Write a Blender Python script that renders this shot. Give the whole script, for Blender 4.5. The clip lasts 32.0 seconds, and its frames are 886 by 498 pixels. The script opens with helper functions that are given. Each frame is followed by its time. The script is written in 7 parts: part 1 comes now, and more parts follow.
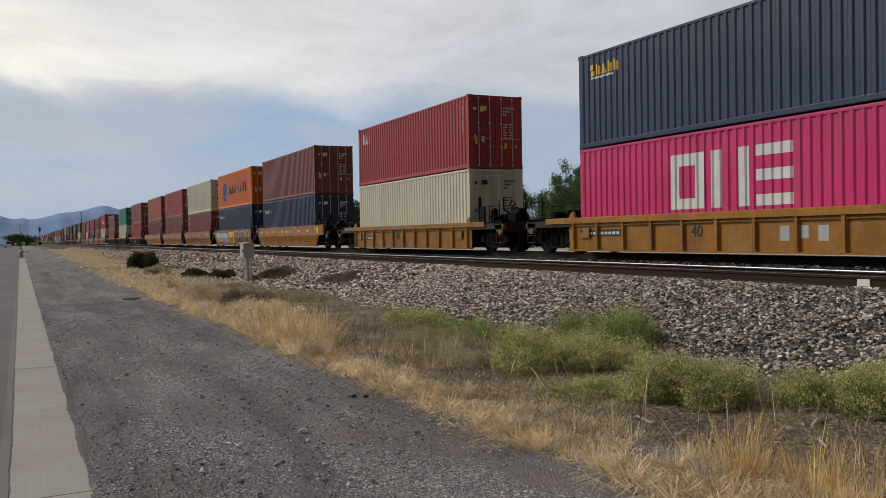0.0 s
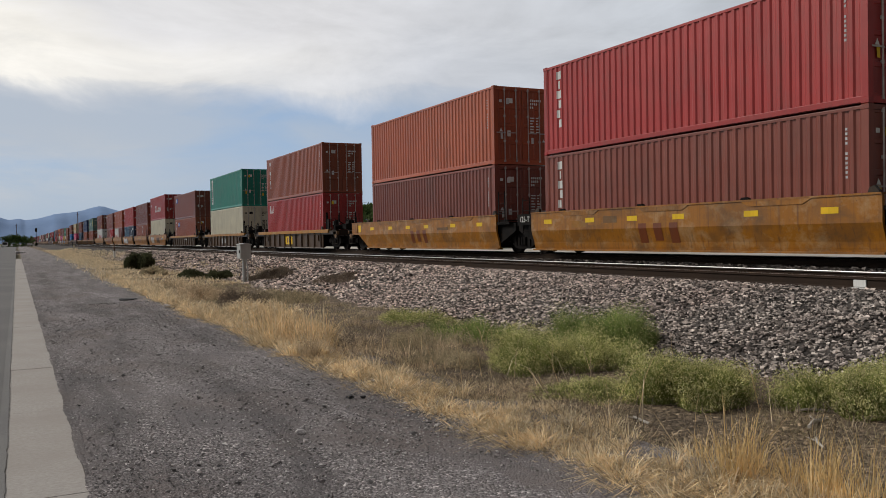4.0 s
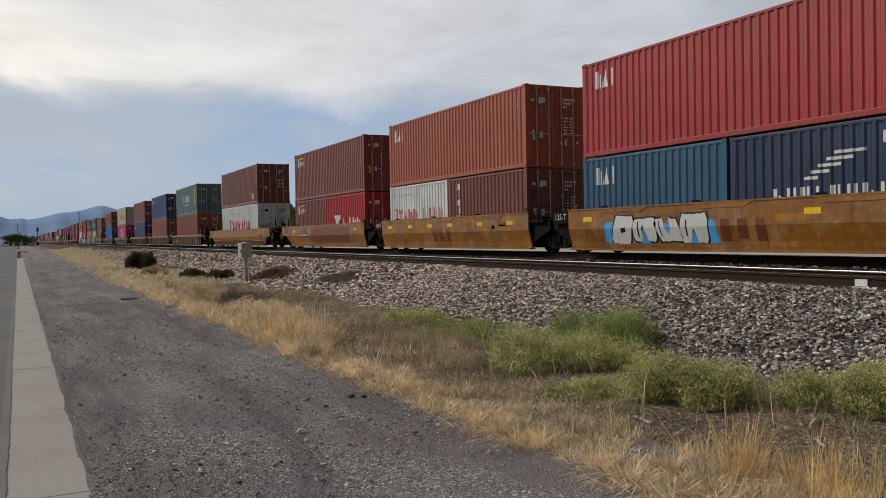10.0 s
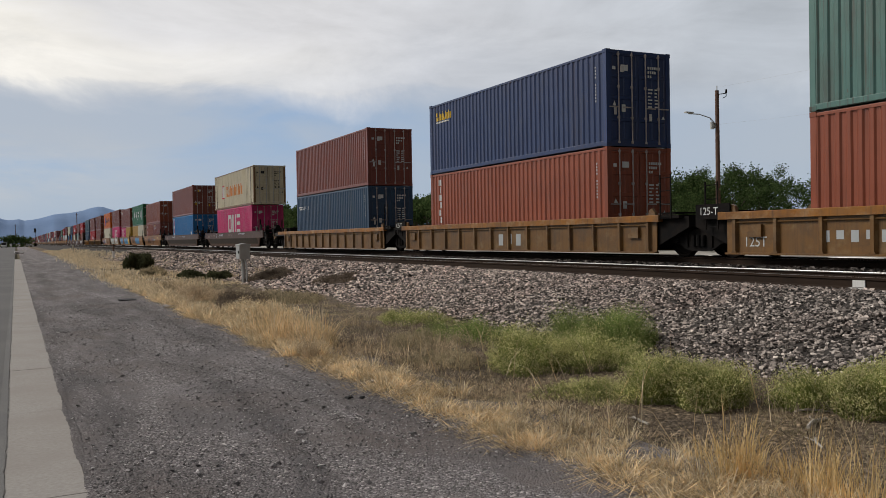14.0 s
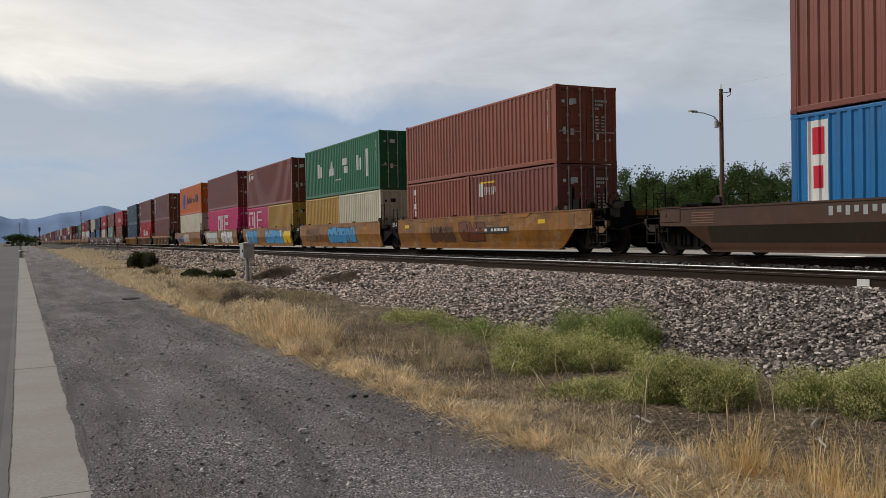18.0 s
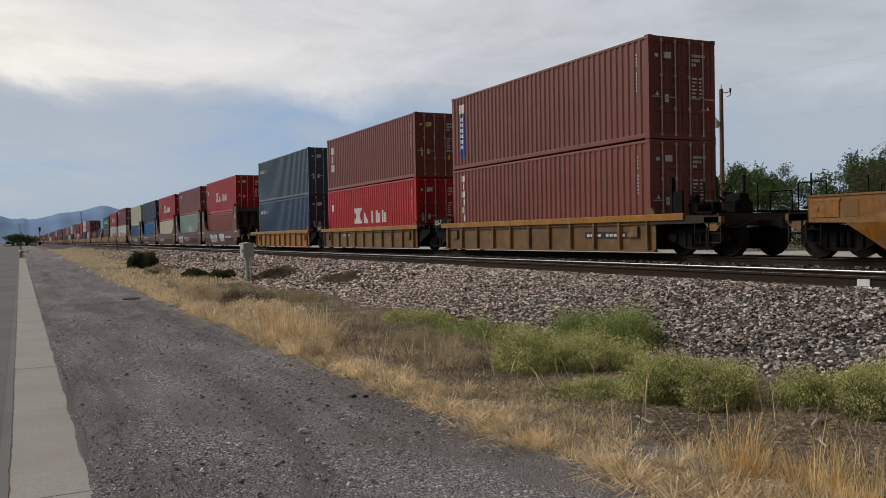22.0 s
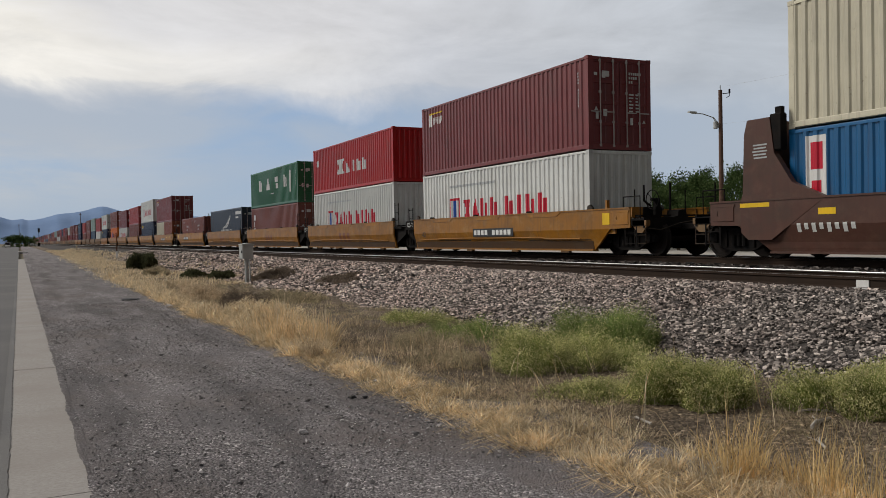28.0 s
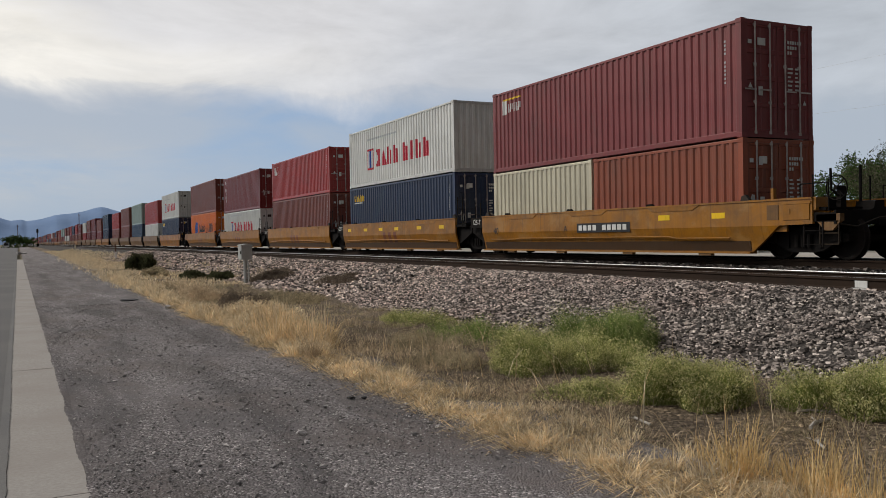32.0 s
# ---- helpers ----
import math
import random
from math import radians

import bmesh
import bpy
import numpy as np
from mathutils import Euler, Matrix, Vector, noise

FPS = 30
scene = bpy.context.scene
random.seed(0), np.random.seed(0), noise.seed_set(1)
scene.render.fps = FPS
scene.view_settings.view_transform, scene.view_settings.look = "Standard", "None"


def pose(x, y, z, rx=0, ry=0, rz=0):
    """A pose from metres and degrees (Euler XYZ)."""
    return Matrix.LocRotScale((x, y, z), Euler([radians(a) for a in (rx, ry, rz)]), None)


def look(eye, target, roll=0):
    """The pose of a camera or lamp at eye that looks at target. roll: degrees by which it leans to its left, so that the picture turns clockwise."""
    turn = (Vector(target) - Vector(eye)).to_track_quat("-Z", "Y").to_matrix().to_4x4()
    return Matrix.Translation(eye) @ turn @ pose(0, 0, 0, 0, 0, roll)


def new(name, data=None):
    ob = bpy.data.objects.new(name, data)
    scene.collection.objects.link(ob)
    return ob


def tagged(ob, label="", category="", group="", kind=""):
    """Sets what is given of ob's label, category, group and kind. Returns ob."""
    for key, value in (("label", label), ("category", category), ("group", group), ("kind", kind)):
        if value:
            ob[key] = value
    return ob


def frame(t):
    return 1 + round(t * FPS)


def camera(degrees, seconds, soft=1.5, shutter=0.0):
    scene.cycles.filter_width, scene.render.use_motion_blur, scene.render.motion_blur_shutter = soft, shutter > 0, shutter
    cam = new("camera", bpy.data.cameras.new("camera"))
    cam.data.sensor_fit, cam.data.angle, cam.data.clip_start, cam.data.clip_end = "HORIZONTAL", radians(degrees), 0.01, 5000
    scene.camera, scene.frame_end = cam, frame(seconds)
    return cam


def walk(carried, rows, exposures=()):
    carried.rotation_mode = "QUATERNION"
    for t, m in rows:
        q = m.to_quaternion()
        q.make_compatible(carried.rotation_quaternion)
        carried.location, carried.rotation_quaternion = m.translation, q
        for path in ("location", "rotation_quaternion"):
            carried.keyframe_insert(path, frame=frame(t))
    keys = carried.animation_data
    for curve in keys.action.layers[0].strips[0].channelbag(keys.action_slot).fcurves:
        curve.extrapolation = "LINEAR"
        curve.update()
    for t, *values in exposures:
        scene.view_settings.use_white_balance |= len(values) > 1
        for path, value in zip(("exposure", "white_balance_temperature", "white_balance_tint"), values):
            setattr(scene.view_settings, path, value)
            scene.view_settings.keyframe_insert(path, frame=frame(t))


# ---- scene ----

# camera: held by hand at the roadside, eye 1.6 m over the shoulder, almost still
LENS = 54.318
EYE = (0.0, 0.0, 1.6)


def aim(yaw, pitch, roll=-0.993):
    """A camera pose from degrees right of the track's direction and degrees up."""
    a, b = radians(yaw), radians(pitch)
    way = Vector((math.sin(a) * math.cos(b), math.cos(a) * math.cos(b), math.sin(b)))
    return look(EYE, Vector(EYE) + 10 * way, roll)


cam = camera(LENS, 32.0, soft=0.8)
# the drift of the hand: seconds, degrees to the right, degrees up
walk(cam, [(t, aim(26.068 + r, -0.92 + u)) for t, r, u in [
    (0.0, 0.0, 0.0), (1.0, 0.03, 0.0), (2.0, 0.068, 0.045), (2.5, 0.115, 0.038),
    (3.0, 0.16, 0.04), (3.5, 0.19, 0.04), (5.5, 0.2, 0.075), (6.0, 0.19, 0.085), (6.5, 0.158, 0.062), (7.0, 0.128, 0.057),
    (7.5, 0.106, 0.047), (8.0, 0.07, 0.014), (8.5, 0.052, 0.0), (9.0, 0.057, 0.0), (9.5, 0.09, 0.003), (10.0, 0.118, 0.006),
    (10.5, 0.143, 0.0), (11.0, 0.17, 0.004), (12.0, 0.178, 0.04), (13.0, 0.228, 0.055), (14.0, 0.25, 0.07), (14.5, 0.25, 0.08),
    (16.5, 0.126, 0.052), (17.0, 0.08, 0.045), (17.5, 0.047, 0.008), (18.0, 0.01, 0.0), (19.0, 0.0, -0.006), 
    (21.0, 0.0, 0.0), (25.5, 0.0, 0.0), (27.5, 0.03, 0.055), (28.0, 0.052, 0.058), (28.5, 0.075, 0.07), (29.0, 0.112, 0.105),
    (29.5, 0.128, 0.108), (30.0, 0.155, 0.105), (30.5, 0.17, 0.122), (31.0, 0.16, 0.124), (31.5, 0.137, 0.11), (32.0, 0.125, 0.1)]], [(0.0, -0.1), (1.0, -0.13), (2.0, -0.1), (3.5, -0.05), (6.0, -0.05), (7.0, -0.13), (8.0, -0.1), (14.0, -0.1), (17.0, -0.16), (18.0, -0.13),
      (20.0, -0.1), (21.0, -0.1), (22.0, -0.15), (23.0, 0.0), (24.0, 0.0), (25.0, -0.04), (28.0, -0.14), (32.0, -0.12)])

# ---- light: an overcast evening sky with the sun behind thin cloud up the track on the road's side ----
SUN_TURN, SUN_UP = radians(-50), radians(36)      # from +y towards +x, and above the horizon
world = bpy.data.worlds.new("sky")
scene.world = world
world.use_nodes = True


def node(tree, kind, **values):
    n = tree.nodes.new(kind)
    for key, value in values.items():
        if key in n.inputs:
            n.inputs[key].default_value = value
    return n


def link(tree, a, b):
    tree.links.new(a, b)


def maths(tree, op, a, b=None, clamp=False):
    n = tree.nodes.new("ShaderNodeMath")
    n.operation, n.use_clamp = op, clamp
    for i, v in enumerate((a, b)):
        if v is None:
            continue
        if isinstance(v, (int, float)):
            n.inputs[i].default_value = v
        else:
            link(tree, v, n.inputs[i])
    return n.outputs[0]


def mixed(tree, factor, a, b, mode="MIX"):
    n = tree.nodes.new("ShaderNodeMix")
    n.data_type, n.blend_type = "RGBA", mode
    for i, v in ((0, factor), (6, a), (7, b)):
        if isinstance(v, (int, float)):
            n.inputs[i].default_value = v
        elif isinstance(v, (tuple, list)):
            n.inputs[i].default_value = (*v[:3], 1)
        else:
            link(tree, v, n.inputs[i])
    return n.outputs[2]


def ramp(tree, value, *stops):
    n = tree.nodes.new("ShaderNodeValToRGB")
    el = n.color_ramp.elements
    while len(el) < len(stops):
        el.new(0.5)
    for e, (pos, col) in zip(el, stops):
        e.position = pos
        e.color = (col, col, col, 1) if isinstance(col, (int, float)) else (*col, 1)
    link(tree, value, n.inputs[0])
    return n.outputs[0]


def noise_of(tree, vector, scale, detail=4.0, rough=0.55, distort=0.0):
    n = node(tree, "ShaderNodeTexNoise", Scale=scale, Detail=detail, Roughness=rough, Distortion=distort)
    link(tree, vector, n.inputs["Vector"])
    return n.outputs["Fac"]


def stretched(tree, vector, sx, sy, sz):
    n = tree.nodes.new("ShaderNodeMapping")
    n.inputs["Scale"].default_value = (sx, sy, sz)
    link(tree, vector, n.inputs["Vector"])
    return n.outputs[0]


def build_sky():
    t = world.node_tree
    t.nodes.clear()
    out = t.nodes.new("ShaderNodeOutputWorld")
    bg = t.nodes.new("ShaderNodeBackground")
    sky = t.nodes.new("ShaderNodeTexSky")
    sky.sky_type, sky.sun_disc = "NISHITA", False
    sky.sun_elevation, sky.sun_rotation = SUN_UP, SUN_TURN
    sky.altitude, sky.air_density, sky.dust_density = 800, 1.0, 1.5
    coord = t.nodes.new("ShaderNodeTexCoord").outputs["Generated"]
    sep = t.nodes.new("ShaderNodeSeparateXYZ")
    link(t, coord, sep.inputs[0])
    x, y, z = sep.outputs
    up = maths(t, "ADD", maths(t, "MAXIMUM", z, 0.0), 0.10)
    com = t.nodes.new("ShaderNodeCombineXYZ")
    link(t, maths(t, "DIVIDE", x, up), com.inputs[0])
    link(t, maths(t, "DIVIDE", y, up), com.inputs[1])
    flat = com.outputs[0]
    # cloud deck: a torn lower edge over a blue-grey gap, with thin veils low down
    broad = noise_of(t, stretched(t, flat, 0.30, 0.42, 1), 1.0, 5, 0.5, 0.3)
    fine = noise_of(t, stretched(t, flat, 0.8, 0.9, 1), 1.5, 6, 0.6, 0.25)
    puffs = noise_of(t, stretched(t, coord, 1, 1, 2.6), 5.5, 6, 0.6, 0.5)
    lift = maths(t, "ADD", z, maths(t, "MULTIPLY", maths(t, "SUBTRACT", broad, 0.5), 0.17))
    lift = maths(t, "ADD", lift, maths(t, "MULTIPLY", maths(t, "SUBTRACT", puffs, 0.5), 0.085))
    lift = maths(t, "ADD", lift, maths(t, "MULTIPLY", maths(t, "MAXIMUM", x, 0.0), 0.06))
    cover = ramp(t, lift, (0.15, 0.0), (0.188, 0.80), (0.26, 1.0))
    # thin cloud lets the sun through along its edge on the sun's side
    side = ramp(t, x, (0.02, 1.0), (0.42, 0.0))
    rim = ramp(t, lift, (0.16, 0.0), (0.188, 1.0), (0.222, 1.0), (0.262, 0.18))
    cloud = mixed(t, maths(t, "MULTIPLY", side, rim), mixed(t, ramp(t, x, (0.30, 0.0), (0.70, 1.0)), (0.72, 0.72, 0.745), (0.55, 0.59, 0.645)), (1.09, 1.04, 0.95))
    shade = ramp(t, maths(t, "ADD", maths(t, "MULTIPLY", puffs, 0.6), maths(t, "MULTIPLY", fine, 0.4)), (0.34, 0.82), (0.47, 0.97), (0.62, 1.12))
    cloud = mixed(t, 1.0, cloud, shade, "MULTIPLY")
    clear = mixed(t, 0.02, (0.28, 0.385, 0.555), sky.outputs[0])
    clear = mixed(t, ramp(t, x, (0.30, 0.0), (0.75, 0.85)), clear, (0.48, 0.535, 0.605))
    veil = maths(t, "MULTIPLY", ramp(t, noise_of(t, stretched(t, coord, 1, 1, 3.4), 3.1, 6, 0.55, 0.6), (0.38, 0.05), (0.60, 0.85)), ramp(t, x, (0.05, 1.0), (0.62, 0.25)))
    clear = mixed(t, veil, clear, (0.49, 0.54, 0.61))
    bank = maths(t, "MULTIPLY", maths(t, "MULTIPLY", ramp(t, z, (0.02, 0.2), (0.065, 1.0), (0.125, 0.0)), ramp(t, x, (0.0, 1.0), (0.20, 0.0))), ramp(t, puffs, (0.36, 0.2), (0.58, 0.9)))
    clear = mixed(t, bank, clear, (0.66, 0.645, 0.62))
    low = maths(t, "MULTIPLY", ramp(t, z, (0.0, 1.0), (0.085, 0.0)), ramp(t, broad, (0.3, 0.5), (0.6, 1.0)))
    clear = mixed(t, low, clear, (0.41, 0.51, 0.635))
    # brightest up the track; unseen sky behind and overhead is dimmed to darken doors
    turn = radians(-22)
    trackward = maths(t, "ADD", maths(t, "MULTIPLY", x, math.sin(turn)), maths(t, "MULTIPLY", y, math.cos(turn)))
    front = ramp(t, maths(t, "ADD", maths(t, "MULTIPLY", trackward, 0.5), 0.5), (0.05, 0.15), (0.30, 0.37), (0.60, 1.0))
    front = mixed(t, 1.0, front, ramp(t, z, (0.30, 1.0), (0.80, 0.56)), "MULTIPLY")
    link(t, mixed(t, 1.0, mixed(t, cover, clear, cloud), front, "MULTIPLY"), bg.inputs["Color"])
    bg.inputs["Strength"].default_value = 1.0
    link(t, bg.outputs[0], out.inputs[0])


build_sky()
lamp = bpy.data.lights.new("sun", "SUN")
lamp.energy, lamp.angle, lamp.color = 2.3, radians(20), (1.0, 0.94, 0.86)
sun_ob = new("sun", lamp)
sun_ob.matrix_world = look((0, 0, 0), (-math.sin(SUN_TURN) * math.cos(SUN_UP), -math.cos(SUN_TURN) * math.cos(SUN_UP), -math.sin(SUN_UP)))


# ---- materials ----
MATS = {}


def base_material(name, rough=0.7, metal=0.0):
    m = bpy.data.materials.new(name)
    m.use_nodes = True
    t = m.node_tree
    b = t.nodes["Principled BSDF"]
    b.inputs["Roughness"].default_value = rough
    b.inputs["Metallic"].default_value = metal
    b.inputs["Specular IOR Level"].default_value = 0.22
    MATS[name] = m
    return m, t, b


def bump(t, b, height, strength, distance=0.01):
    n = node(t, "ShaderNodeBump", Strength=strength, Distance=distance)
    link(t, height, n.inputs["Height"])
    link(t, n.outputs[0], b.inputs["Normal"])


def object_coords(t):
    """Object coordinates, shifted for each object so that no two repeat."""
    co = t.nodes.new("ShaderNodeTexCoord").outputs["Object"]
    rnd = t.nodes.new("ShaderNodeObjectInfo").outputs["Random"]
    add = t.nodes.new("ShaderNodeVectorMath")
    add.operation = "ADD"
    link(t, co, add.inputs[0])
    link(t, maths(t, "MULTIPLY", rnd, 37.0), add.inputs[1])
    return add.outputs[0], rnd


def paint(name, rgb, rust=0.25, dirt=0.38, rough=0.42, fade=0.26, worn=None, grubby=0.6):
    """Weathered steel paint: faded patches, vertical dirt runs, rust specks."""
    m, t, b = base_material(name, rough)
    b.inputs["Specular IOR Level"].default_value = 0.28
    b.inputs["Coat Weight"].default_value = 0.35
    b.inputs["Coat Roughness"].default_value = 0.25
    co, rnd = object_coords(t)
    patch = noise_of(t, stretched(t, co, 1, 0.35, 0.8), 1.3, 5, 0.6)
    runs = noise_of(t, stretched(t, co, 5, 5, 0.35), 1.6, 4, 0.6)
    speck = noise_of(t, co, 9.0, 6, 0.7)
    pale = tuple(min(1, c * 1.3 + 0.012) for c in rgb)
    dark = tuple(c * 0.72 for c in rgb)
    col = mixed(t, ramp(t, patch, (0.35, 0.0), (0.7, fade * 2)), rgb, pale)
    col = mixed(t, ramp(t, runs, (0.45, 0.0), (0.75, dirt)), col, dark)
    lum = sum(rgb) / 3
    grime = (0.05 + 0.25 * lum, 0.042 + 0.22 * lum, 0.034 + 0.18 * lum)
    col = mixed(t, ramp(t, noise_of(t, stretched(t, co, 2, 1.2, 0.5), 0.9, 6, 0.65), (0.5, 0.0), (0.8, dirt)), col, grime)
    if worn:
        scuff = noise_of(t, stretched(t, co, 1, 0.8, 1.0), 1.9, 7, 0.66, 0.25)
        col = mixed(t, ramp(t, scuff, (0.50, 0.0), (0.64, 0.75)), col, worn)
        smear = noise_of(t, stretched(t, co, 1, 0.75, 1.1), 1.3, 7, 0.68, 0.3)
        col = mixed(t, ramp(t, smear, (0.46, 0.0), (0.70, grubby)), col, (0.055, 0.036, 0.024))
    weep = noise_of(t, stretched(t, co, 7, 7, 0.22), 1.4, 5, 0.6, 0.1)
    col = mixed(t, ramp(t, weep, (0.56, 0.0), (0.70, rust * 0.9)), col, (0.075, 0.038, 0.024))
    spots = ramp(t, speck, (0.62, 0.0), (0.72, rust))
    col = mixed(t, spots, col, (0.11, 0.045, 0.022))
    hue = node(t, "ShaderNodeHueSaturation", Saturation=1.1)
    link(t, col, hue.inputs["Color"])
    link(t, maths(t, "ADD", maths(t, "MULTIPLY", rnd, 0.24), 0.77), hue.inputs["Value"])
    link(t, hue.outputs[0], b.inputs["Base Color"])
    link(t, maths(t, "ADD", maths(t, "MULTIPLY", patch, 0.3), rough - 0.12), b.inputs["Roughness"])
    bump(t, b, speck, 0.12, 0.004)
    return m


def rough_stuff(name, dark, light, scale, rough=0.9, bumpy=0.5, second=None, second_scale=0.6, islands=0.0, distance=0.02, grit=0, tracks=False, far_tint=None):
    """Ground and mineral surfaces: two scales of noise between two colours."""
    m, t, b = base_material(name, rough)
    geo = t.nodes.new("ShaderNodeNewGeometry")
    co = geo.outputs["Position"]
    fine = noise_of(t, co, scale, 6, 0.7)
    big = noise_of(t, co, second_scale, 5, 0.6)
    col = mixed(t, ramp(t, fine, (0.3, 0.0), (0.7, 1.0)), dark, light)
    if second:
        col = mixed(t, ramp(t, big, (0.42, 0.0), (0.66, 0.8)), col, second)
    if grit:
        cells = node(t, "ShaderNodeTexVoronoi", Scale=grit)
        link(t, co, cells.inputs["Vector"])
        grey = t.nodes.new("ShaderNodeSeparateColor")
        link(t, cells.outputs["Color"], grey.inputs[0])
        col = mixed(t, 1.0, col, ramp(t, grey.outputs[0], (0.0, 0.4), (0.6, 0.95), (0.92, 1.35), (1.0, 2.6)), "MULTIPLY")
        fine = maths(t, "ADD", fine, maths(t, "MULTIPLY", cells.outputs["Distance"], -1.2))
    if tracks:
        # smooth tar patches show between the loose chippings
        bare = noise_of(t, stretched(t, co, 0.9, 0.3, 1), 1.5, 6, 0.6, 0.8)
        smooth_tar = mixed(t, ramp(t, fine, (0.3, 0.0), (0.7, 1.0)), (0.19, 0.176, 0.179), (0.335, 0.312, 0.316))
        earth = mixed(t, ramp(t, fine, (0.3, 0.0), (0.7, 1.0)), (0.205, 0.174, 0.163), (0.37, 0.318, 0.298))
        smooth_tar = mixed(t, ramp(t, big, (0.45, 0.0), (0.6, 0.8)), smooth_tar, earth)
        col = mixed(t, ramp(t, bare, (0.42, 0.85), (0.60, 0.0)), col, smooth_tar)
        worn = noise_of(t, stretched(t, co, 1.5, 0.16, 1), 1.0, 4, 0.6, 0.6)
        col = mixed(t, 1.0, col, ramp(t, worn, (0.34, 0.72), (0.50, 1.0), (0.66, 1.18)), "MULTIPLY")
    if islands:
        col = mixed(t, 1.0, col, ramp(t, geo.outputs["Random Per Island"], (0.0, islands), (0.35, 0.25 + islands), (0.7, 0.95), (1.0, 1.8)), "MULTIPLY")
    if far_tint:
        # stone gets paler further up the line, with a ragged change-over
        sep = t.nodes.new("ShaderNodeSeparateXYZ")
        link(t, co, sep.inputs[0])
        along = maths(t, "ADD", sep.outputs[1], maths(t, "MULTIPLY", big, 6.0))
        along = maths(t, "DIVIDE", maths(t, "SUBTRACT", along, 10.5), 12.0, clamp=True)
        col = mixed(t, along, col, mixed(t, 1.0, col, far_tint, "MULTIPLY"))
    link(t, col, b.inputs["Base Color"])
    bump(t, b, fine, bumpy, distance)
    return m


def blades(name, *colours, through_light=0.32, clump=5.0):
    """Leaves and grass: each island takes its own colour, and light passes through."""
    m, t, b = base_material(name, 0.75)
    geo = t.nodes.new("ShaderNodeNewGeometry")
    n = len(colours)
    col = ramp(t, geo.outputs["Random Per Island"], *[(i / (n - 1), c) for i, c in enumerate(colours)])
    big = noise_of(t, geo.outputs["Position"], 1.1, 3, 0.5)
    col = mixed(t, 1.0, col, ramp(t, big, (0.3, 0.75), (0.7, 1.12)), "MULTIPLY")
    near_tone = noise_of(t, geo.outputs["Position"], clump, 3, 0.6)
    col = mixed(t, 1.0, col, ramp(t, near_tone, (0.34, 0.62), (0.52, 1.08), (0.68, 1.4)), "MULTIPLY")
    t.nodes.remove(b)
    solid_part, thin = t.nodes.new("ShaderNodeBsdfDiffuse"), t.nodes.new("ShaderNodeBsdfTranslucent")
    mix = t.nodes.new("ShaderNodeMixShader")
    mix.inputs[0].default_value = through_light
    for shader, slot in ((solid_part, 1), (thin, 2)):
        link(t, col, shader.inputs["Color"])
        link(t, shader.outputs[0], mix.inputs[slot])
    link(t, mix.outputs[0], t.nodes["Material Output"].inputs[0])
    return m


def steel(name, rgb, rough=0.6, metal=0.2, rust=(0.09, 0.04, 0.022), amount=0.6):
    m, t, b = base_material(name, rough, metal)
    co, rnd = object_coords(t)
    a = noise_of(t, co, 3.0, 6, 0.65)
    b.inputs["Specular IOR Level"].default_value = 0.12
    col = mixed(t, ramp(t, a, (0.4, 0.0), (0.7, amount)), rgb, rust)
    link(t, col, b.inputs["Base Color"])
    bump(t, b, noise_of(t, co, 22.0, 4, 0.6), 0.2, 0.004)
    return m


COLOURS = {
    "brown": (0.184, 0.055, 0.039), "maroon": (0.170, 0.038, 0.039), "red": (0.315, 0.047, 0.045), "scarlet": (0.375, 0.030, 0.031),
    "rust": (0.25, 0.074, 0.042), "salmon": (0.36, 0.105, 0.060), "pink": (0.53, 0.062, 0.165), "navy": (0.013, 0.027, 0.068),
    "slate": (0.022, 0.052, 0.098), "blue": (0.026, 0.15, 0.36), "royal": (0.012, 0.10, 0.24), "cream": (0.60, 0.565, 0.44),
    "white": (0.60, 0.61, 0.59), "jade": (0.022, 0.20, 0.15), "green": (0.014, 0.12, 0.052), "sage": (0.085, 0.175, 0.155),
    "orange": (0.60, 0.145, 0.018), "mustard": (0.47, 0.29, 0.075), "mint": (0.28, 0.36, 0.33), "harbour": (0.028, 0.085, 0.15), "charcoal": (0.033, 0.047, 0.072), "marine": (0.026, 0.046, 0.125), "steel": (0.040, 0.078, 0.108), "chalk": (0.56, 0.50, 0.36)}
for key, rgb in COLOURS.items():
    paint("paint_" + key, rgb, rust={"chalk": 0.8, "sage": 0.9, "cream": 0.4}.get(key, 0.34), dirt=0.7 if key == "sage" else 0.38)
paint("car_yellow", (0.30, 0.134, 0.026), rust=0.45, dirt=0.5, rough=0.5, worn=(0.34, 0.19, 0.075), grubby=0.45)
paint("car_amber", (0.29, 0.125, 0.028), rust=0.65, dirt=0.55, rough=0.5, worn=(0.37, 0.235, 0.125), grubby=0.62)
paint("car_tan", (0.165, 0.086, 0.030), rust=0.6, dirt=0.6, rough=0.6, worn=(0.22, 0.145, 0.075))
paint("car_umber", (0.056, 0.023, 0.011), rust=0.6, dirt=0.3, rough=0.65, worn=(0.082, 0.040, 0.022))
paint("car_grime_shade", (0.024, 0.0155, 0.008), rust=0.4, dirt=0.25, rough=0.85)
paint("car_brown", (0.058, 0.029, 0.011), rust=0.5, dirt=0.5, rough=0.6)
paint("car_oxide", (0.088, 0.037, 0.025), rust=0.5, dirt=0.45, rough=0.7, worn=(0.12, 0.060, 0.043))
paint("sill_yellow", (0.32, 0.145, 0.022), rust=0.5, dirt=0.5, rough=0.55, worn=(0.33, 0.20, 0.09), grubby=0.4)
paint("mark_white", (0.62, 0.62, 0.60), rust=0.2, dirt=0.3)
paint("mark_yellow", (0.75, 0.48, 0.02), rust=0.2, dirt=0.3)
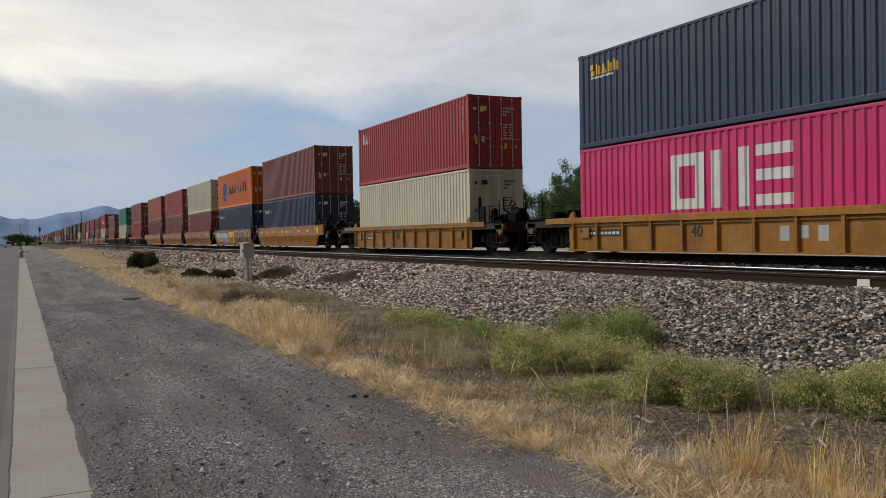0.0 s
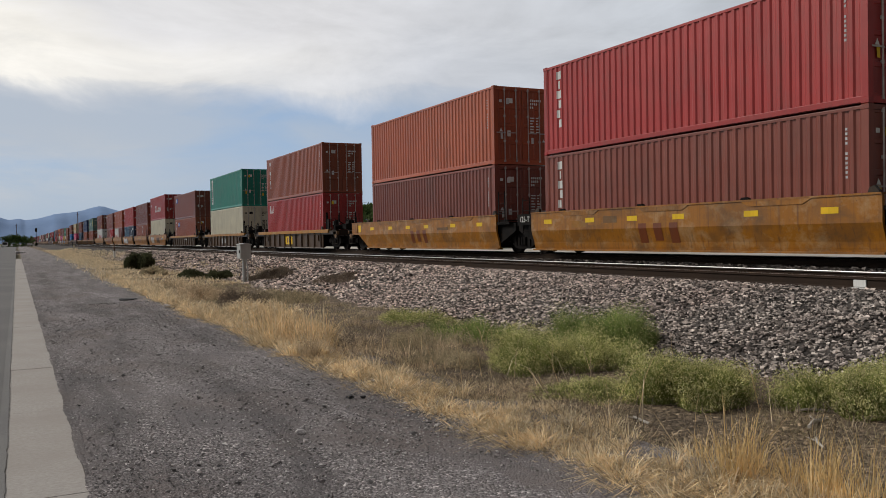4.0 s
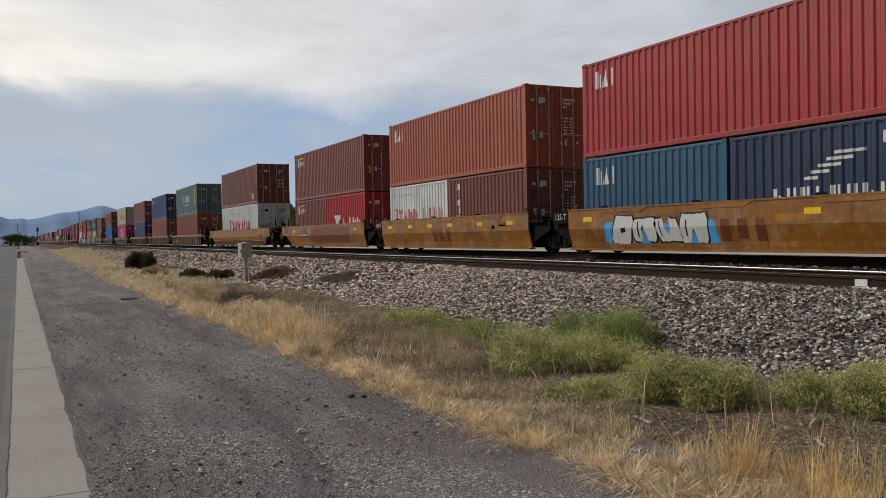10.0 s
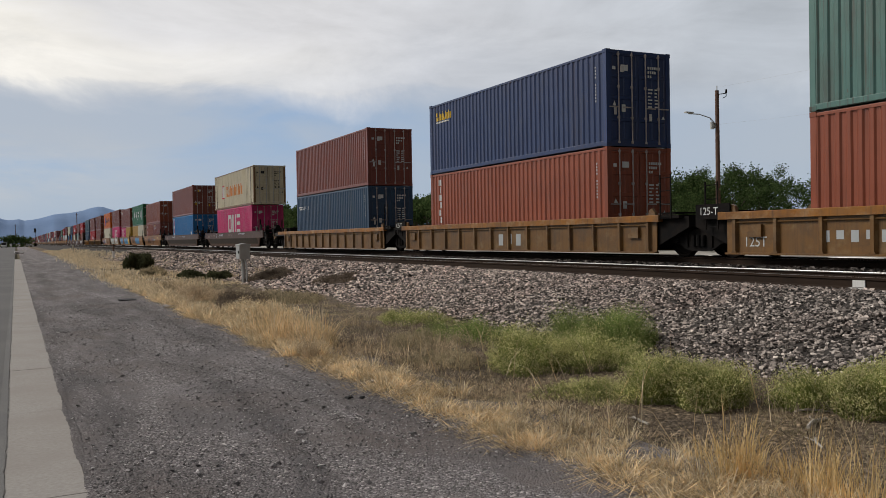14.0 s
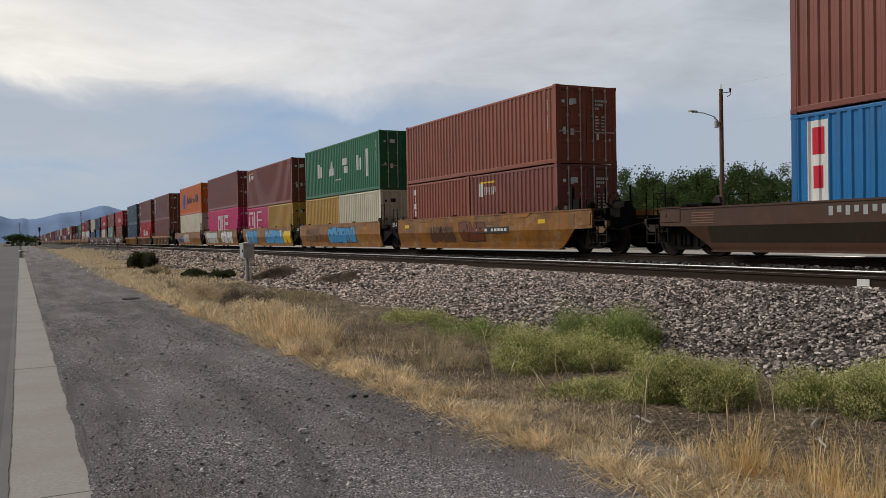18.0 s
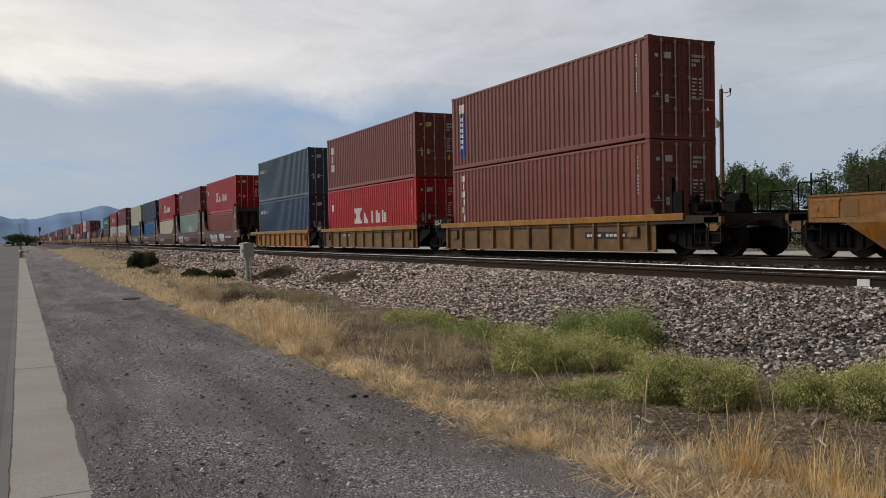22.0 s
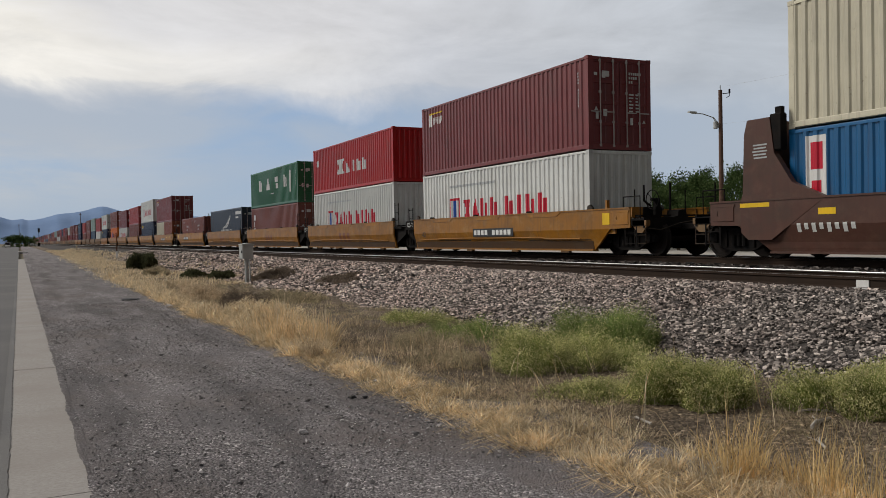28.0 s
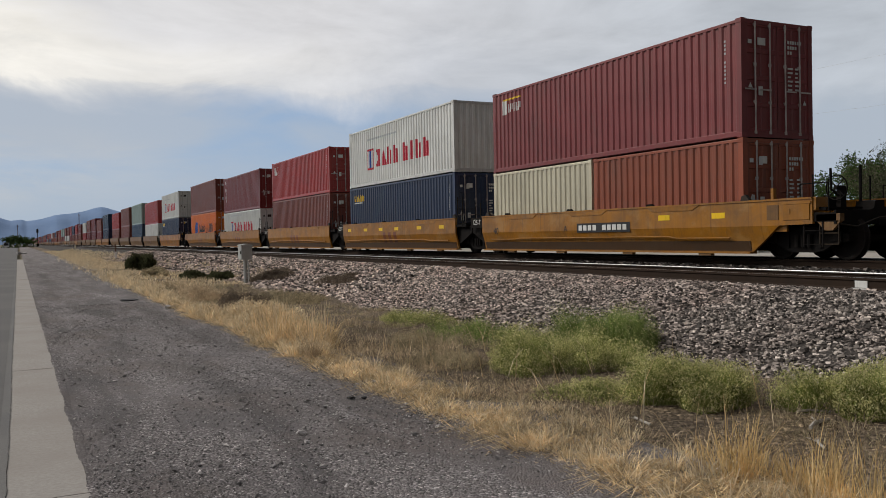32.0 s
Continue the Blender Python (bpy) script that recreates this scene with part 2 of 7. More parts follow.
paint("mark_red", (0.48, 0.03, 0.05), rust=0.2, dirt=0.3)
paint("mark_blue", (0.02, 0.07, 0.30), rust=0.2, dirt=0.3)
paint("mark_black", (0.012, 0.012, 0.013), rust=0.2, dirt=0.3)
paint("mark_oxide", (0.16, 0.05, 0.022), rust=0.2, dirt=0.3)
paint("mark_sky", (0.10, 0.32, 0.58), rust=0.1, dirt=0.3)
paint("mark_silver", (0.42, 0.44, 0.45), rust=0.1, dirt=0.3)
paint("mark_rose", (0.52, 0.20, 0.20), rust=0.2, dirt=0.4)
paint("mark_faded", (0.20, 0.105, 0.068), rust=0.2, dirt=0.4)
paint("mark_orange", (0.62, 0.24, 0.07), rust=0.2, dirt=0.3)
paint("mark_mint", (0.22, 0.48, 0.36), rust=0.1, dirt=0.3)
# dark_steel and wheel_steel: grimy, sunk near black to carry shade under the cars
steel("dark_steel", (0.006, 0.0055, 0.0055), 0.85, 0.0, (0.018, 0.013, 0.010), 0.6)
steel("lock_steel", (0.46, 0.41, 0.39), 0.5, 0.3, (0.10, 0.06, 0.045), 0.5)
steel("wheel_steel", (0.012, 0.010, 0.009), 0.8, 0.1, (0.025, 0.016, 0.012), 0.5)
steel("tread_steel", (0.5, 0.5, 0.5), 0.25, 0.9, amount=0.1)
steel("rail_rust", (0.030, 0.021, 0.016), 0.9, 0.0, (0.045, 0.028, 0.019), 0.6)
steel("rail_head", (0.45, 0.445, 0.435), 0.38, 0.9, amount=0.05)
steel("galvanised", (0.42, 0.43, 0.42), 0.55, 0.5, (0.25, 0.23, 0.2), 0.3)

rough_stuff("asphalt", (0.085, 0.084, 0.085), (0.17, 0.167, 0.165), 55, 0.9, 0.12, (0.17, 0.165, 0.158), 0.25)
rough_stuff("shoulder_gravel", (0.155, 0.141, 0.142), (0.445, 0.41, 0.41), 38, 0.95, 0.9, (0.265, 0.246, 0.245), 0.5, grit=62, tracks=True)
rough_stuff("concrete", (0.29, 0.27, 0.25), (0.40, 0.375, 0.352), 30, 0.85, 0.2, (0.30, 0.272, 0.248), 0.9)
rough_stuff("verge_soil", (0.065, 0.051, 0.039), (0.22, 0.172, 0.125), 18, 0.95, 0.9, (0.30, 0.228, 0.15), 0.6, grit=30)
# bank under the stones, coloured near black for the shade in their gaps
rough_stuff("ballast_gap_shade", (0.02, 0.018, 0.016), (0.09, 0.08, 0.074), 14, 0.95, 1.0, (0.08, 0.07, 0.064), 0.4)
rough_stuff("ballast_stone", (0.195, 0.168, 0.150), (0.56, 0.495, 0.450), 11, 0.85, 0.25, (0.34, 0.28, 0.25), 0.5, islands=0.07, distance=0.006, far_tint=(1.62, 1.56, 1.54))
rough_stuff("track_stone", (0.05, 0.043, 0.039), (0.17, 0.15, 0.14), 11, 0.9, 0.25, (0.08, 0.065, 0.055), 0.5, islands=0.07, distance=0.006)
rough_stuff("pebble", (0.17, 0.158, 0.156), (0.46, 0.436, 0.43), 25, 0.85, 0.2, None, islands=0.32, distance=0.004)
rough_stuff("pale_ground", (0.42, 0.40, 0.37), (0.56, 0.54, 0.50), 3, 0.95, 0.3, (0.36, 0.32, 0.27), 0.15)
rough_stuff("far_ground", (0.16, 0.13, 0.09), (0.26, 0.21, 0.14), 0.5, 0.95, 0.3, (0.12, 0.125, 0.07), 0.05)
rough_stuff("tie_wood", (0.035, 0.028, 0.024), (0.10, 0.08, 0.065), 9, 0.9, 0.5)
rough_stuff("pole_wood", (0.075, 0.043, 0.031), (0.155, 0.095, 0.070), 7, 0.9, 0.4)
rough_stuff("bark", (0.06, 0.05, 0.04), (0.14, 0.115, 0.09), 8, 0.95, 0.8)
# the blue of distant haze is put into the ridge's base colour
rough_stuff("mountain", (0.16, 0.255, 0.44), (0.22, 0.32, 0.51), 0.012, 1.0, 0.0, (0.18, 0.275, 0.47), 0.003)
blades("dry_grass", (0.52, 0.39, 0.23), (0.92, 0.78, 0.55), (0.70, 0.55, 0.34), (0.96, 0.87, 0.67))
blades("straw_grass", (0.63, 0.44, 0.235), (0.94, 0.75, 0.46), (0.54, 0.39, 0.23), (0.96, 0.84, 0.62))
blades("weed_green", (0.125, 0.175, 0.045), (0.34, 0.38, 0.13), (0.215, 0.265, 0.075), (0.48, 0.46, 0.195))
blades("weed_tip", (0.52, 0.51, 0.22), (0.73, 0.68, 0.35), (0.60, 0.58, 0.27), (0.80, 0.73, 0.42))
blades("weed_lush", (0.105, 0.18, 0.05), (0.29, 0.37, 0.12), (0.185, 0.26, 0.075), (0.42, 0.45, 0.19))
blades("golden_grass", (0.56, 0.38, 0.16), (0.92, 0.68, 0.35), (0.70, 0.50, 0.24), (0.97, 0.78, 0.45))
blades("twig", (0.10, 0.075, 0.055), (0.28, 0.23, 0.18), (0.17, 0.13, 0.10))
blades("weed_dull", (0.24, 0.205, 0.135), (0.54, 0.45, 0.31), (0.34, 0.305, 0.19), (0.68, 0.56, 0.39))
blades("bush_leaf", (0.05, 0.055, 0.03), (0.10, 0.105, 0.055), (0.07, 0.075, 0.04))
blades("tree_leaf", (0.038, 0.068, 0.025), (0.094, 0.143, 0.050), (0.059, 0.096, 0.035), (0.135, 0.178, 0.072))
blades("brown_grass", (0.36, 0.27, 0.175), (0.72, 0.58, 0.40), (0.51, 0.395, 0.265), (0.82, 0.68, 0.49))
blades("dull_leaf", (0.055, 0.06, 0.035), (0.13, 0.13, 0.085), (0.085, 0.09, 0.055))


# ---- mesh helpers ----
def mesh_np(name, verts, faces, material=None, smooth=False):
    """A mesh from arrays: verts n x 3, faces m x 3 or m x 4."""
    verts, faces = np.asarray(verts, np.float32), np.asarray(faces, np.int32)
    me = bpy.data.meshes.new(name)
    k = faces.shape[1]
    me.vertices.add(len(verts))
    me.vertices.foreach_set("co", verts.ravel())
    me.loops.add(faces.size)
    me.loops.foreach_set("vertex_index", faces.ravel())
    me.polygons.add(len(faces))
    me.polygons.foreach_set("loop_start", np.arange(0, faces.size, k, dtype=np.int32))
    me.polygons.foreach_set("use_smooth", np.full(len(faces), smooth))
    me.update(calc_edges=True)
    me.validate()
    if material:
        me.materials.append(MATS[material])
    return me


class Shape:
    """Gathers boxes, prisms, tubes and lathes into one mesh."""

    def __init__(self):
        self.v, self.f = [], []

    def add(self, verts, faces):
        n = len(self.v)
        self.v += [tuple(p) for p in verts]
        self.f += [tuple(n + i for i in f) for f in faces]
        return self

    def box(self, x0, x1, y0, y1, z0, z1, bevel=0.0):
        if bevel:
            b = bevel
            sec = [(x0 + b, z0), (x1 - b, z0), (x1, z0 + b), (x1, z1 - b), (x1 - b, z1), (x0 + b, z1), (x0, z1 - b), (x0, z0 + b)]
            return self.prism_y(sec, y0, y1)
        p = [(x, y, z) for x in (x0, x1) for y in (y0, y1) for z in (z0, z1)]
        return self.add(p, [(0, 1, 3, 2), (4, 6, 7, 5), (0, 4, 5, 1), (2, 3, 7, 6), (0, 2, 6, 4), (1, 5, 7, 3)])

    def prism_y(self, sec, y0, y1):
        """A section of (x, z) points drawn along y."""
        n = len(sec)
        p = [(x, y0, z) for x, z in sec] + [(x, y1, z) for x, z in sec]
        f = [(i, (i + 1) % n, n + (i + 1) % n, n + i) for i in range(n)]
        return self.add(p, f + [tuple(range(n))[::-1], tuple(range(n, 2 * n))])

    def prism_x(self, sec, x0, x1):
        """An outline of (y, z) points drawn along x."""
        n = len(sec)
        p = [(x0, y, z) for y, z in sec] + [(x1, y, z) for y, z in sec]
        f = [(i, (i + 1) % n, n + (i + 1) % n, n + i) for i in range(n)]
        return self.add(p, f + [tuple(range(n))[::-1], tuple(range(n, 2 * n))])

    def prism_z(self, sec, z0, z1):
        n = len(sec)
        p = [(x, y, z0) for x, y in sec] + [(x, y, z1) for x, y in sec]
        f = [(i, (i + 1) % n, n + (i + 1) % n, n + i) for i in range(n)]
        return self.add(p, f + [tuple(range(n))[::-1], tuple(range(n, 2 * n))])

    def tube(self, a, b, r, r2=None, n=8):
        a, b = Vector(a), Vector(b)
        r2 = r if r2 is None else r2
        w = (b - a).normalized()
        u = w.orthogonal().normalized()
        v = w.cross(u)
        p = [a + r * (math.cos(2 * math.pi * i / n) * u + math.sin(2 * math.pi * i / n) * v) for i in range(n)]
        p += [b + r2 * (math.cos(2 * math.pi * i / n) * u + math.sin(2 * math.pi * i / n) * v) for i in range(n)]
        f = [(i, (i + 1) % n, n + (i + 1) % n, n + i) for i in range(n)]
        return self.add(p, f + [tuple(range(n))[::-1], tuple(range(n, 2 * n))])

    def path(self, points, r, n=6):
        for a, b in zip(points, points[1:]):
            self.tube(a, b, r, n=n)
        return self

    def lathe_x(self, profile, y, z, n=20):
        """A profile of (x, radius) points turned round an axle along x."""
        k = len(profile)
        p = [(px, y + r * math.cos(2 * math.pi * i / n), z + r * math.sin(2 * math.pi * i / n)) for i in range(n) for px, r in profile]
        f = [(i * k + j, i * k + j + 1, ((i + 1) % n) * k + j + 1, ((i + 1) % n) * k + j) for i in range(n) for j in range(k - 1)]
        return self.add(p, f)

    def mesh(self, name, *materials):
        me = bpy.data.meshes.new(name)
        me.from_pydata(self.v, [], self.f)
        bm = bmesh.new()
        bm.from_mesh(me)
        bmesh.ops.recalc_face_normals(bm, faces=bm.faces)
        bm.to_mesh(me)
        bm.free()
        for m in materials:
            me.materials.append(MATS[m])
        return me


def part(name, me, material, parent, label="", at=(0, 0, 0)):
    """Links a mesh as one part of a thing; the material belongs to the object, so alike parts share the mesh."""
    ob = new(name, me)
    if material:
        if not me.materials:
            me.materials.append(MATS[material])
        ob.material_slots[0].link = "OBJECT"
        ob.material_slots[0].material = MATS[material]
    ob.parent = parent
    ob.location = at
    if label:
        ob["label"] = label
    return ob


def solid(name, me, label, category, kind="", group="", at=(0, 0, 0)):
    ob = new(name, me)
    ob.location = at
    return tagged(ob, label, category, group, kind)


# ---- the lie of the land: x across the track, y along it ----
RAIL_Z, NEAR_Z, NEAR_TRACK, FAR_TRACK = 0.93, 0.86, 12.32, 17.041
GUTTER = (-0.115, 0.395)
EDGE, TOE, CREST = 3.35, 7.4, 10.7


def wobble(x, y, s, seed=0.0):
    return noise.noise(Vector((x * s + seed, y * s - seed, seed)))


def strip(name, xs, ys, height, material, label, category):
    """A strip of land on a grid of across and along stations."""
    v = [(x, y, height(x, y)) for y in ys for x in xs]
    n = len(xs)
    f = [(j * n + i, j * n + i + 1, (j + 1) * n + i + 1, (j + 1) * n + i) for j in range(len(ys) - 1) for i in range(n - 1)]
    return solid(name, mesh_np(name, v, f, material, True), label, category, "structure")


def stations(*runs):
    out = []
    for a, b, step in runs:
        k = max(1, round((b - a) / step))
        out += [a + (b - a) * i / k for i in range(k)]
    return out + [runs[-1][1]]


ALONG = stations((-60, 0, 4), (0, 30, 0.25), (30, 60, 0.75), (60, 160, 4), (160, 1500, 60))
COARSE = stations((-60, 160, 5), (160, 1500, 80))


def edge_at(y):
    return EDGE + 0.16 * wobble(0, y, 0.35) + 0.10 * wobble(0, y, 1.7, 3) + (0.012 * max(0, min(y, 120) - 40))


def toe_at(y):
    return TOE + 0.5 * wobble(1, y, 0.16, 7) + 0.2 * wobble(1, y, 0.6, 5)


def verge_z(x, y):
    k = max(0.0, min(1.0, (x - EDGE) / 1.2))
    return -0.012 - 0.05 * k + k * 0.07 * wobble(x, y, 0.7, 2)


def bank_z(x, y):
    """The ballast shoulder from its toe up to the crest, then level to the far side."""
    toe = toe_at(y)
    k = max(0.0, min(1.0, (x - toe) / (CREST - toe)))
    lumps = 0.05 * wobble(x, y, 1.1, 4) + 0.04 * wobble(x, y, 2.6, 9)
    return -0.10 + k * 0.765 + lumps * (1 - k ** 6) * min(1, 4 * k + 0.3)


solid("ground", mesh_np("ground", [(-4500, -4500, -0.35), (4500, -4500, -0.35), (4500, 4500, -0.35), (-4500, 4500, -0.35)],
                                 [(0, 1, 2, 3)], "far_ground"), "flat dry valley floor of tan soil and scrub", "ground", "structure")
strip("road", [-9.5, -7, -4.5, -2.5, -1.2, -0.6, GUTTER[0]], COARSE, lambda x, y: -0.02 - 0.012 * max(0, -x - 4), "asphalt",
      "grey asphalt road with a worn edge", "road")
strip("roadside_dirt", [-60, -40, -25, -15, -9.5], COARSE, lambda x, y: -0.09 - 0.1 * (x < -30), "far_ground",
      "bare tan dirt beside the road", "ground")
strip("road_shoulder", [GUTTER[1], 0.6, 0.9, 1.3, 1.7, 2.1, 2.5, 2.9, 3.2, 3.5, 3.9, 4.4], ALONG,
      lambda x, y: -0.006 + 0.012 * wobble(x, y, 0.8) + 0.006 * wobble(x, y, 3.1, 6) - 0.05 * max(0, x - 3.6), "shoulder_gravel",
      "dark grey road shoulder of broken asphalt and gravel", "shoulder")
strip("verge", [3.15, 3.5, 3.9, 4.4, 4.9, 5.4, 5.9, 6.4, 6.9, 7.4, 7.9, 8.4], ALONG, lambda x, y: verge_z(x, y) - (0.035 if x < 3.3 else 0), "verge_soil",
      "brown dry soil of the grassy verge", "verge")
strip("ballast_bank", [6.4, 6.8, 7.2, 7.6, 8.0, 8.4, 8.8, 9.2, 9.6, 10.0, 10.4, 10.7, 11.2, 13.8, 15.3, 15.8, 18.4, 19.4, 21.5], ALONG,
      lambda x, y: bank_z(x, y) + 0.07 * (x > 15) if x < 19 else (0.70 if x < 20 else 0.2), "ballast_gap_shade",
      "crushed-stone ballast bank under the tracks, darkened as shade between stones", "ballast")
strip("far_road", [21.5, 24, 28, 32, 36, 42, 52], COARSE, lambda x, y: 0.2, "pale_ground", "pale gravel road beyond the tracks", "road")
strip("far_field", [52, 60, 120, 300], COARSE, lambda x, y: 0.2 if x < 50 else 0.2 - 0.002 * (x - 50), "far_ground", "dry scrub land beyond the tracks", "ground")


# the concrete gutter: cast slabs with open joints
def gutter():
    thing = tagged(new("gutter"), "pale concrete gutter strip along the asphalt road", "gutter", kind="structure")
    ys, y = [], -6.39
    while y < 98:
        ys.append(y)
        y += 3.08
    slab = Shape()
    b = 0.012
    slab.prism_y([(GUTTER[0], -0.12), (GUTTER[1], -0.12), (GUTTER[1], 0.0), (GUTTER[1] - b, 0.008), (GUTTER[0] + b, 0.004), (GUTTER[0], -0.006)], 0.004, 3.076)
    me = slab.mesh("gutter_slab", "concrete")
    for y in ys:
        part("slab", me, "concrete", thing, at=(0, y, random.uniform(-0.003, 0.003)))


gutter()


def ragged_edge(name, x_out, x_in, reach, material, label, seed):
    """Grit that has crept over the gutter's edge in an uneven line."""
    ys = stations((1.5, 24, 0.05), (24, 60, 0.25))
    v, f = [], []
    for y in ys:
        lap = reach * (0.55 + 0.9 * wobble(seed, y, 1.3, seed) + 0.8 * wobble(seed, y, 6.0, 2))
        v += [(x_out, y, -0.004), (x_in, y, 0.010), (x_in + max(0.0, lap) * (1 if x_in > x_out else -1), y, 0.0115)]
    for j in range(len(ys) - 1):
        for i in range(2):
            f.append((3 * j + i, 3 * j + i + 1, 3 * j + i + 4, 3 * j + i + 3))
    solid(name, mesh_np(name, v, f, material), label, "grit", "structure")


ragged_edge("gutter_grit", GUTTER[1] + 0.05, GUTTER[1] - 0.008, 0.026, "shoulder_gravel", "dark grit spilling over the edge of the gutter", 3.0)
ragged_edge("asphalt_lip", GUTTER[0] - 0.06, GUTTER[0] + 0.002, 0.014, "asphalt", "ragged asphalt lip along the gutter", 8.0)


# ---- the tracks ----
def rail_section(x):
    """Rail profile in (x, z), head up, top at zero."""
    side = [(0.036, -0.038), (0.012, -0.052), (0.009, -0.145), (0.070, -0.172), (0.074, -0.185)]
    right = [(0.030, 0.0), (0.036, -0.010), (0.036, -0.020)] + side
    return [(x + a, b) for a, b in right] + [(x - a, b) for a, b in reversed(right)]


def track(centre, level, name_label):
    thing = tagged(new("railway_track"), name_label, "track", kind="structure")
    thing.location = (centre, 0, level)
    me = Shape().prism_y(rail_section(0), -60, 1500).mesh("rail", "rail_rust")
    me.materials.append(MATS["rail_head"])
    for p in me.polygons:
        if p.center.z > -0.002 or (p.center.z > -0.018 and p.center.x > 0.01):
            p.material_index = 1          # running surface and gauge face, polished by wheels
    for x, flip in ((-0.7175, 1), (0.7175, -1)):
        ob = new("rail", me)
        ob.parent, ob.location = thing, (x, 0, 0)
        ob.scale.x = flip
    tie = Shape().box(-1.3, 1.3, -0.11, 0.11, -0.37, -0.195, 0.012).mesh("tie", "tie_wood")
    plate = Shape()
    for x in (-0.7175, 0.7175):
        plate.box(x - 0.19, x + 0.19, -0.09, 0.09, -0.195, -0.183)
    plate = plate.mesh("tie_plates", "rail_rust")
    for i in range(100):
        part("tie", tie, "tie_wood", thing, at=(random.uniform(-0.02, 0.02), 2 + 0.53 * i, random.uniform(-0.005, 0.005)))
    rest = Shape()
    for i in range(400):
        y = 55.5 + 0.53 * i
        rest.box(-1.3, 1.3, y - 0.11, y + 0.11, -0.37, -0.195)
    ob = part("far_ties", rest.mesh("far_ties", "tie_wood"), "tie_wood", thing)
    ob["kind"] = "stuff"
    return thing


near = track(NEAR_TRACK, NEAR_Z, "empty steel railway track on dark ties")
track(FAR_TRACK, RAIL_Z, "steel railway track carrying the freight train")
# white paint on the web of the nearest rail
mark = Shape().box(-0.030, -0.014, 8.93, 9.15, -0.165, -0.046).box(-0.078, -0.030, 8.91, 9.19, -0.186, -0.160)
part("paint_mark", mark.mesh("paint_mark", "mark_white"), "mark_white", near, "patch of white paint on the rail web", at=(-0.7175, 0, 0))


# ---- containers ----
WIDE = 2.438
PROFILE = ((0.0, 0.0), (0.048, 0.0), (0.092, 0.036), (0.186, 0.036), (0.230, 0.0), (0.278, 0.0))   # one corrugation: run, depth


def corrugation(length):
    """Breaks (run, depth) of a corrugated panel of that length."""
    n = max(1, round(length / 0.278))
    k = length / (n * 0.278)
    pts = [(0.0, 0.0)]
    for i in range(n):
        pts += [(k * (0.278 * i + a), d) for a, d in PROFILE[1:]]
    out = [pts[0]]
    for p in pts[1:]:
        if p[0] - out[-1][0] > 1e-5:
            out.append(p)
    return out


def depth_at(breaks, run):
    for (a, d0), (b, d1) in zip(breaks, breaks[1:]):
        if a <= run <= b:
            return d0 + (d1 - d0) * (run - a) / (b - a)
    return 0.0


def panel_mesh(name, length, z0, z1, side=True):
    """A corrugated wall; along y facing -x, or along x facing -y."""
    br = corrugation(length)
    v, f = [], []
    for run, d in br:
        u = run - length / 2
        for z in (z0, z1):
            v.append((d, u, z) if side else (u, d, z))
    for i in range(len(br) - 1):
        f.append((2 * i, 2 * i + 1, 2 * i + 3, 2 * i + 2))
    return mesh_np(name, v, f)


TEMPLATES = {}


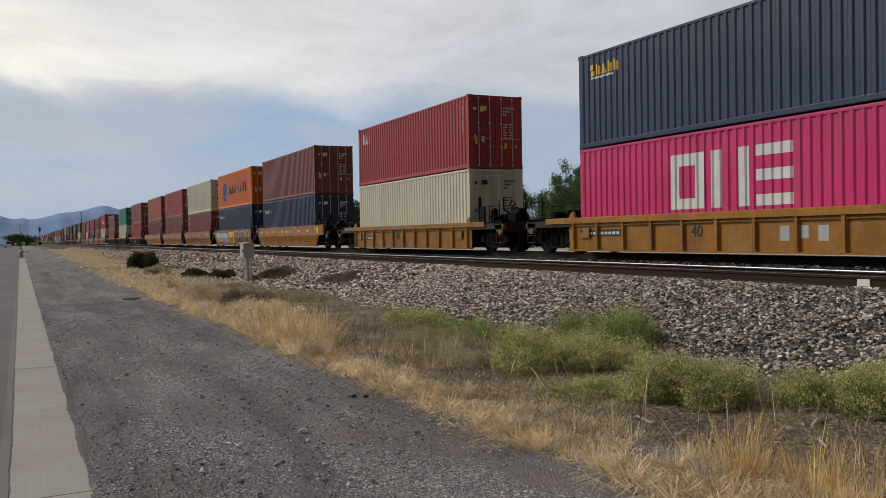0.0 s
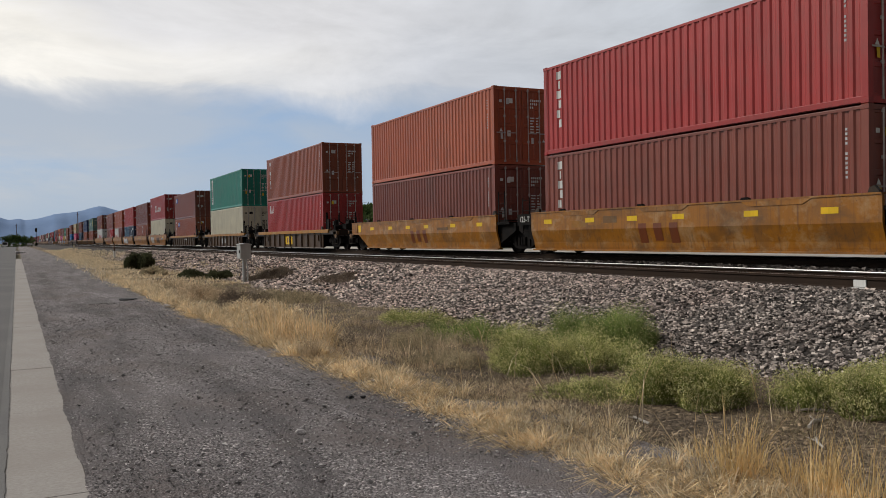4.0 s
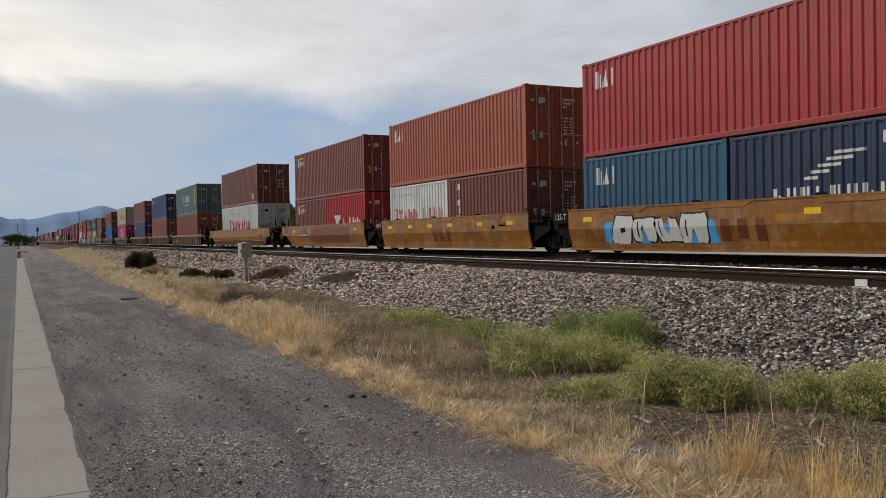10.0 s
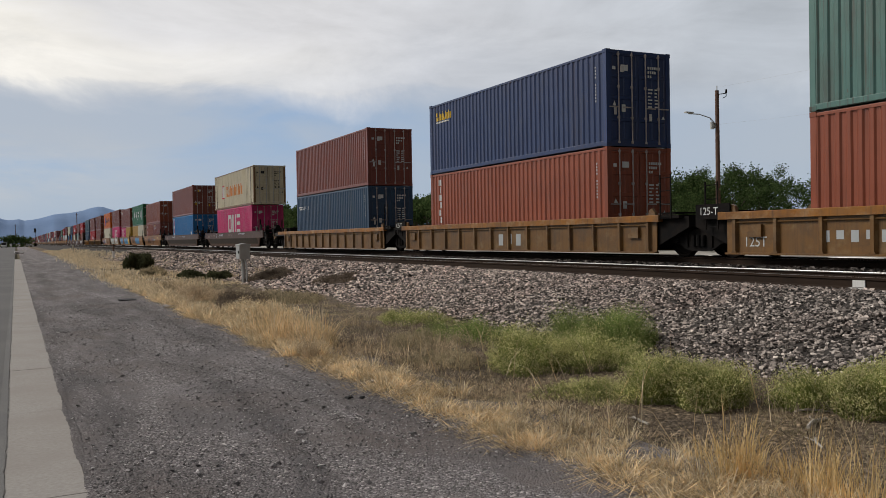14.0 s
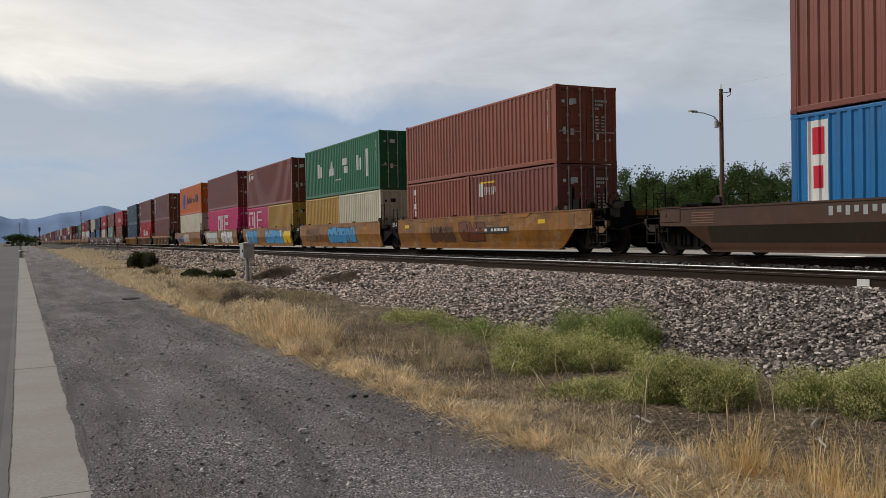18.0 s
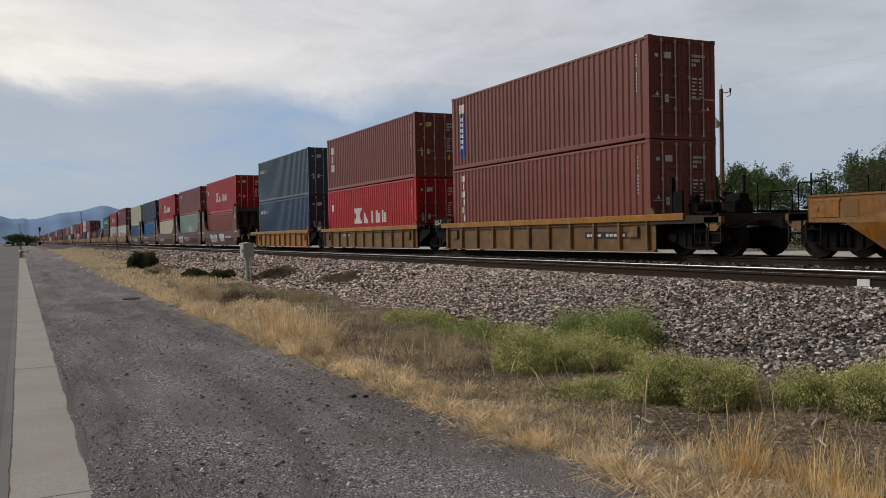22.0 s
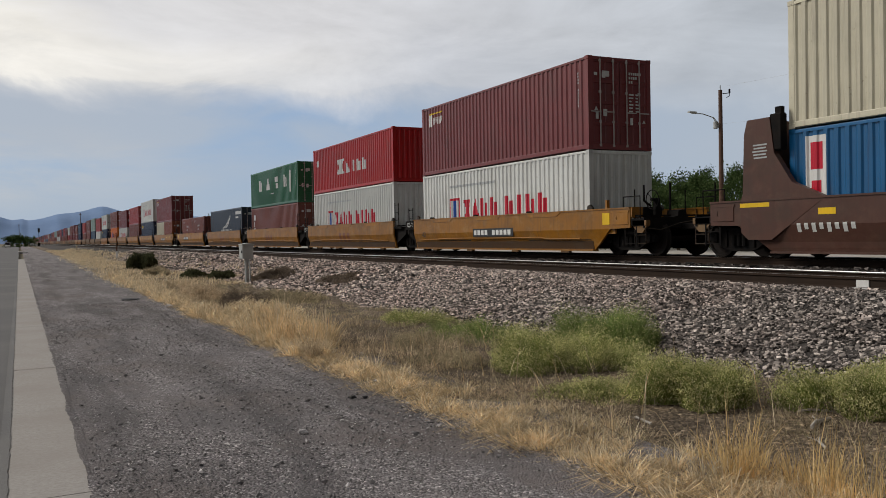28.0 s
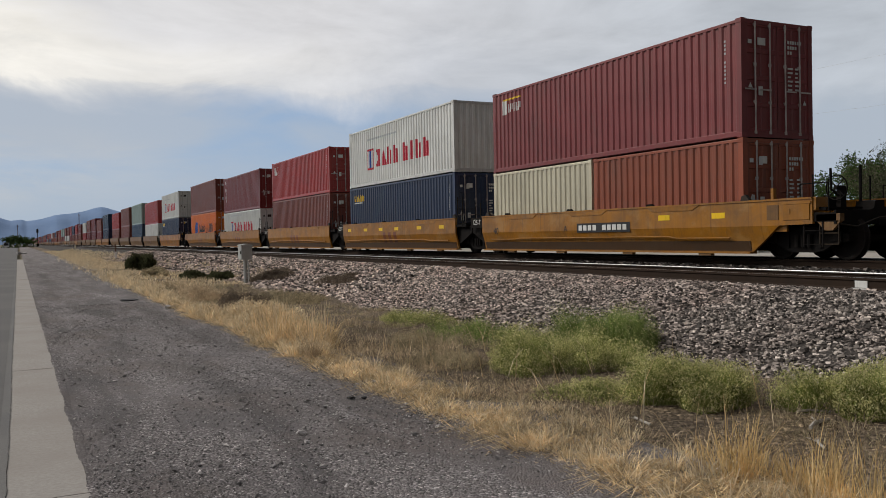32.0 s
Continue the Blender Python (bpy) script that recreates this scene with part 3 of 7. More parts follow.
def container_meshes(length, high):
    key = (length, high)
    if key in TEMPLATES:
        return TEMPLATES[key]
    h, w, hl = high, WIDE / 2, length / 2
    post = 0.15
    t = {"run": length - 2 * post}
    t["side_panel"] = panel_mesh("side_panel", length - 2 * post, 0.15, h - 0.09)
    t["end_panel"] = panel_mesh("end_panel", WIDE - 2 * post, 0.15, h - 0.09, False)
    t["roof"] = Shape().prism_x([(-hl + 0.1, h - 0.05), (hl - 0.1, h - 0.05), (hl - 0.1, h - 0.015), (-hl + 0.1, h - 0.015)], -w + 0.045, w - 0.045).mesh("roof")
    t["floor"] = Shape().box(-w + 0.05, w - 0.05, -hl + 0.1, hl - 0.1, 0.02, 0.14).mesh("floor")
    for name, z0, z1 in (("bottom_rail", 0.032, 0.16), ("top_rail", h - 0.095, h - 0.026)):
        t[name] = Shape().prism_y([(0.004, z0), (0.06, z0), (0.06, z1), (0.010, z1), (0.004, z1 - 0.012)], -hl + 0.1, hl - 0.1).mesh(name)
    t["corner_post"] = Shape().prism_z([(0.006, 0.006), (post + 0.01, 0.006), (post + 0.01, 0.05), (0.06, 0.07), (0.06, post + 0.01), (0.006, post + 0.01)], 0.08, h - 0.08).mesh("corner_post")
    t["header"] = Shape().box(-w + 0.12, w - 0.12, 0.006, 0.10, h - 0.115, h - 0.012, 0.01).mesh("header")
    t["sill"] = Shape().box(-w + 0.12, w - 0.12, 0.006, 0.10, 0.012, 0.155, 0.01).mesh("sill")
    c = 0.178
    cast = Shape().box(0, 0.162, 0, c, 0, 0.118, 0.01)
    cast.box(-0.002, 0.02, 0.055, 0.12, 0.03, 0.09)
    t["corner_casting"] = cast.mesh("corner_casting")
    # a door leaf: frame with four recessed panels
    dw, z0, z1 = w - 0.155, 0.16, h - 0.12
    xs = [0.008, 0.075, 0.095, dw / 2 - 0.03, dw / 2 - 0.01, dw / 2 + 0.01, dw / 2 + 0.03, dw - 0.085, dw - 0.065, dw]
    zs = [z0]
    rows = 4
    for i in range(rows):
        a, b = z0 + (z1 - z0) * i / rows, z0 + (z1 - z0) * (i + 1) / rows
        zs += [a + 0.045, a + 0.065, b - 0.065, b - 0.045]
    zs.append(z1)
    deep_x = lambda i: i in (2, 3, 6, 7)
    deep_z = lambda j: 0 < j < len(zs) - 1 and (j - 1) % 4 in (1, 2)
    v = [(x, 0.046 if deep_x(i) and deep_z(j) else 0.022, z) for j, z in enumerate(zs) for i, x in enumerate(xs)]
    n = len(xs)
    leaf = Shape().add(v, [(j * n + i, j * n + i + 1, (j + 1) * n + i + 1, (j + 1) * n + i) for j in range(len(zs) - 1) for i in range(n - 1)])
    t["door"] = leaf.mesh("door")
    rod = Shape().tube((0, 0, 0.10), (0, 0, h - 0.06), 0.021, n=8)
    for zz in (0.13, h * 0.30, h * 0.62, h - 0.13):
        rod.box(-0.045, 0.045, 0.0, 0.03, zz - 0.035, zz + 0.035)
    rod.box(-0.02, 0.36, -0.03, -0.012, h * 0.40, h * 0.40 + 0.035)
    t["lock_rod"] = rod.mesh("lock_rod")
    # unreadable stencils on the doors: number rows on one leaf, an emblem and a plate on the other
    marks = Shape()
    rnd = random.Random(int(high * 100))
    bar = lambda xa, xb, za, zb: marks.box(xa, xb, 0.014, 0.02, za, zb)
    for j, (count, gap) in enumerate(((6, 0.085), (4, 0.085), (2, 0.085))):
        for i in range(count):
            bar(0.36 + gap * i, 0.36 + gap * i + 0.055, h - 0.52 - 0.13 * j, h - 0.44 - 0.13 * j)
    for j in range(6):
        zz = h * 0.60 - 0.105 * j
        bar(0.36, 0.36 + rnd.uniform(0.10, 0.20), zz, zz + 0.045)
        bar(0.62, 0.62 + rnd.uniform(0.08, 0.18), zz, zz + 0.045)
    bar(-0.66, -0.40, h - 0.62, h - 0.44)
    bar(-0.98, -0.86, h - 0.60, h - 0.50)
    bar(-0.64, -0.50, h * 0.36, h * 0.36 + 0.22)
    marks.prism_y([(-0.98, h * 0.42), (-0.84, h * 0.42), (-0.91, h * 0.42 + 0.13)], 0.014, 0.02)
    marks.prism_y([(0.88, h * 0.30), (1.00, h * 0.30), (0.94, h * 0.30 + 0.11)], 0.014, 0.02)
    t["markings"] = marks.mesh("markings")
    plates = Shape().box(-0.68, -0.55, 0.012, 0.02, h - 0.66, h - 0.48).box(-0.93, -0.83, 0.012, 0.02, 0.95, 1.2).box(0.40, 0.5, 0.012, 0.02, 0.8, 1.02)
    t["placards"] = plates.mesh("placards")
    # the same box in few pieces for the distance
    far = Shape().box(-w + 0.01, w - 0.01, -hl + 0.02, hl - 0.02, 0.0, h)
    t["body"] = far.mesh("body")
    TEMPLATES[key] = t
    return t


def side_bars(thing, spec, length, high, breaks):
    """Painted blocks on the roadside wall that follow the corrugation: each (from far end, to, low, high) in metres."""
    by_colour = {}
    for colour, u0, u1, z0, z1 in spec:
        by_colour.setdefault(colour, []).append((u0, u1, z0, z1))
    for layer, (colour, boxes) in enumerate(by_colour.items()):
        v, f = [], []
        for u0, u1, z0, z1 in boxes:
            r0, r1 = max(0.02, u0 - 0.15), min(length - 0.32, u1 - 0.15)
            if r1 <= r0:
                continue
            cuts = [r0] + [a for a, _ in breaks if r0 < a < r1] + [r1]
            n = len(v)
            for c in cuts:
                x = -WIDE / 2 + 0.012 + depth_at(breaks, c) - 0.005 - 0.004 * layer
                y = length / 2 - 0.15 - c
                v += [(x, y, z0), (x, y, z1)]
            f += [(n + 2 * i, n + 2 * i + 2, n + 2 * i + 3, n + 2 * i + 1) for i in range(len(cuts) - 1)]
        if v:
            ob = part("livery_paint", mesh_np("livery_paint", v, f), colour, thing)
            ob["kind"] = "stuff"


def letters(colour, spans, z0, z1):
    """A word as a row of plain upright blocks, one for each place, no letter shapes."""
    out = []
    for i, (a, b) in enumerate(spans):
        w, h = b - a, z1 - z0
        out.append((colour, a + w * 0.06, a + w * 0.40, z0, z1))
        foot, head = ((0.0, 0.45), (0.3, 1.0), (0.0, 1.0))[i % 3]
        out.append((colour, a + w * 0.62, a + w * 0.86, z0 + foot * h, z0 + head * h))
    return out


def word(colour, u0, u1, z0, z1, n, gap=0.25):
    w = (u1 - u0) / n
    return letters(colour, [(u0 + i * w, u0 + (i + 1 - gap) * w) for i in range(n)], z0, z1)


def shapes(colour, kinds, u0, u1, z0, z1, gap=0.18):
    """A row of plain solid figures in a livery's colour: bars, triangles, paired bars, hourglasses; no letter shapes."""
    out, n = [], len(kinds)
    pitch = (u1 - u0) / n
    h = z1 - z0
    for i, kind in enumerate(kinds):
        a = u0 + i * pitch
        w = pitch * (1 - gap)
        add = lambda x0, x1, y0, y1: out.append((colour, a + w * x0, a + w * x1, z0 + h * y0, z0 + h * y1))
        if kind == "bar":
            add(0.3, 0.7, 0, 1)
        elif kind == "block":
            add(0.04, 0.44, 0, 1), add(0.60, 0.92, 0.0, 0.78)
        elif kind == "zig":
            add(0.05, 0.8, 0.55, 1), add(0.2, 0.95, 0, 0.45)
        elif kind == "dash":
            add(0.2, 0.8, 0.42, 0.56)
        else:
            for k in range(6):
                t = (k + 0.5) / 6
                half = {"peak": 0.5 * (1.06 - t), "glass": 0.5 * (0.35 + 1.3 * abs(t - 0.5)), "wedge": 0.5}[kind]
                x1 = 1.0 - t if kind == "wedge" else 0.5 + half
                add(0.0 if kind == "wedge" else 0.5 - half, max(0.12, x1) if kind == "wedge" else x1, k / 6, (k + 1) / 6)
    return out


SERIF = ("wedge", "bar", "block", "block")
MING = ("glass", "peak", "block", "block")


def column(colour, u0, z_top, size, n):
    """A word that runs down the wall."""
    return [(colour, u0 + 0.06 * (i % 2), u0 + size * (0.95 - 0.25 * (i % 3 == 1)), z_top - (i + 0.8) * size * 1.15, z_top - i * size * 1.15) for i in range(n)]


def logo(kind, length, h):
    """Painted blocks of each livery."""
    if kind == "ring":
        out = [("mark_white", 4.15, 5.45, 2.02, 2.34), ("mark_white", 4.15, 5.45, 0.88, 1.16), ("mark_white", 4.15, 4.48, 1.16, 2.02),
               ("mark_white", 5.12, 5.45, 1.16, 2.02), ("mark_white", 5.70, 6.05, 0.88, 2.34), ("mark_white", 6.60, 6.95, 0.88, 2.34)]
        out += [("mark_white", 7.16, 8.28, z, z + 0.27) for z in (0.88, 1.48, 2.07)]
        return out
    if kind == "ring_small":
        return [(c, 0.45 + (a - 4.15) * 0.92, 0.45 + (b - 4.15) * 0.92, z0 + 0.1, z1 - 0.05) for c, a, b, z0, z1 in logo("ring", length, h)]
    if kind == "serif" and length < 7:
        return shapes("mark_white", ("glass",), 1.2, 2.45, 0.72, 1.5, 0.05) + shapes("mark_white", SERIF, 2.7, 5.5, 0.72, 1.34)
    if kind == "serif":
        z = h * 0.34
        return shapes("mark_white", ("glass",), 4.1, 5.45, z, z + 0.80, 0.05) + shapes("mark_white", SERIF, 5.65, 8.75, z, z + 0.60) + [("mark_white", 0.55, 1.0, h * 0.6, h * 0.6 + 0.35)]
    if kind == "wave":
        return [("mark_blue", 1.9, 2.25, 0.75, 1.9), ("mark_blue", 2.35, 2.75, 0.6, 2.15), ("mark_blue", 2.85, 3.4, 1.1, 2.1), ("mark_blue", 2.85, 3.25, 0.6, 0.95)] + shapes("mark_black", ("block", "peak", "block", "peak", "block", "dash", "wedge", "wedge", "glass", "block", "block"), 4.24, 10.6, 1.12, 1.88)
    if kind == "square":
        return [("mark_red", 2.48, 3.42, 0.78, 1.82), ("mark_white", 2.62, 3.28, 0.88, 1.72), ("mark_blue", 2.80, 3.10, 0.88, 1.72)] + shapes("mark_red", MING, 3.72, 6.5, 0.88, 1.72, 0.14) + shapes("mark_red", ("block", "bar", "block", "block"), 6.9, 9.88, 0.88, 1.72, 0.14) + [("mark_silver", 2.5, 6.3, 2.25, 2.33)]
    if kind == "square_short":
        return [("mark_rose", 0.35, 0.82, 0.9, 1.55), ("mark_white", 0.45, 0.72, 0.96, 1.49)] + shapes("mark_rose", MING, 0.95, 3.1, 0.9, 1.5, 0.14) + shapes("mark_rose", ("block", "bar", "block", "block"), 3.55, 5.7, 0.9, 1.5, 0.14) + [("mark_silver", 0.3, 2.6, 2.12, 2.19)]
    if kind == "square_old":
        return [("mark_red", 2.9, 3.7, 0.85, 1.95), ("mark_white", 3.0, 3.6, 0.95, 1.85)] + shapes("mark_orange", MING + ("block", "bar", "block", "block"), 4.5, 10.2, 0.95, 1.8)
    if kind == "spaced":
        out = []
        for figure, a, b in (("block", 2.38, 3.30), ("peak", 4.4, 5.4), ("zig", 6.72, 7.6), ("block", 8.85, 9.68)):
            out += shapes("mark_white", (figure,), a, b, 1.15, 1.95, 0.0)
        return out + [("mark_white", 10.2, 10.55, 0.75, 2.15), ("mark_white", 5.5, 6.5, 0.84, 0.89)]
    if kind == "script":
        return shapes("mark_white", ("block", "bar", "bar", "block", "block", "block", "bar", "block", "block"), 4.24, 8.19, 1.25, 1.92) + [("mark_silver", 5.25, 7.19, 0.92, 1.04)] + [("mark_yellow", 10.9, 11.1, 0.9, 2.6)]
    if kind == "gold":
        return shapes("mark_yellow", ("zig", "block", "peak", "block", "block"), 0.55, 2.0, h - 0.72, h - 0.38, 0.15) + [("mark_white", 0.6, 1.7, h - 0.82, h - 0.76)]
    if kind == "upright":
        return column("mark_white", 0.75, h - 0.25, 0.27, 6)
    if kind == "three":
        return shapes("mark_white", ("block", "peak", "bar"), 0.66, 1.66, h - 0.85, h - 0.33, 0.1)
    if kind == "panel_word":
        return [("mark_blue", 0.8, 2.05, h - 0.85, h - 0.35)] + word("mark_white", 0.9, 1.95, h - 0.78, h - 0.42, 3, 0.3)
    if kind == "panel_column":
        return [("mark_blue", 1.95, 3.15, h - 0.80, h - 0.38)] + column("mark_white", 0.75, h - 0.25, 0.27, 6) + word("mark_white", 2.05, 3.05, h - 0.74, h - 0.44, 3, 0.3)
    if kind == "panel_big":
        return [("mark_mint", 3.9, 5.0, 0.9, 1.8)] + shapes("mark_white", ("block", "block", "bar"), 5.4, 8.6, 0.95, 1.75)
    if kind == "sail":
        return [("mark_white", 0.7, 1.0, h - 0.85, h - 0.35), ("mark_yellow", 0.75, 1.9, h - 0.36, h - 0.30)] + word("mark_white", 1.05, 1.95, h - 0.8, h - 0.5, 5, 0.2)
    if kind == "pennant":
        return [("mark_white", 0.45, 1.05, h - 0.72, h - 0.65), ("mark_white", 0.5, 1.05, h - 0.84, h - 0.77)] + word("mark_white", 1.2, 2.4, h - 0.85, h - 0.62, 5, 0.2)
    if kind == "pennant_big":
        # a wing of slanting feathers over a row of blocks
        feathers = []
        for k, (u0, z0, u1, z1) in enumerate(((5.0, 1.28, 8.1, 2.35), (5.4, 1.30, 7.9, 2.05), (6.0, 1.32, 7.6, 1.78), (6.3, 1.30, 7.2, 1.55))):
            n = 9
            for i in range(n):
                a, b = i / n, (i + 1) / n
                z = z0 + (z1 - z0) * a ** 1.5
                feathers.append(("mark_white", u0 + (u1 - u0) * a, u0 + (u1 - u0) * b + 0.02, z, z + 0.07 + 0.09 * a))
        return word("mark_white", 4.3, 8.6, 0.85, 1.2, 12, 0.2) + feathers + [("mark_white", 10.0, 11.9, h - 0.55, h - 0.30), ("mark_white", 10.0, 11.0, h - 0.85, h - 0.72)]
    if kind == "pennant_short":
        return word("mark_white", 1.3, 4.9, 0.95, 1.25, 9, 0.2) + [("mark_white", 2.2 + 0.2 * i, 2.6 + 0.3 * i, 1.4 + 0.13 * i, 1.47 + 0.13 * i) for i in range(5)] + [("mark_white", 4.2, 5.6, h - 0.55, h - 0.3)]
    if kind == "banner":
        return [("mark_white", 0.62, 1.10, h - 2.35, h - 0.2)] + [("mark_black", 0.72, 1.0, h - 0.55 - 0.2 * i, h - 0.42 - 0.2 * i) for i in range(9)]
    if kind == "panel":
        return [("mark_white", 0.45, 1.0, 0.4, h - 0.2), ("mark_red", 0.56, 0.88, h - 0.95, h - 0.35), ("mark_red", 0.58, 0.84, h - 1.7, h - 1.2), ("mark_white", 10.9, 11.4, 0.9, 1.2)]
    if kind == "stacked":
        return column("mark_white", 0.7, h - 0.5, 0.42, 3)
    if kind == "tall_panel":
        return [("mark_blue", 0.62, 1.05, h - 2.4, h - 0.75), ("mark_white", 0.62, 1.05, h - 0.7, h - 0.35)] + [("mark_white", 0.72, 0.95, h - 1.0 - 0.22 * i, h - 0.86 - 0.22 * i) for i in range(6)]
    if kind == "blocks":
        return [("mark_white", 2.5 + 0.36 * (i % 4) + du, 2.5 + 0.36 * (i % 4) + du + wide, z - 0.34 * (i > 3), z - 0.34 * (i > 3) + high) for i in range(6) for du, wide, z, high in ((0.0, 0.17, 1.72, 0.06), (0.05, 0.06, 1.66, 0.20), (0.13, 0.05, 1.64, 0.09))] + word("mark_white", 0.5, 1.6, h - 0.5, h - 0.3, 6, 0.2)
    if kind == "tape":
        return [("mark_yellow", 10.6, 11.0, 0.35, 0.75)]
    return []


def streak(length, h):
    """The stencil column near the door end of a wall."""
    return [("mark_silver", length - 0.60, length - 0.545, h - 0.5 - 0.10 * i - 0.12 * (i > 3), h - 0.445 - 0.10 * i - 0.12 * (i > 3)) for i in range(10)]


CARRIED = []      # every thing of the train, with its place along the train


def container(off, z, length, high, colour, livery=(), doors=True, words="", detail=True, group="containers on the train"):
    """A shipping container; off is its middle along the train, z its floor."""
    kind = "short " if length < 7 else ""
    label = f"{words} corrugated steel {kind}shipping container on a well car"
    thing = tagged(new("shipping_container"), label, "container", group)
    CARRIED.append((thing, off, z))
    t = container_meshes(length, high)
    mat, w, hl = "paint_" + colour, WIDE / 2, length / 2
    if not detail:
        part("body", t["body"], mat, thing)
        ob = part("door", t["door"], mat, thing, at=(0, -hl - 0.02, 0))
        ob = part("door", t["door"], mat, thing, at=(0, -hl - 0.02, 0))
        ob.scale.x = -1
        part("side_panel", t["side_panel"], mat, thing, at=(-w - 0.03, 0, 0))
        return thing
    part("side_panel", t["side_panel"], mat, thing, at=(-w + 0.012, 0, 0))
    ob = part("side_panel", t["side_panel"], mat, thing, at=(w - 0.012, 0, 0))
    ob.scale.x = -1
    part("roof", t["roof"], mat, thing)
    part("floor", t["floor"], mat, thing)
    edge = "car_tan" if colour == "chalk" else mat
    for name in ("bottom_rail", "top_rail"):
        part(name, t[name], edge, thing, at=(-w, 0, 0))
        ob = part(name, t[name], edge, thing, at=(w, 0, 0))
        ob.scale.x = -1
    for sx in (1, -1):
        for sy in (1, -1):
            ob = part("corner_post", t["corner_post"], edge, thing, at=(-sx * w, -sy * hl, 0))
            ob.scale = (sx, sy, 1)
            for zz, sz in ((-0.002, 1), (high + 0.002, -1)):
                ob = part("corner_casting", t["corner_casting"], mat, thing, at=(-sx * (w + 0.003), -sy * (hl + 0.003), zz))
                ob.scale = (sx, sy, sz)
    for sy in (1, -1):
        for name in ("header", "sill"):
            ob = part(name, t[name], mat, thing, at=(0, -sy * hl, 0))
            ob.scale.y = sy
    ob = part("end_panel", t["end_panel"], mat, thing, at=(0, (hl - 0.02) if doors else (-hl + 0.02), 0))
    ob.scale.y = -1 if doors else 1
    sy = 1 if doors else -1
    for sx in (1, -1):
        leaf = part("door", t["door"], mat, thing, at=(0, -sy * hl, 0))
        leaf.scale = (sx, sy, 1)
        for xx in (0.26, 0.76):
            ob = part("lock_rod", t["lock_rod"], "lock_steel" if colour not in ("white", "cream", "mint", "chalk", "mustard") else "galvanised", leaf, at=(xx, 0.0, 0))
    if doors:
        ink = "mark_black" if colour in ("cream", "white", "mustard", "chalk") else "mark_white"
        part("markings", t["markings"], ink, thing, at=(0, -hl, 0))["kind"] = "stuff"
        if colour in ("cream", "white"):
            pass
        elif (sum(map(ord, words)) + int(off)) % 6 == 0:
            part("placards", t["placards"], "mark_yellow", thing, at=(0, -hl, 0))["kind"] = "stuff"
        elif (sum(map(ord, words)) + int(off)) % 2 == 1:
            part("placards", t["placards"], "mark_white", thing, at=(0, -hl, 0))["kind"] = "stuff"
    spec = list(logo(livery, length, high)) if isinstance(livery, str) else list(livery)
    if doors and colour not in ("cream", "white", "orange", "pink", "mustard", "chalk") and length > 7:
        spec += streak(length, high)
    if length > 13:
        stay = cached(("stay", high), lambda: Shape().box(-0.004, 0.06, -0.09, 0.09, 0.12, high - 0.06, 0.01).mesh("frame_post"))
        for sy in (-1, 1):
            part("frame_post", stay, "car_brown", thing, "rust-brown inner lifting post", at=(-w + 0.004, sy * 6.0, 0))
        part("lettering", cached("t45", lambda: lettered("45", 0.36, "lettering")), "mark_black", thing, "black stencilled 45", at=(-w - 0.004, hl - 0.22, 1.45))
    side_bars(thing, spec, length, high, corrugation(length - 0.3))
    return thing


# ---- well cars ----
CAR_MESH = {}
WHEEL_R = 0.4826


def cached(key, build):
    if key not in CAR_MESH:
        CAR_MESH[key] = build()
    return CAR_MESH[key]


def wheelset_mesh():
    s = Shape()
    for sx in (1, -1):
        prof = [(0.62, 0.08), (0.665, 0.28), (0.655, WHEEL_R + 0.025), (0.685, WHEEL_R + 0.022), (0.70, WHEEL_R),
                (0.795, WHEEL_R - 0.006), (0.80, 0.42), (0.755, 0.40), (0.75, 0.26), (0.80, 0.10), (0.80, 0.07)]
        s.lathe_x([(sx * a, r) for a, r in prof], 0, 0, 18)
    s.tube((-1.05, 0, 0), (1.05, 0, 0), 0.085, n=10)
    for sx in (1, -1):
        s.tube((sx * 1.0, 0, 0), (sx * 1.10, 0, 0), 0.12, n=8)
        for a in (0.4, 2.5, 4.6):
            s.box(sx * 1.10 - 0.012, sx * 1.10 + 0.012, 0.07 * math.cos(a) - 0.018, 0.07 * math.cos(a) + 0.018, 0.07 * math.sin(a) - 0.018, 0.07 * math.sin(a) + 0.018)
    return s.mesh("wheelset")


def far_wheelset_mesh():
    s = Shape()
    for sx in (1, -1):
        s.lathe_x([(sx * a, r) for a, r in ((0.655, 0.1), (0.655, WHEEL_R + 0.02), (0.70, WHEEL_R), (0.80, WHEEL_R), (0.76, 0.3), (0.80, 0.1))], 0, 0, 12)
    s.tube((-1.05, 0, 0), (1.05, 0, 0), 0.085, n=6)
    return s.mesh("wheelset")


def side_frame_mesh():
    out = [(-1.16, 0.56), (-1.16, 0.42), (-1.0, 0.40), (-0.78, 0.36), (-0.52, 0.22), (-0.30, 0.17), (0.30, 0.17), (0.52, 0.22), (0.78, 0.36), (1.0, 0.40),
           (1.16, 0.42), (1.16, 0.56), (0.90, 0.66), (0.45, 0.74), (-0.45, 0.74), (-0.90, 0.66)]
    s = Shape().prism_x(out, -0.07, 0.07)
    for y in (-0.17, 0.0, 0.17):
        s.tube((-0.10, y, 0.30), (-0.10, y, 0.58), 0.065, n=8)
    for sy in (-1, 1):
        s.box(-0.12, 0.02, sy * 0.88 - 0.13, sy * 0.88 + 0.13, 0.40, 0.62, 0.02)
        s.box(-0.11, 0.0, sy * 0.45 - 0.04, sy * 0.45 + 0.04, 0.28, 0.70)
    return s.mesh("side_frame")


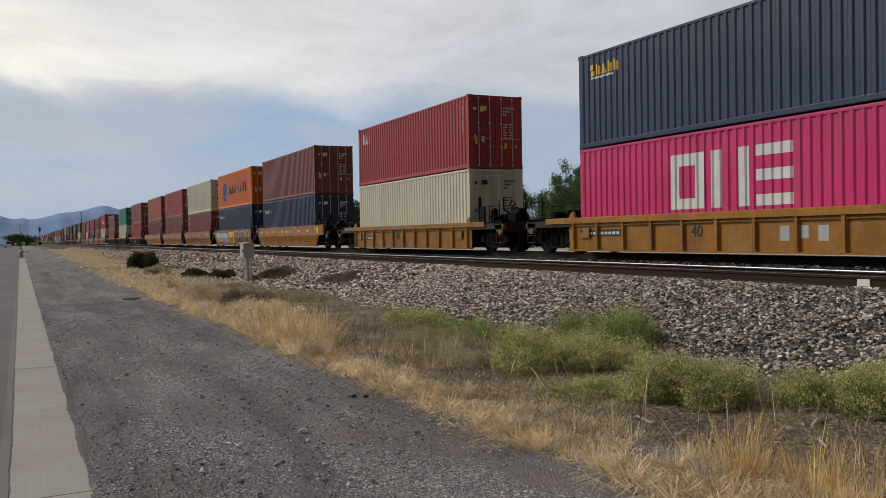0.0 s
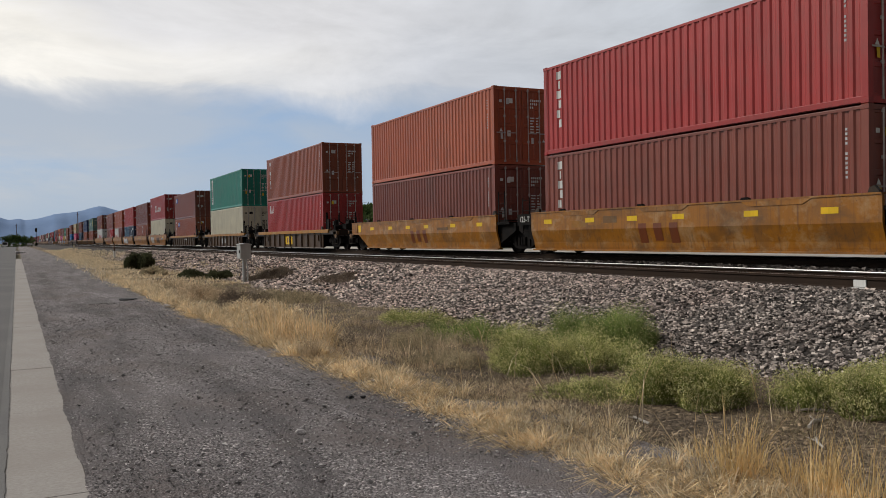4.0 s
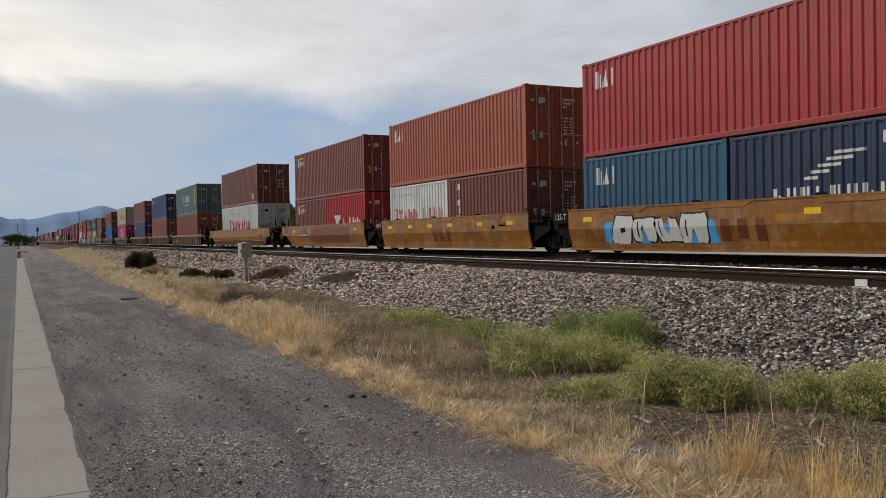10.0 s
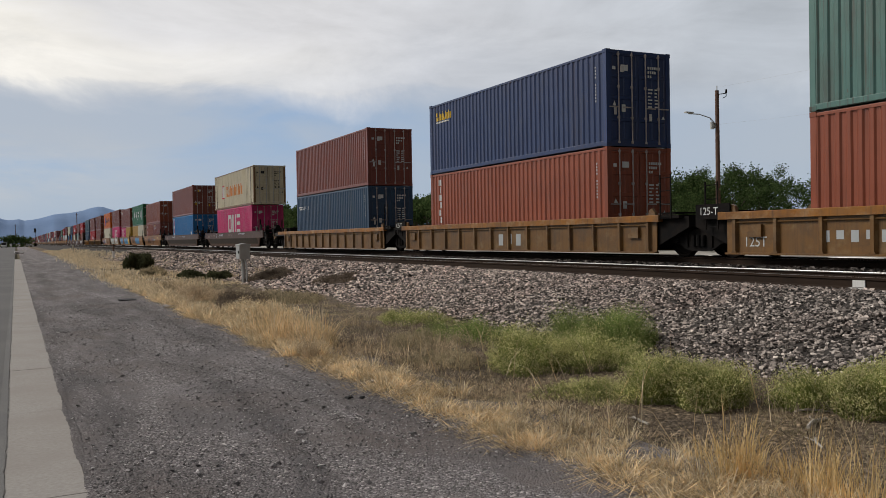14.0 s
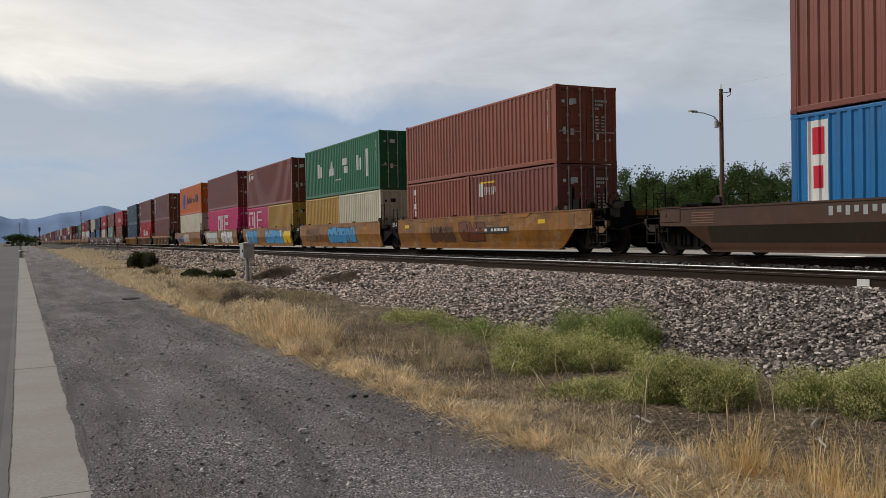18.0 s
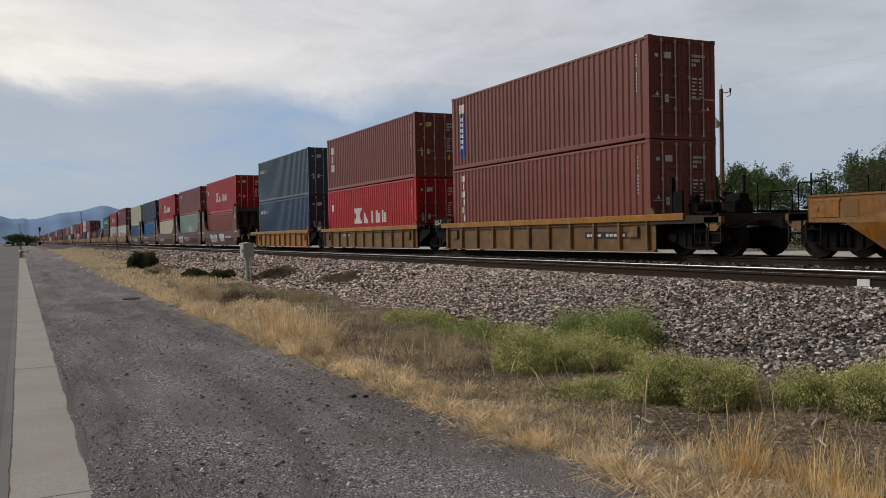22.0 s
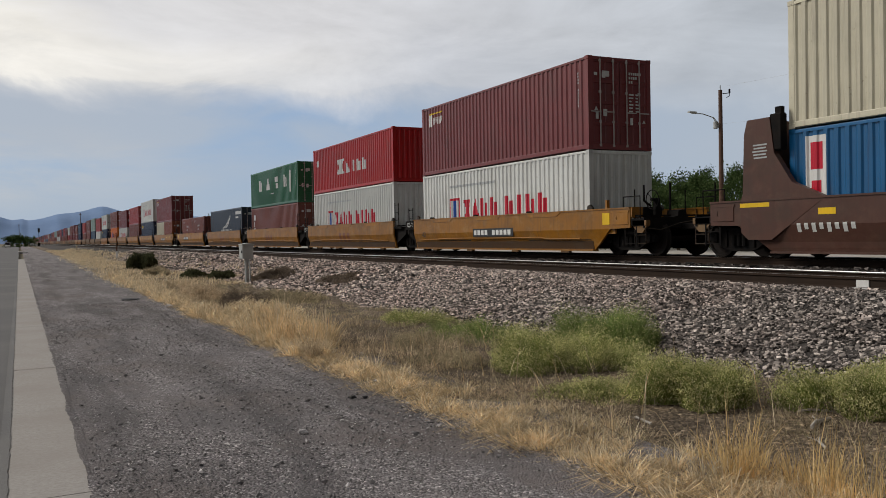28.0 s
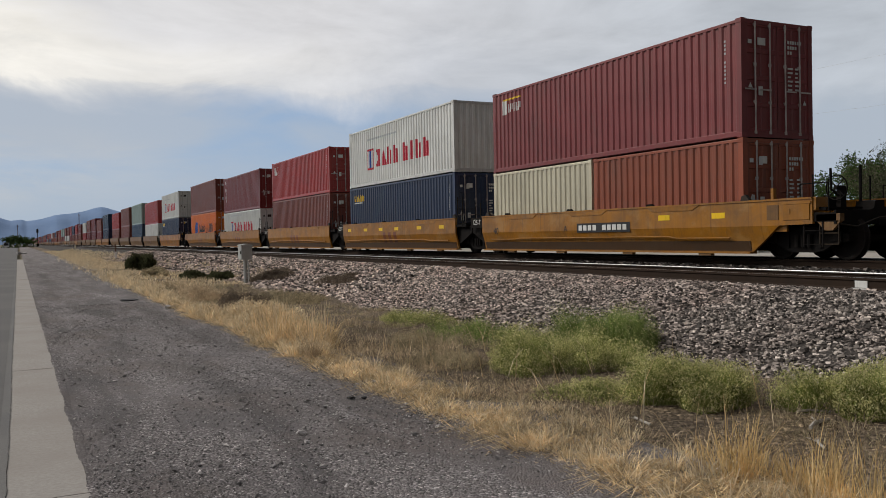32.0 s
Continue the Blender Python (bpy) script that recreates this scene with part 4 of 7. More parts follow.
def bolster_mesh():
    s = Shape().prism_y([(-1.0, 0.45), (1.0, 0.45), (1.0, 0.62), (0.35, 0.70), (-0.35, 0.70), (-1.0, 0.62)], -0.2, 0.2)
    s.tube((0, 0, 0.66), (0, 0, 0.80), 0.2, n=12)
    for sy in (-1, 1):
        s.box(-0.85, 0.85, sy * 0.42 - 0.06, sy * 0.42 + 0.06, 0.32, 0.42)
    return s.mesh("truck")


WHEELSETS = []


def truck(car, y, detail=True):
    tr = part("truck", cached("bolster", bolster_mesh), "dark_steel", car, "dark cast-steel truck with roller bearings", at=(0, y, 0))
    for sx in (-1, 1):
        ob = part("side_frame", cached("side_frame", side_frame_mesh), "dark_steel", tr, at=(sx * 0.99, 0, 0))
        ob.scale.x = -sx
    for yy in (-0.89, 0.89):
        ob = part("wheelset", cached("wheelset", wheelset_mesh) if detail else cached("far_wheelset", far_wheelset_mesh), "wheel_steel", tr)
        ob.matrix_parent_inverse = Matrix.Translation((0, yy, WHEEL_R))
        if detail:
            WHEELSETS.append(ob)


def smooth_x(z):
    """How far the smooth side stands out at a height over the rail."""
    return 1.475 if z > 0.78 else 1.475 - 0.165 * (0.78 - z) / 0.58


def smooth_side(hw, near, far, top=1.37, low=0.17):
    """The plate of one smooth side, from near end to far end; its outline dips at coupled ends over the trucks."""
    rows = [(top, 1.475), (0.78, 1.475), (0.40, smooth_x(0.40)), (0.26, smooth_x(0.26) + 0.02), (low, smooth_x(low) + 0.02)]
    reach = {"A": hw + 0.38, "C": hw + 2.15}

    def end_y(kind, z):
        if kind == "A":
            return hw + 0.38
        return hw + 2.15 if z > 0.80 else hw + 0.30 + max(0, (z - 0.17)) * 1.5
    ys = lambda z: (-end_y(near, z), end_y(far, z))
    v, f = [], []
    cols = 2
    zs = [top, 0.81, 0.79, 0.40, 0.26, low]
    for z in zs:
        a, b = ys(z)
        x = 1.475 if z > 0.78 else smooth_x(z) + (0.02 if z < 0.3 else 0)
        v += [(-x, a, z), (-x, b, z), (-x + 0.07, a, z), (-x + 0.07, b, z)]
    s = Shape()
    faces = []
    for i in range(len(zs) - 1):
        o, p = 4 * i, 4 * i + 4
        faces += [(o, o + 1, p + 1, p), (o + 2, p + 2, p + 3, o + 3), (o, p, p + 2, o + 2), (o + 1, o + 3, p + 3, p + 1)]
    faces += [(0, 2, 3, 1), (4 * len(zs) - 4, 4 * len(zs) - 3, 4 * len(zs) - 1, 4 * len(zs) - 2)]
    s.add(v, faces)
    # top chord lip and bottom angle
    a, b = ys(top)
    s.box(-1.50, -1.36, a, b, top - 0.012, top + 0.03)
    a, b = ys(low)
    s.box(-1.42, -1.20, a, b, low - 0.035, low + 0.012)
    return s.mesh("side_wall")


def rib_side(hw, near, far):
    """Recessed sheet with a bottom angle for the ribbed cars."""
    ea = hw + 0.30
    s = Shape().box(-1.375, -1.34, -ea, ea, 0.14, 0.99)
    s.box(-1.46, -1.30, -ea, ea, 0.105, 0.15)
    return s.mesh("side_wall")


def rib_mesh():
    s = Shape().prism_z([(-1.465, -0.045), (-1.465, 0.045), (-1.37, 0.085), (-1.37, -0.085)], 0.15, 0.97)
    s.box(-1.47, -1.37, -0.075, 0.075, 0.15, 0.19)
    return s.mesh("rib")


def well_floor(hw):
    s = Shape()
    for y in np.linspace(-hw + 0.5, hw - 0.5, 7):
        s.box(-1.3, 1.3, y - 0.16, y + 0.16, 0.22, 0.35, 0.01)
    s.box(-1.3, -1.1, -hw, hw, 0.15, 0.24).box(1.1, 1.3, -hw, hw, 0.15, 0.24)
    s.box(-1.3, 1.3, -hw - 0.12, -hw - 0.04, 0.2, 1.0).box(-1.3, 1.3, hw + 0.04, hw + 0.12, 0.2, 1.0)
    return s.mesh("well_floor")


def end_structure(hw, a, coupled):
    """The frame over a truck, built for the near end (towards -y)."""
    y0 = -(hw + 0.1)
    y1 = -(a + (1.1 if coupled else -0.12))
    s = Shape().box(-0.32, 0.32, y1, y0, 0.78, 1.02, 0.03)
    if coupled:
        s.prism_x([(y0, 0.86), (y1, 0.86), (y1, 1.04), (y0, 1.12)], -1.44, 1.44)
        s.box(-1.44, 1.44, y1 - 0.06, y1, 0.80, 1.10)
    else:
        s.prism_x([(y0, 0.30), (y0 - 0.25, 0.34), (y1, 0.80), (y1, 1.08), (y0, 1.08)], -1.30, -0.35)
        s.prism_x([(y0, 0.30), (y0 - 0.25, 0.34), (y1, 0.80), (y1, 1.08), (y0, 1.08)], 0.35, 1.30)
        s.box(-1.44, 1.44, y0 - 1.15, y0, 1.04, 1.13)
        s.tube((0, y1, 0.72), (0, y1, 1.06), 0.30, n=12)
    return s.mesh("end_frame")


def ladder_mesh(height=1.2, rungs=4, wide=0.42):
    s = Shape()
    for y in (0, wide):
        s.box(-0.012, 0.012, y - 0.02, y + 0.02, 0, height)
    for i in range(rungs):
        z = 0.06 + (height - 0.15) * i / (rungs - 1)
        s.tube((0, 0, z), (0, wide, z), 0.011, n=6)
    return s.mesh("ladder")


def handrail_mesh():
    s = Shape()
    for y in (0.0, 0.75):
        s.tube((0, y, 0), (0, y, 0.62), 0.016, n=6)
    s.tube((0, 0, 0.62), (0, 0.75, 0.62), 0.016, n=6)
    return s.mesh("handrail")


def coupler_mesh():
    s = Shape().box(-0.09, 0.09, -0.78, 0.1, 0.74, 0.92, 0.02)
    s.prism_z([(-0.20, -0.78), (-0.05, -1.0), (0.16, -0.98), (0.20, -0.74), (0.10, -0.66), (-0.16, -0.64)], 0.70, 0.97)
    s.path([(0.3, -0.1, 0.9), (0.32, -0.5, 0.6), (0.28, -0.95, 0.55)], 0.025, 6)
    return s.mesh("coupler")


def brake_wheel_mesh():
    s = Shape()
    for i in range(16):
        a, b = 2 * math.pi * i / 16, 2 * math.pi * (i + 1) / 16
        s.tube((0, 0.28 * math.cos(a), 0.28 * math.sin(a)), (0, 0.28 * math.cos(b), 0.28 * math.sin(b)), 0.016, n=5)
    for i in range(4):
        a = math.pi / 4 + math.pi * i / 2
        s.tube((0, 0, 0), (0, 0.28 * math.cos(a), 0.28 * math.sin(a)), 0.013, n=5)
    s.tube((-0.05, 0, 0), (0.25, 0, 0), 0.05, n=8)
    return s.mesh("brake_wheel")


def walkway_mesh(wide=2.7, deep=0.55):
    s = Shape()
    for i in range(9):
        y = -deep / 2 + deep * i / 8
        s.box(-wide / 2, wide / 2, y - 0.014, y + 0.014, 0, 0.035)
    for x in (-wide / 2, 0, wide / 2 - 0.03):
        s.box(x, x + 0.03, -deep / 2, deep / 2, -0.03, 0.03)
    return s.mesh("walkway")


def lettered(text, size, name):
    """Plain raised characters in the built-in font, lying in the y-z plane, read from -x."""
    cu = bpy.data.curves.new(name, "FONT")
    cu.body, cu.size, cu.align_x, cu.fill_mode = text, size, "LEFT", "FRONT"
    ob = bpy.data.objects.new(name, cu)
    scene.collection.objects.link(ob)
    me = bpy.data.meshes.new_from_object(ob.evaluated_get(bpy.context.evaluated_depsgraph_get()))
    bpy.data.objects.remove(ob)
    bpy.data.curves.remove(cu)
    me.transform(Matrix(((0, 0, -1, 0), (-1, 0, 0, 0), (0, 1, 0, 0), (0, 0, 0, 1))))
    me.name = name
    me.materials.clear()
    return me


def bars(spec, name="lettering"):
    """Flat blocks on the smooth or ribbed side: (along y from, to, low, high, stand-off) over the rail."""
    v, f = [], []
    for y0, y1, z0, z1, x in spec:
        zs = [z0] + ([0.78] if z0 < 0.78 < z1 and x is None else []) + [z1]
        n = len(v)
        for z in zs:
            xx = -(smooth_x(z) + 0.006) if x is None else x
            v += [(xx, y0, z), (xx, y1, z)]
        f += [(n + 2 * i, n + 2 * i + 1, n + 2 * i + 3, n + 2 * i + 2) for i in range(len(zs) - 1)]
    return mesh_np(name, v, f)


def graffiti(car, y_far, length, low, high, outline, fill, seed, n=5, stand=0.0):
    """A sprayed piece as a row of jagged leaning blobs, outlined, with slits and a thin highlight; no letter shapes."""
    rnd = random.Random(seed)
    layers = {"graffiti_outline": ([], []), "graffiti_fill": ([], []), "graffiti_slit": ([], [])}
    deep = high - low

    def blot(layer, columns, lift):
        """Quads between columns of (y at foot, y at head, foot, head), bent at the side's crease."""
        v, f = layers[layer]
        m = len(v)
        for y0, y1, z0, z1 in columns:
            z0, z1 = max(low - 0.03, z0), min(high + 0.03, z1)
            crease = 0.78 if z0 < 0.78 < z1 else (z0 + z1) / 2
            for z in (z0, crease, z1):
                k = (z - z0) / max(1e-4, z1 - z0)
                v.append((-(smooth_x(z) + lift + stand), y0 + (y1 - y0) * k, z))
        for c in range(len(columns) - 1):
            for r in range(2):
                f.append((m + 3 * c + r, m + 3 * c + r + 1, m + 3 * c + r + 4, m + 3 * c + r + 3))

    for i in range(n):
        w = length / n * rnd.uniform(0.86, 1.06)
        c = y_far - length * (i + 0.5) / n
        slant, kind = rnd.uniform(-0.16, 0.16) * deep, rnd.randrange(4)
        us = [-0.5, -0.42, -0.24, -0.14, 0.0, 0.14, 0.24, 0.42, 0.5]
        cols, wide = [], []
        a0, b0 = rnd.uniform(0.0, 0.10), rnd.uniform(0.0, 0.12)
        for u in us:
            foot, head = low + deep * (a0 + rnd.uniform(0, 0.05)), high - deep * (b0 + rnd.uniform(0, 0.06))
            if abs(u) > 0.45:
                foot, head = foot + 0.14 * deep, head - 0.18 * deep
            if abs(u) < 0.13 and kind == 0:
                foot += 0.46 * deep
            if abs(u) < 0.13 and kind == 1:
                head -= 0.42 * deep
            y = c - u * w
            cols.append((y - slant, y + slant, foot, head))
            wide.append((y - slant - 0.05 * (1 if u > 0 else -1), y + slant - 0.05 * (1 if u > 0 else -1), foot - 0.05, head + 0.05))
        blot("graffiti_outline", wide, 0.008)
        blot("graffiti_fill", cols, 0.013)
        if kind >= 2:
            y, z = c - rnd.uniform(-0.1, 0.15) * w, low + deep * rnd.uniform(0.42, 0.6)
            blot("graffiti_slit", [(y + 0.12 * w, y + 0.12 * w, z - 0.06 * deep, z + 0.10 * deep), (y - 0.14 * w, y - 0.14 * w, z - 0.02 * deep, z + 0.13 * deep)], 0.018)
        else:
            y = c + 0.30 * w
            blot("graffiti_slit", [(y, y + slant, low + 0.3 * deep, low + 0.8 * deep), (y - 0.05 * w, y - 0.05 * w + slant, low + 0.25 * deep, low + 0.76 * deep)], 0.018)
    for name, colour in (("graffiti_outline", outline), ("graffiti_fill", fill), ("graffiti_slit", outline)):
        part(name, mesh_np(name, *layers[name]), colour, car)["kind"] = "stuff"


def well_car(off, style, colour, near, far, a=7.775, hw=6.2, words="", sill="sill_yellow", extras=(), detail=True):
    """A well car; off is its middle along the train. near and far ends: A shares a truck, C is coupled."""
    shape = {"smooth": "smooth-sided", "rib": "rib-sided", "bulk": "high-ended"}[style]
    car = tagged(new("well_car"), f"{words} {shape} container well car on the far track", "rail car", "well cars of the train")
    CARRIED.append((car, off, RAIL_Z))
    if style in ("smooth", "bulk"):
        high = 1.25 if colour == "car_umber" else 1.37
        me = cached(("side", hw, near, far, high), lambda: smooth_side(hw, near, far, high))
        part("side_wall", me, colour, car)
        ob = part("side_wall", me, colour, car)
        ob.scale.x = -1
        if colour == "car_umber":
            # added plate: grime plus the shade of the down-sloping face, as one dark colour
            reach = hw + 0.36
            low = cached(("lower", hw), lambda: Shape().add([(-1.480, -reach, 0.785), (-1.480, reach, 0.785), (-1.316, reach, 0.20), (-1.316, -reach, 0.20), (-1.470, -reach, 0.785), (-1.470, reach, 0.785), (-1.306, reach, 0.20), (-1.306, -reach, 0.20)],
                                                         [(0, 1, 2, 3), (7, 6, 5, 4), (0, 4, 5, 1), (3, 2, 6, 7), (0, 3, 7, 4), (1, 5, 6, 2)]).mesh("lower_plate"))
            part("lower_plate", low, "car_grime_shade", car, "lower side plate with grime and its slope's shade in the colour")
    else:
        me = cached(("rib_side", hw), lambda: rib_side(hw, near, far))
        part("side_wall", me, colour, car)
        ob = part("side_wall", me, colour, car)
        ob.scale.x = -1
        end = {"A": 0.5, "C": 1.5}
        top = cached(("chord", hw, near, far), lambda: Shape().prism_y([(-1.49, 0.96), (-1.33, 0.96), (-1.33, 1.14), (-1.475, 1.14), (-1.49, 1.125)], -hw - end[near], hw + end[far]).mesh("top_chord"))
        part("top_chord", top, sill, car)
        ob = part("top_chord", top, sill, car)
        ob.scale.x = -1
        rib = cached("rib", rib_mesh)
        n = round(2 * hw / 1.25)
        for i in range(n + 1):
            y = -hw + 2 * hw * i / n
            part("rib", rib, colour, car, at=(0, y, 0))
            if detail and i % 3 == 1:
                ob = part("rib", rib, colour, car, at=(0, y, 0))
                ob.scale.x = -1
        if detail:
            pad = cached("pad", lambda: Shape().prism_x([(-0.22, 0), (0.22, 0), (0.22, 0.12), (0.08, 0.16), (0.08, 0.30), (-0.22, 0.30)], -1.455, -1.375).mesh("jack_pad"))
            for y in (-hw + 0.62, hw - 0.62):
                part("jack_pad", pad, colour, car, at=(0, y, 0.52))
            pipe = cached(("pipe", hw), lambda: Shape().tube((-1.42, -hw, 0.88), (-1.42, hw, 0.88), 0.018, n=6).mesh("train_line"))
            part("train_line", pipe, colour, car)
    if style == "smooth" and detail and colour != "car_umber":
        pocket = cached("pocket", lambda: Shape().prism_x([(-1.05, 1.37), (1.05, 1.37), (0.78, 1.235), (-0.78, 1.235)], -1.492, -1.47).mesh("side_pocket"))
        clip = cached("clip", lambda: Shape().prism_x([(-0.16, 1.39), (0.16, 1.39), (0.10, 1.46), (-0.06, 1.46)], -1.49, -1.40).mesh("load_clip"))
        for y in (-0.62 * hw, 0.0, 0.62 * hw):
            part("side_pocket", pocket, colour, car, at=(0, y, 0))
            part("load_clip", clip, "dark_steel", car, at=(0, y + 0.9, 0))
    if colour == "car_yellow" and style == "smooth" and detail:
        run = cached(("side_pipe", hw), lambda: Shape().path([(-1.46, -hw + 0.3, 0.51), (-1.46, -hw + 2.2, 0.51), (-1.47, -hw + 2.5, 0.56), (-1.47, hw - 2.3, 0.56), (-1.46, hw - 2.0, 0.53), (-1.46, hw - 0.3, 0.53)], 0.024, 6).mesh("side_pipe"))
        part("side_pipe", run, colour, car)
        # added strip: shade of the tilted-in foot and grime painted as darker brown
        x_up, x_low, reach = smooth_x(0.44) + 0.014, smooth_x(0.20) + 0.036, hw + 0.28
        foot = cached(("foot_plate", hw), lambda: Shape().add([(-x_up, -reach, 0.44), (-x_up, reach, 0.44), (-x_low, reach, 0.20), (-x_low, -reach, 0.20), (-x_up + 0.01, -reach, 0.44), (-x_up + 0.01, reach, 0.44), (-x_low + 0.01, reach, 0.20), (-x_low + 0.01, -reach, 0.20)],
                                                              [(0, 1, 2, 3), (7, 6, 5, 4), (0, 4, 5, 1), (3, 2, 6, 7), (0, 3, 7, 4), (1, 5, 6, 2)]).mesh("lower_plate"))
        part("lower_plate", foot, "car_brown", car, "lower side strip, brown for grime and the inward tilt's shade")
        for y in (-0.8 * hw, -0.3 * hw, 0.25 * hw, 0.75 * hw):
            part("jack_pad", cached("foot_pad", lambda: Shape().box(-1.40, -1.28, -0.22, 0.22, 0.07, 0.15, 0.01).mesh("jack_pad")), "car_tan", car, at=(0, y, 0))
    if colour == "car_amber" and style == "smooth" and detail:
        # squares touched up with fresher paint
        touch = random.Random(int(off * 10))
        for tone in ("car_yellow", "sill_yellow", "car_tan"):
            y, z = touch.uniform(-hw + 0.8, hw - 1.4), touch.uniform(0.84, 1.02)
            patch = bars([(y, y + touch.uniform(0.35, 1.1), z, z + touch.uniform(0.1, 0.2), -1.478)], "paint_patch")
            part("paint_patch", patch, tone, car)
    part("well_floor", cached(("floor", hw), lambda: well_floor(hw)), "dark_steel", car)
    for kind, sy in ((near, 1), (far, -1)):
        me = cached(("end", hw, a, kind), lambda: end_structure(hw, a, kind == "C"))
        tone = "car_grime_shade" if kind == "C" and style == "rib" else "dark_steel"
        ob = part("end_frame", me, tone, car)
        ob.scale.y = sy
        if kind == "C":
            ob = part("coupler", cached("coupler", coupler_mesh), "dark_steel", car, at=(0, -sy * (a + 1.25), 0))
            ob.scale.y = sy
        if not detail:
            continue
        y = -sy * (hw + 0.75)
        if kind == "A":
            part("walkway", cached("walkway", walkway_mesh), "dark_steel", car, at=(0, y, 1.17))["kind"] = "stuff"
            plate = cached("plate", lambda: Shape().box(-1.46, -1.43, -0.62, 0.55, 0.98, 1.36, 0.0).mesh("number_plate"))
            if sy < 0:
                part("end_plate", plate, "dark_steel", car, at=(0, y, 0))
                part("lettering", cached("t125", lambda: lettered("125-T", 0.27, "lettering")), "mark_white", car, "white stencilled 125-T", at=(-1.466, y + 0.42, 1.09))
            ob = part("ladder", cached("ladder", ladder_mesh), "dark_steel", car, at=(-1.44, y - 0.2, 0.72 + 0.3 * (sy > 0)))
        else:
            yy = -sy * (a + 0.55)
            if style != "rib":
                # the stepped corner of a coupled end: locker, bracket, sign plate and hanging step
                y_out = -sy * (hw + 1.72)
                part("corner_locker", cached("corner_locker", lambda: Shape().box(-1.492, -1.40, -0.36, 0.36, 0.90, 1.30, 0.012).box(-1.50, -1.40, -0.40, 0.40, 1.26, 1.31).box(-1.505, -1.48, 0.16, 0.24, 1.05, 1.16).mesh("corner_locker")), colour, car, at=(0, y_out, 0))
                if style == "smooth" and colour != "car_umber":
                    part("sign_plate", cached("sign_plate", lambda: Shape().box(-1.484, -1.474, -0.17, 0.17, 0.92, 1.26).mesh("sign_plate")), "mark_yellow" if int(off) % 2 else "car_tan", car, at=(0, -sy * (hw + 1.05), 0))
            step = cached("stirrup", lambda: Shape().path([(0, -0.24, 0.85), (0, -0.24, 0.36), (0, 0.24, 0.36), (0, 0.24, 0.85)], 0.016, 6).path([(0, -0.24, 0.60), (0, 0.24, 0.60)], 0.014, 6).mesh("stirrup_step"))
            part("stirrup_step", step, "car_grime_shade", car, at=(-1.40, -sy * (a + 0.95), 0))
            part("end_bracket", cached("bracket", lambda: Shape().box(-1.44, -1.30, -0.30, 0.30, 0.86, 1.02, 0.01).prism_x([(-0.3, 0.86), (0.3, 0.86), (0.1, 0.66), (-0.1, 0.66)], -1.42, -1.34).mesh("end_bracket")), "car_grime_shade" if colour == "car_umber" else "car_tan", car, at=(0, -sy * (a + 0.95), 0))
            part("release_lever", cached("lever", lambda: Shape().path([(-1.42, 0.0, 0.80), (-1.0, -0.12, 0.74), (-0.3, -0.1, 0.92), (0.0, -0.3, 0.98)], 0.016, 6).mesh("release_lever")), "car_grime_shade", car, at=(0, -sy * (a + 1.2), 0))
            for sx in (-1, 1):
                part("ladder", cached("step", lambda: ladder_mesh(0.75, 3, 0.5)), "dark_steel", car, at=(sx * 1.42, yy - 0.25, 0.30))
                part("handrail", cached("handrail", handrail_mesh), "dark_steel", car, at=(sx * 1.38, yy - 0.37, 1.08))
                part("grab_post", cached("post", lambda: Shape().tube((0, 0, 0), (0, 0, 0.85), 0.02, n=6).mesh("grab_post")), "dark_steel", car, at=(sx * 0.95, yy + 0.4, 1.08))
            part("walkway", cached("walkway", walkway_mesh), "dark_steel", car, at=(0, yy, 1.14))["kind"] = "stuff"
            part("equipment_box", cached("ebox", lambda: Shape().box(-0.35, 0.35, -0.22, 0.22, 0, 0.30, 0.03).tube((-0.8, 0, 0.15), (-0.4, 0, 0.15), 0.12, n=10).mesh("equipment_box")), "dark_steel", car, at=(-0.35, yy + sy * 0.55, 1.12))
            if sy > 0:
                part("brake_wheel", cached("brake", brake_wheel_mesh), "dark_steel", car, at=(-0.55, yy + 0.1, 1.62))
                clean = colour == "car_yellow" and style == "smooth"
                if not clean:
                    part("air_reservoir", cached("tank", lambda: Shape().tube((0, 0, 0), (0, 0, 0.48), 0.14, n=12).tube((0, 0, 0.48), (0, 0, 0.56), 0.14, 0.06, 12).box(-0.2, 0.2, -0.04, 0.04, 0.2, 0.28).mesh("air_reservoir")), "dark_steel", car, at=(-0.95, yy + 0.75, 1.1))
                else:
                    part("end_locker", cached("locker", lambda: Shape().box(-0.03, 0.35, -0.45, 0.45, 0, 0.30, 0.02).mesh("end_locker")), colour, car, at=(-1.42, yy + 0.35, 1.10))
                part("valve_box", cached("valves", lambda: Shape().prism_y([(-0.3, 0), (0.3, 0), (0.3, 0.24), (0.18, 0.34), (0.14, 0.50), (-0.12, 0.48), (-0.16, 0.32), (-0.3, 0.28)], -0.28, 0.2).mesh("valve_box")), "dark_steel", car, at=(-0.55 + 0.5 * clean, yy - 0.30, 1.12 - 0.3 * clean))
                part("valve_stem", cached("stem", lambda: Shape().tube((0, 0, 0), (0, 0, 0.98), 0.032, n=8).mesh("valve_stem")), "dark_steel", car, at=(-0.15, yy - 0.2, 1.12))
                part("brake_pipe", cached("bpipe", lambda: Shape().path([(0, 0, 0), (-0.25, 0, 0.15), (-0.25, 0, 0.6)], 0.03, 6).mesh("brake_pipe")), "dark_steel", car, at=(-0.85, yy - 0.2, 1.42))
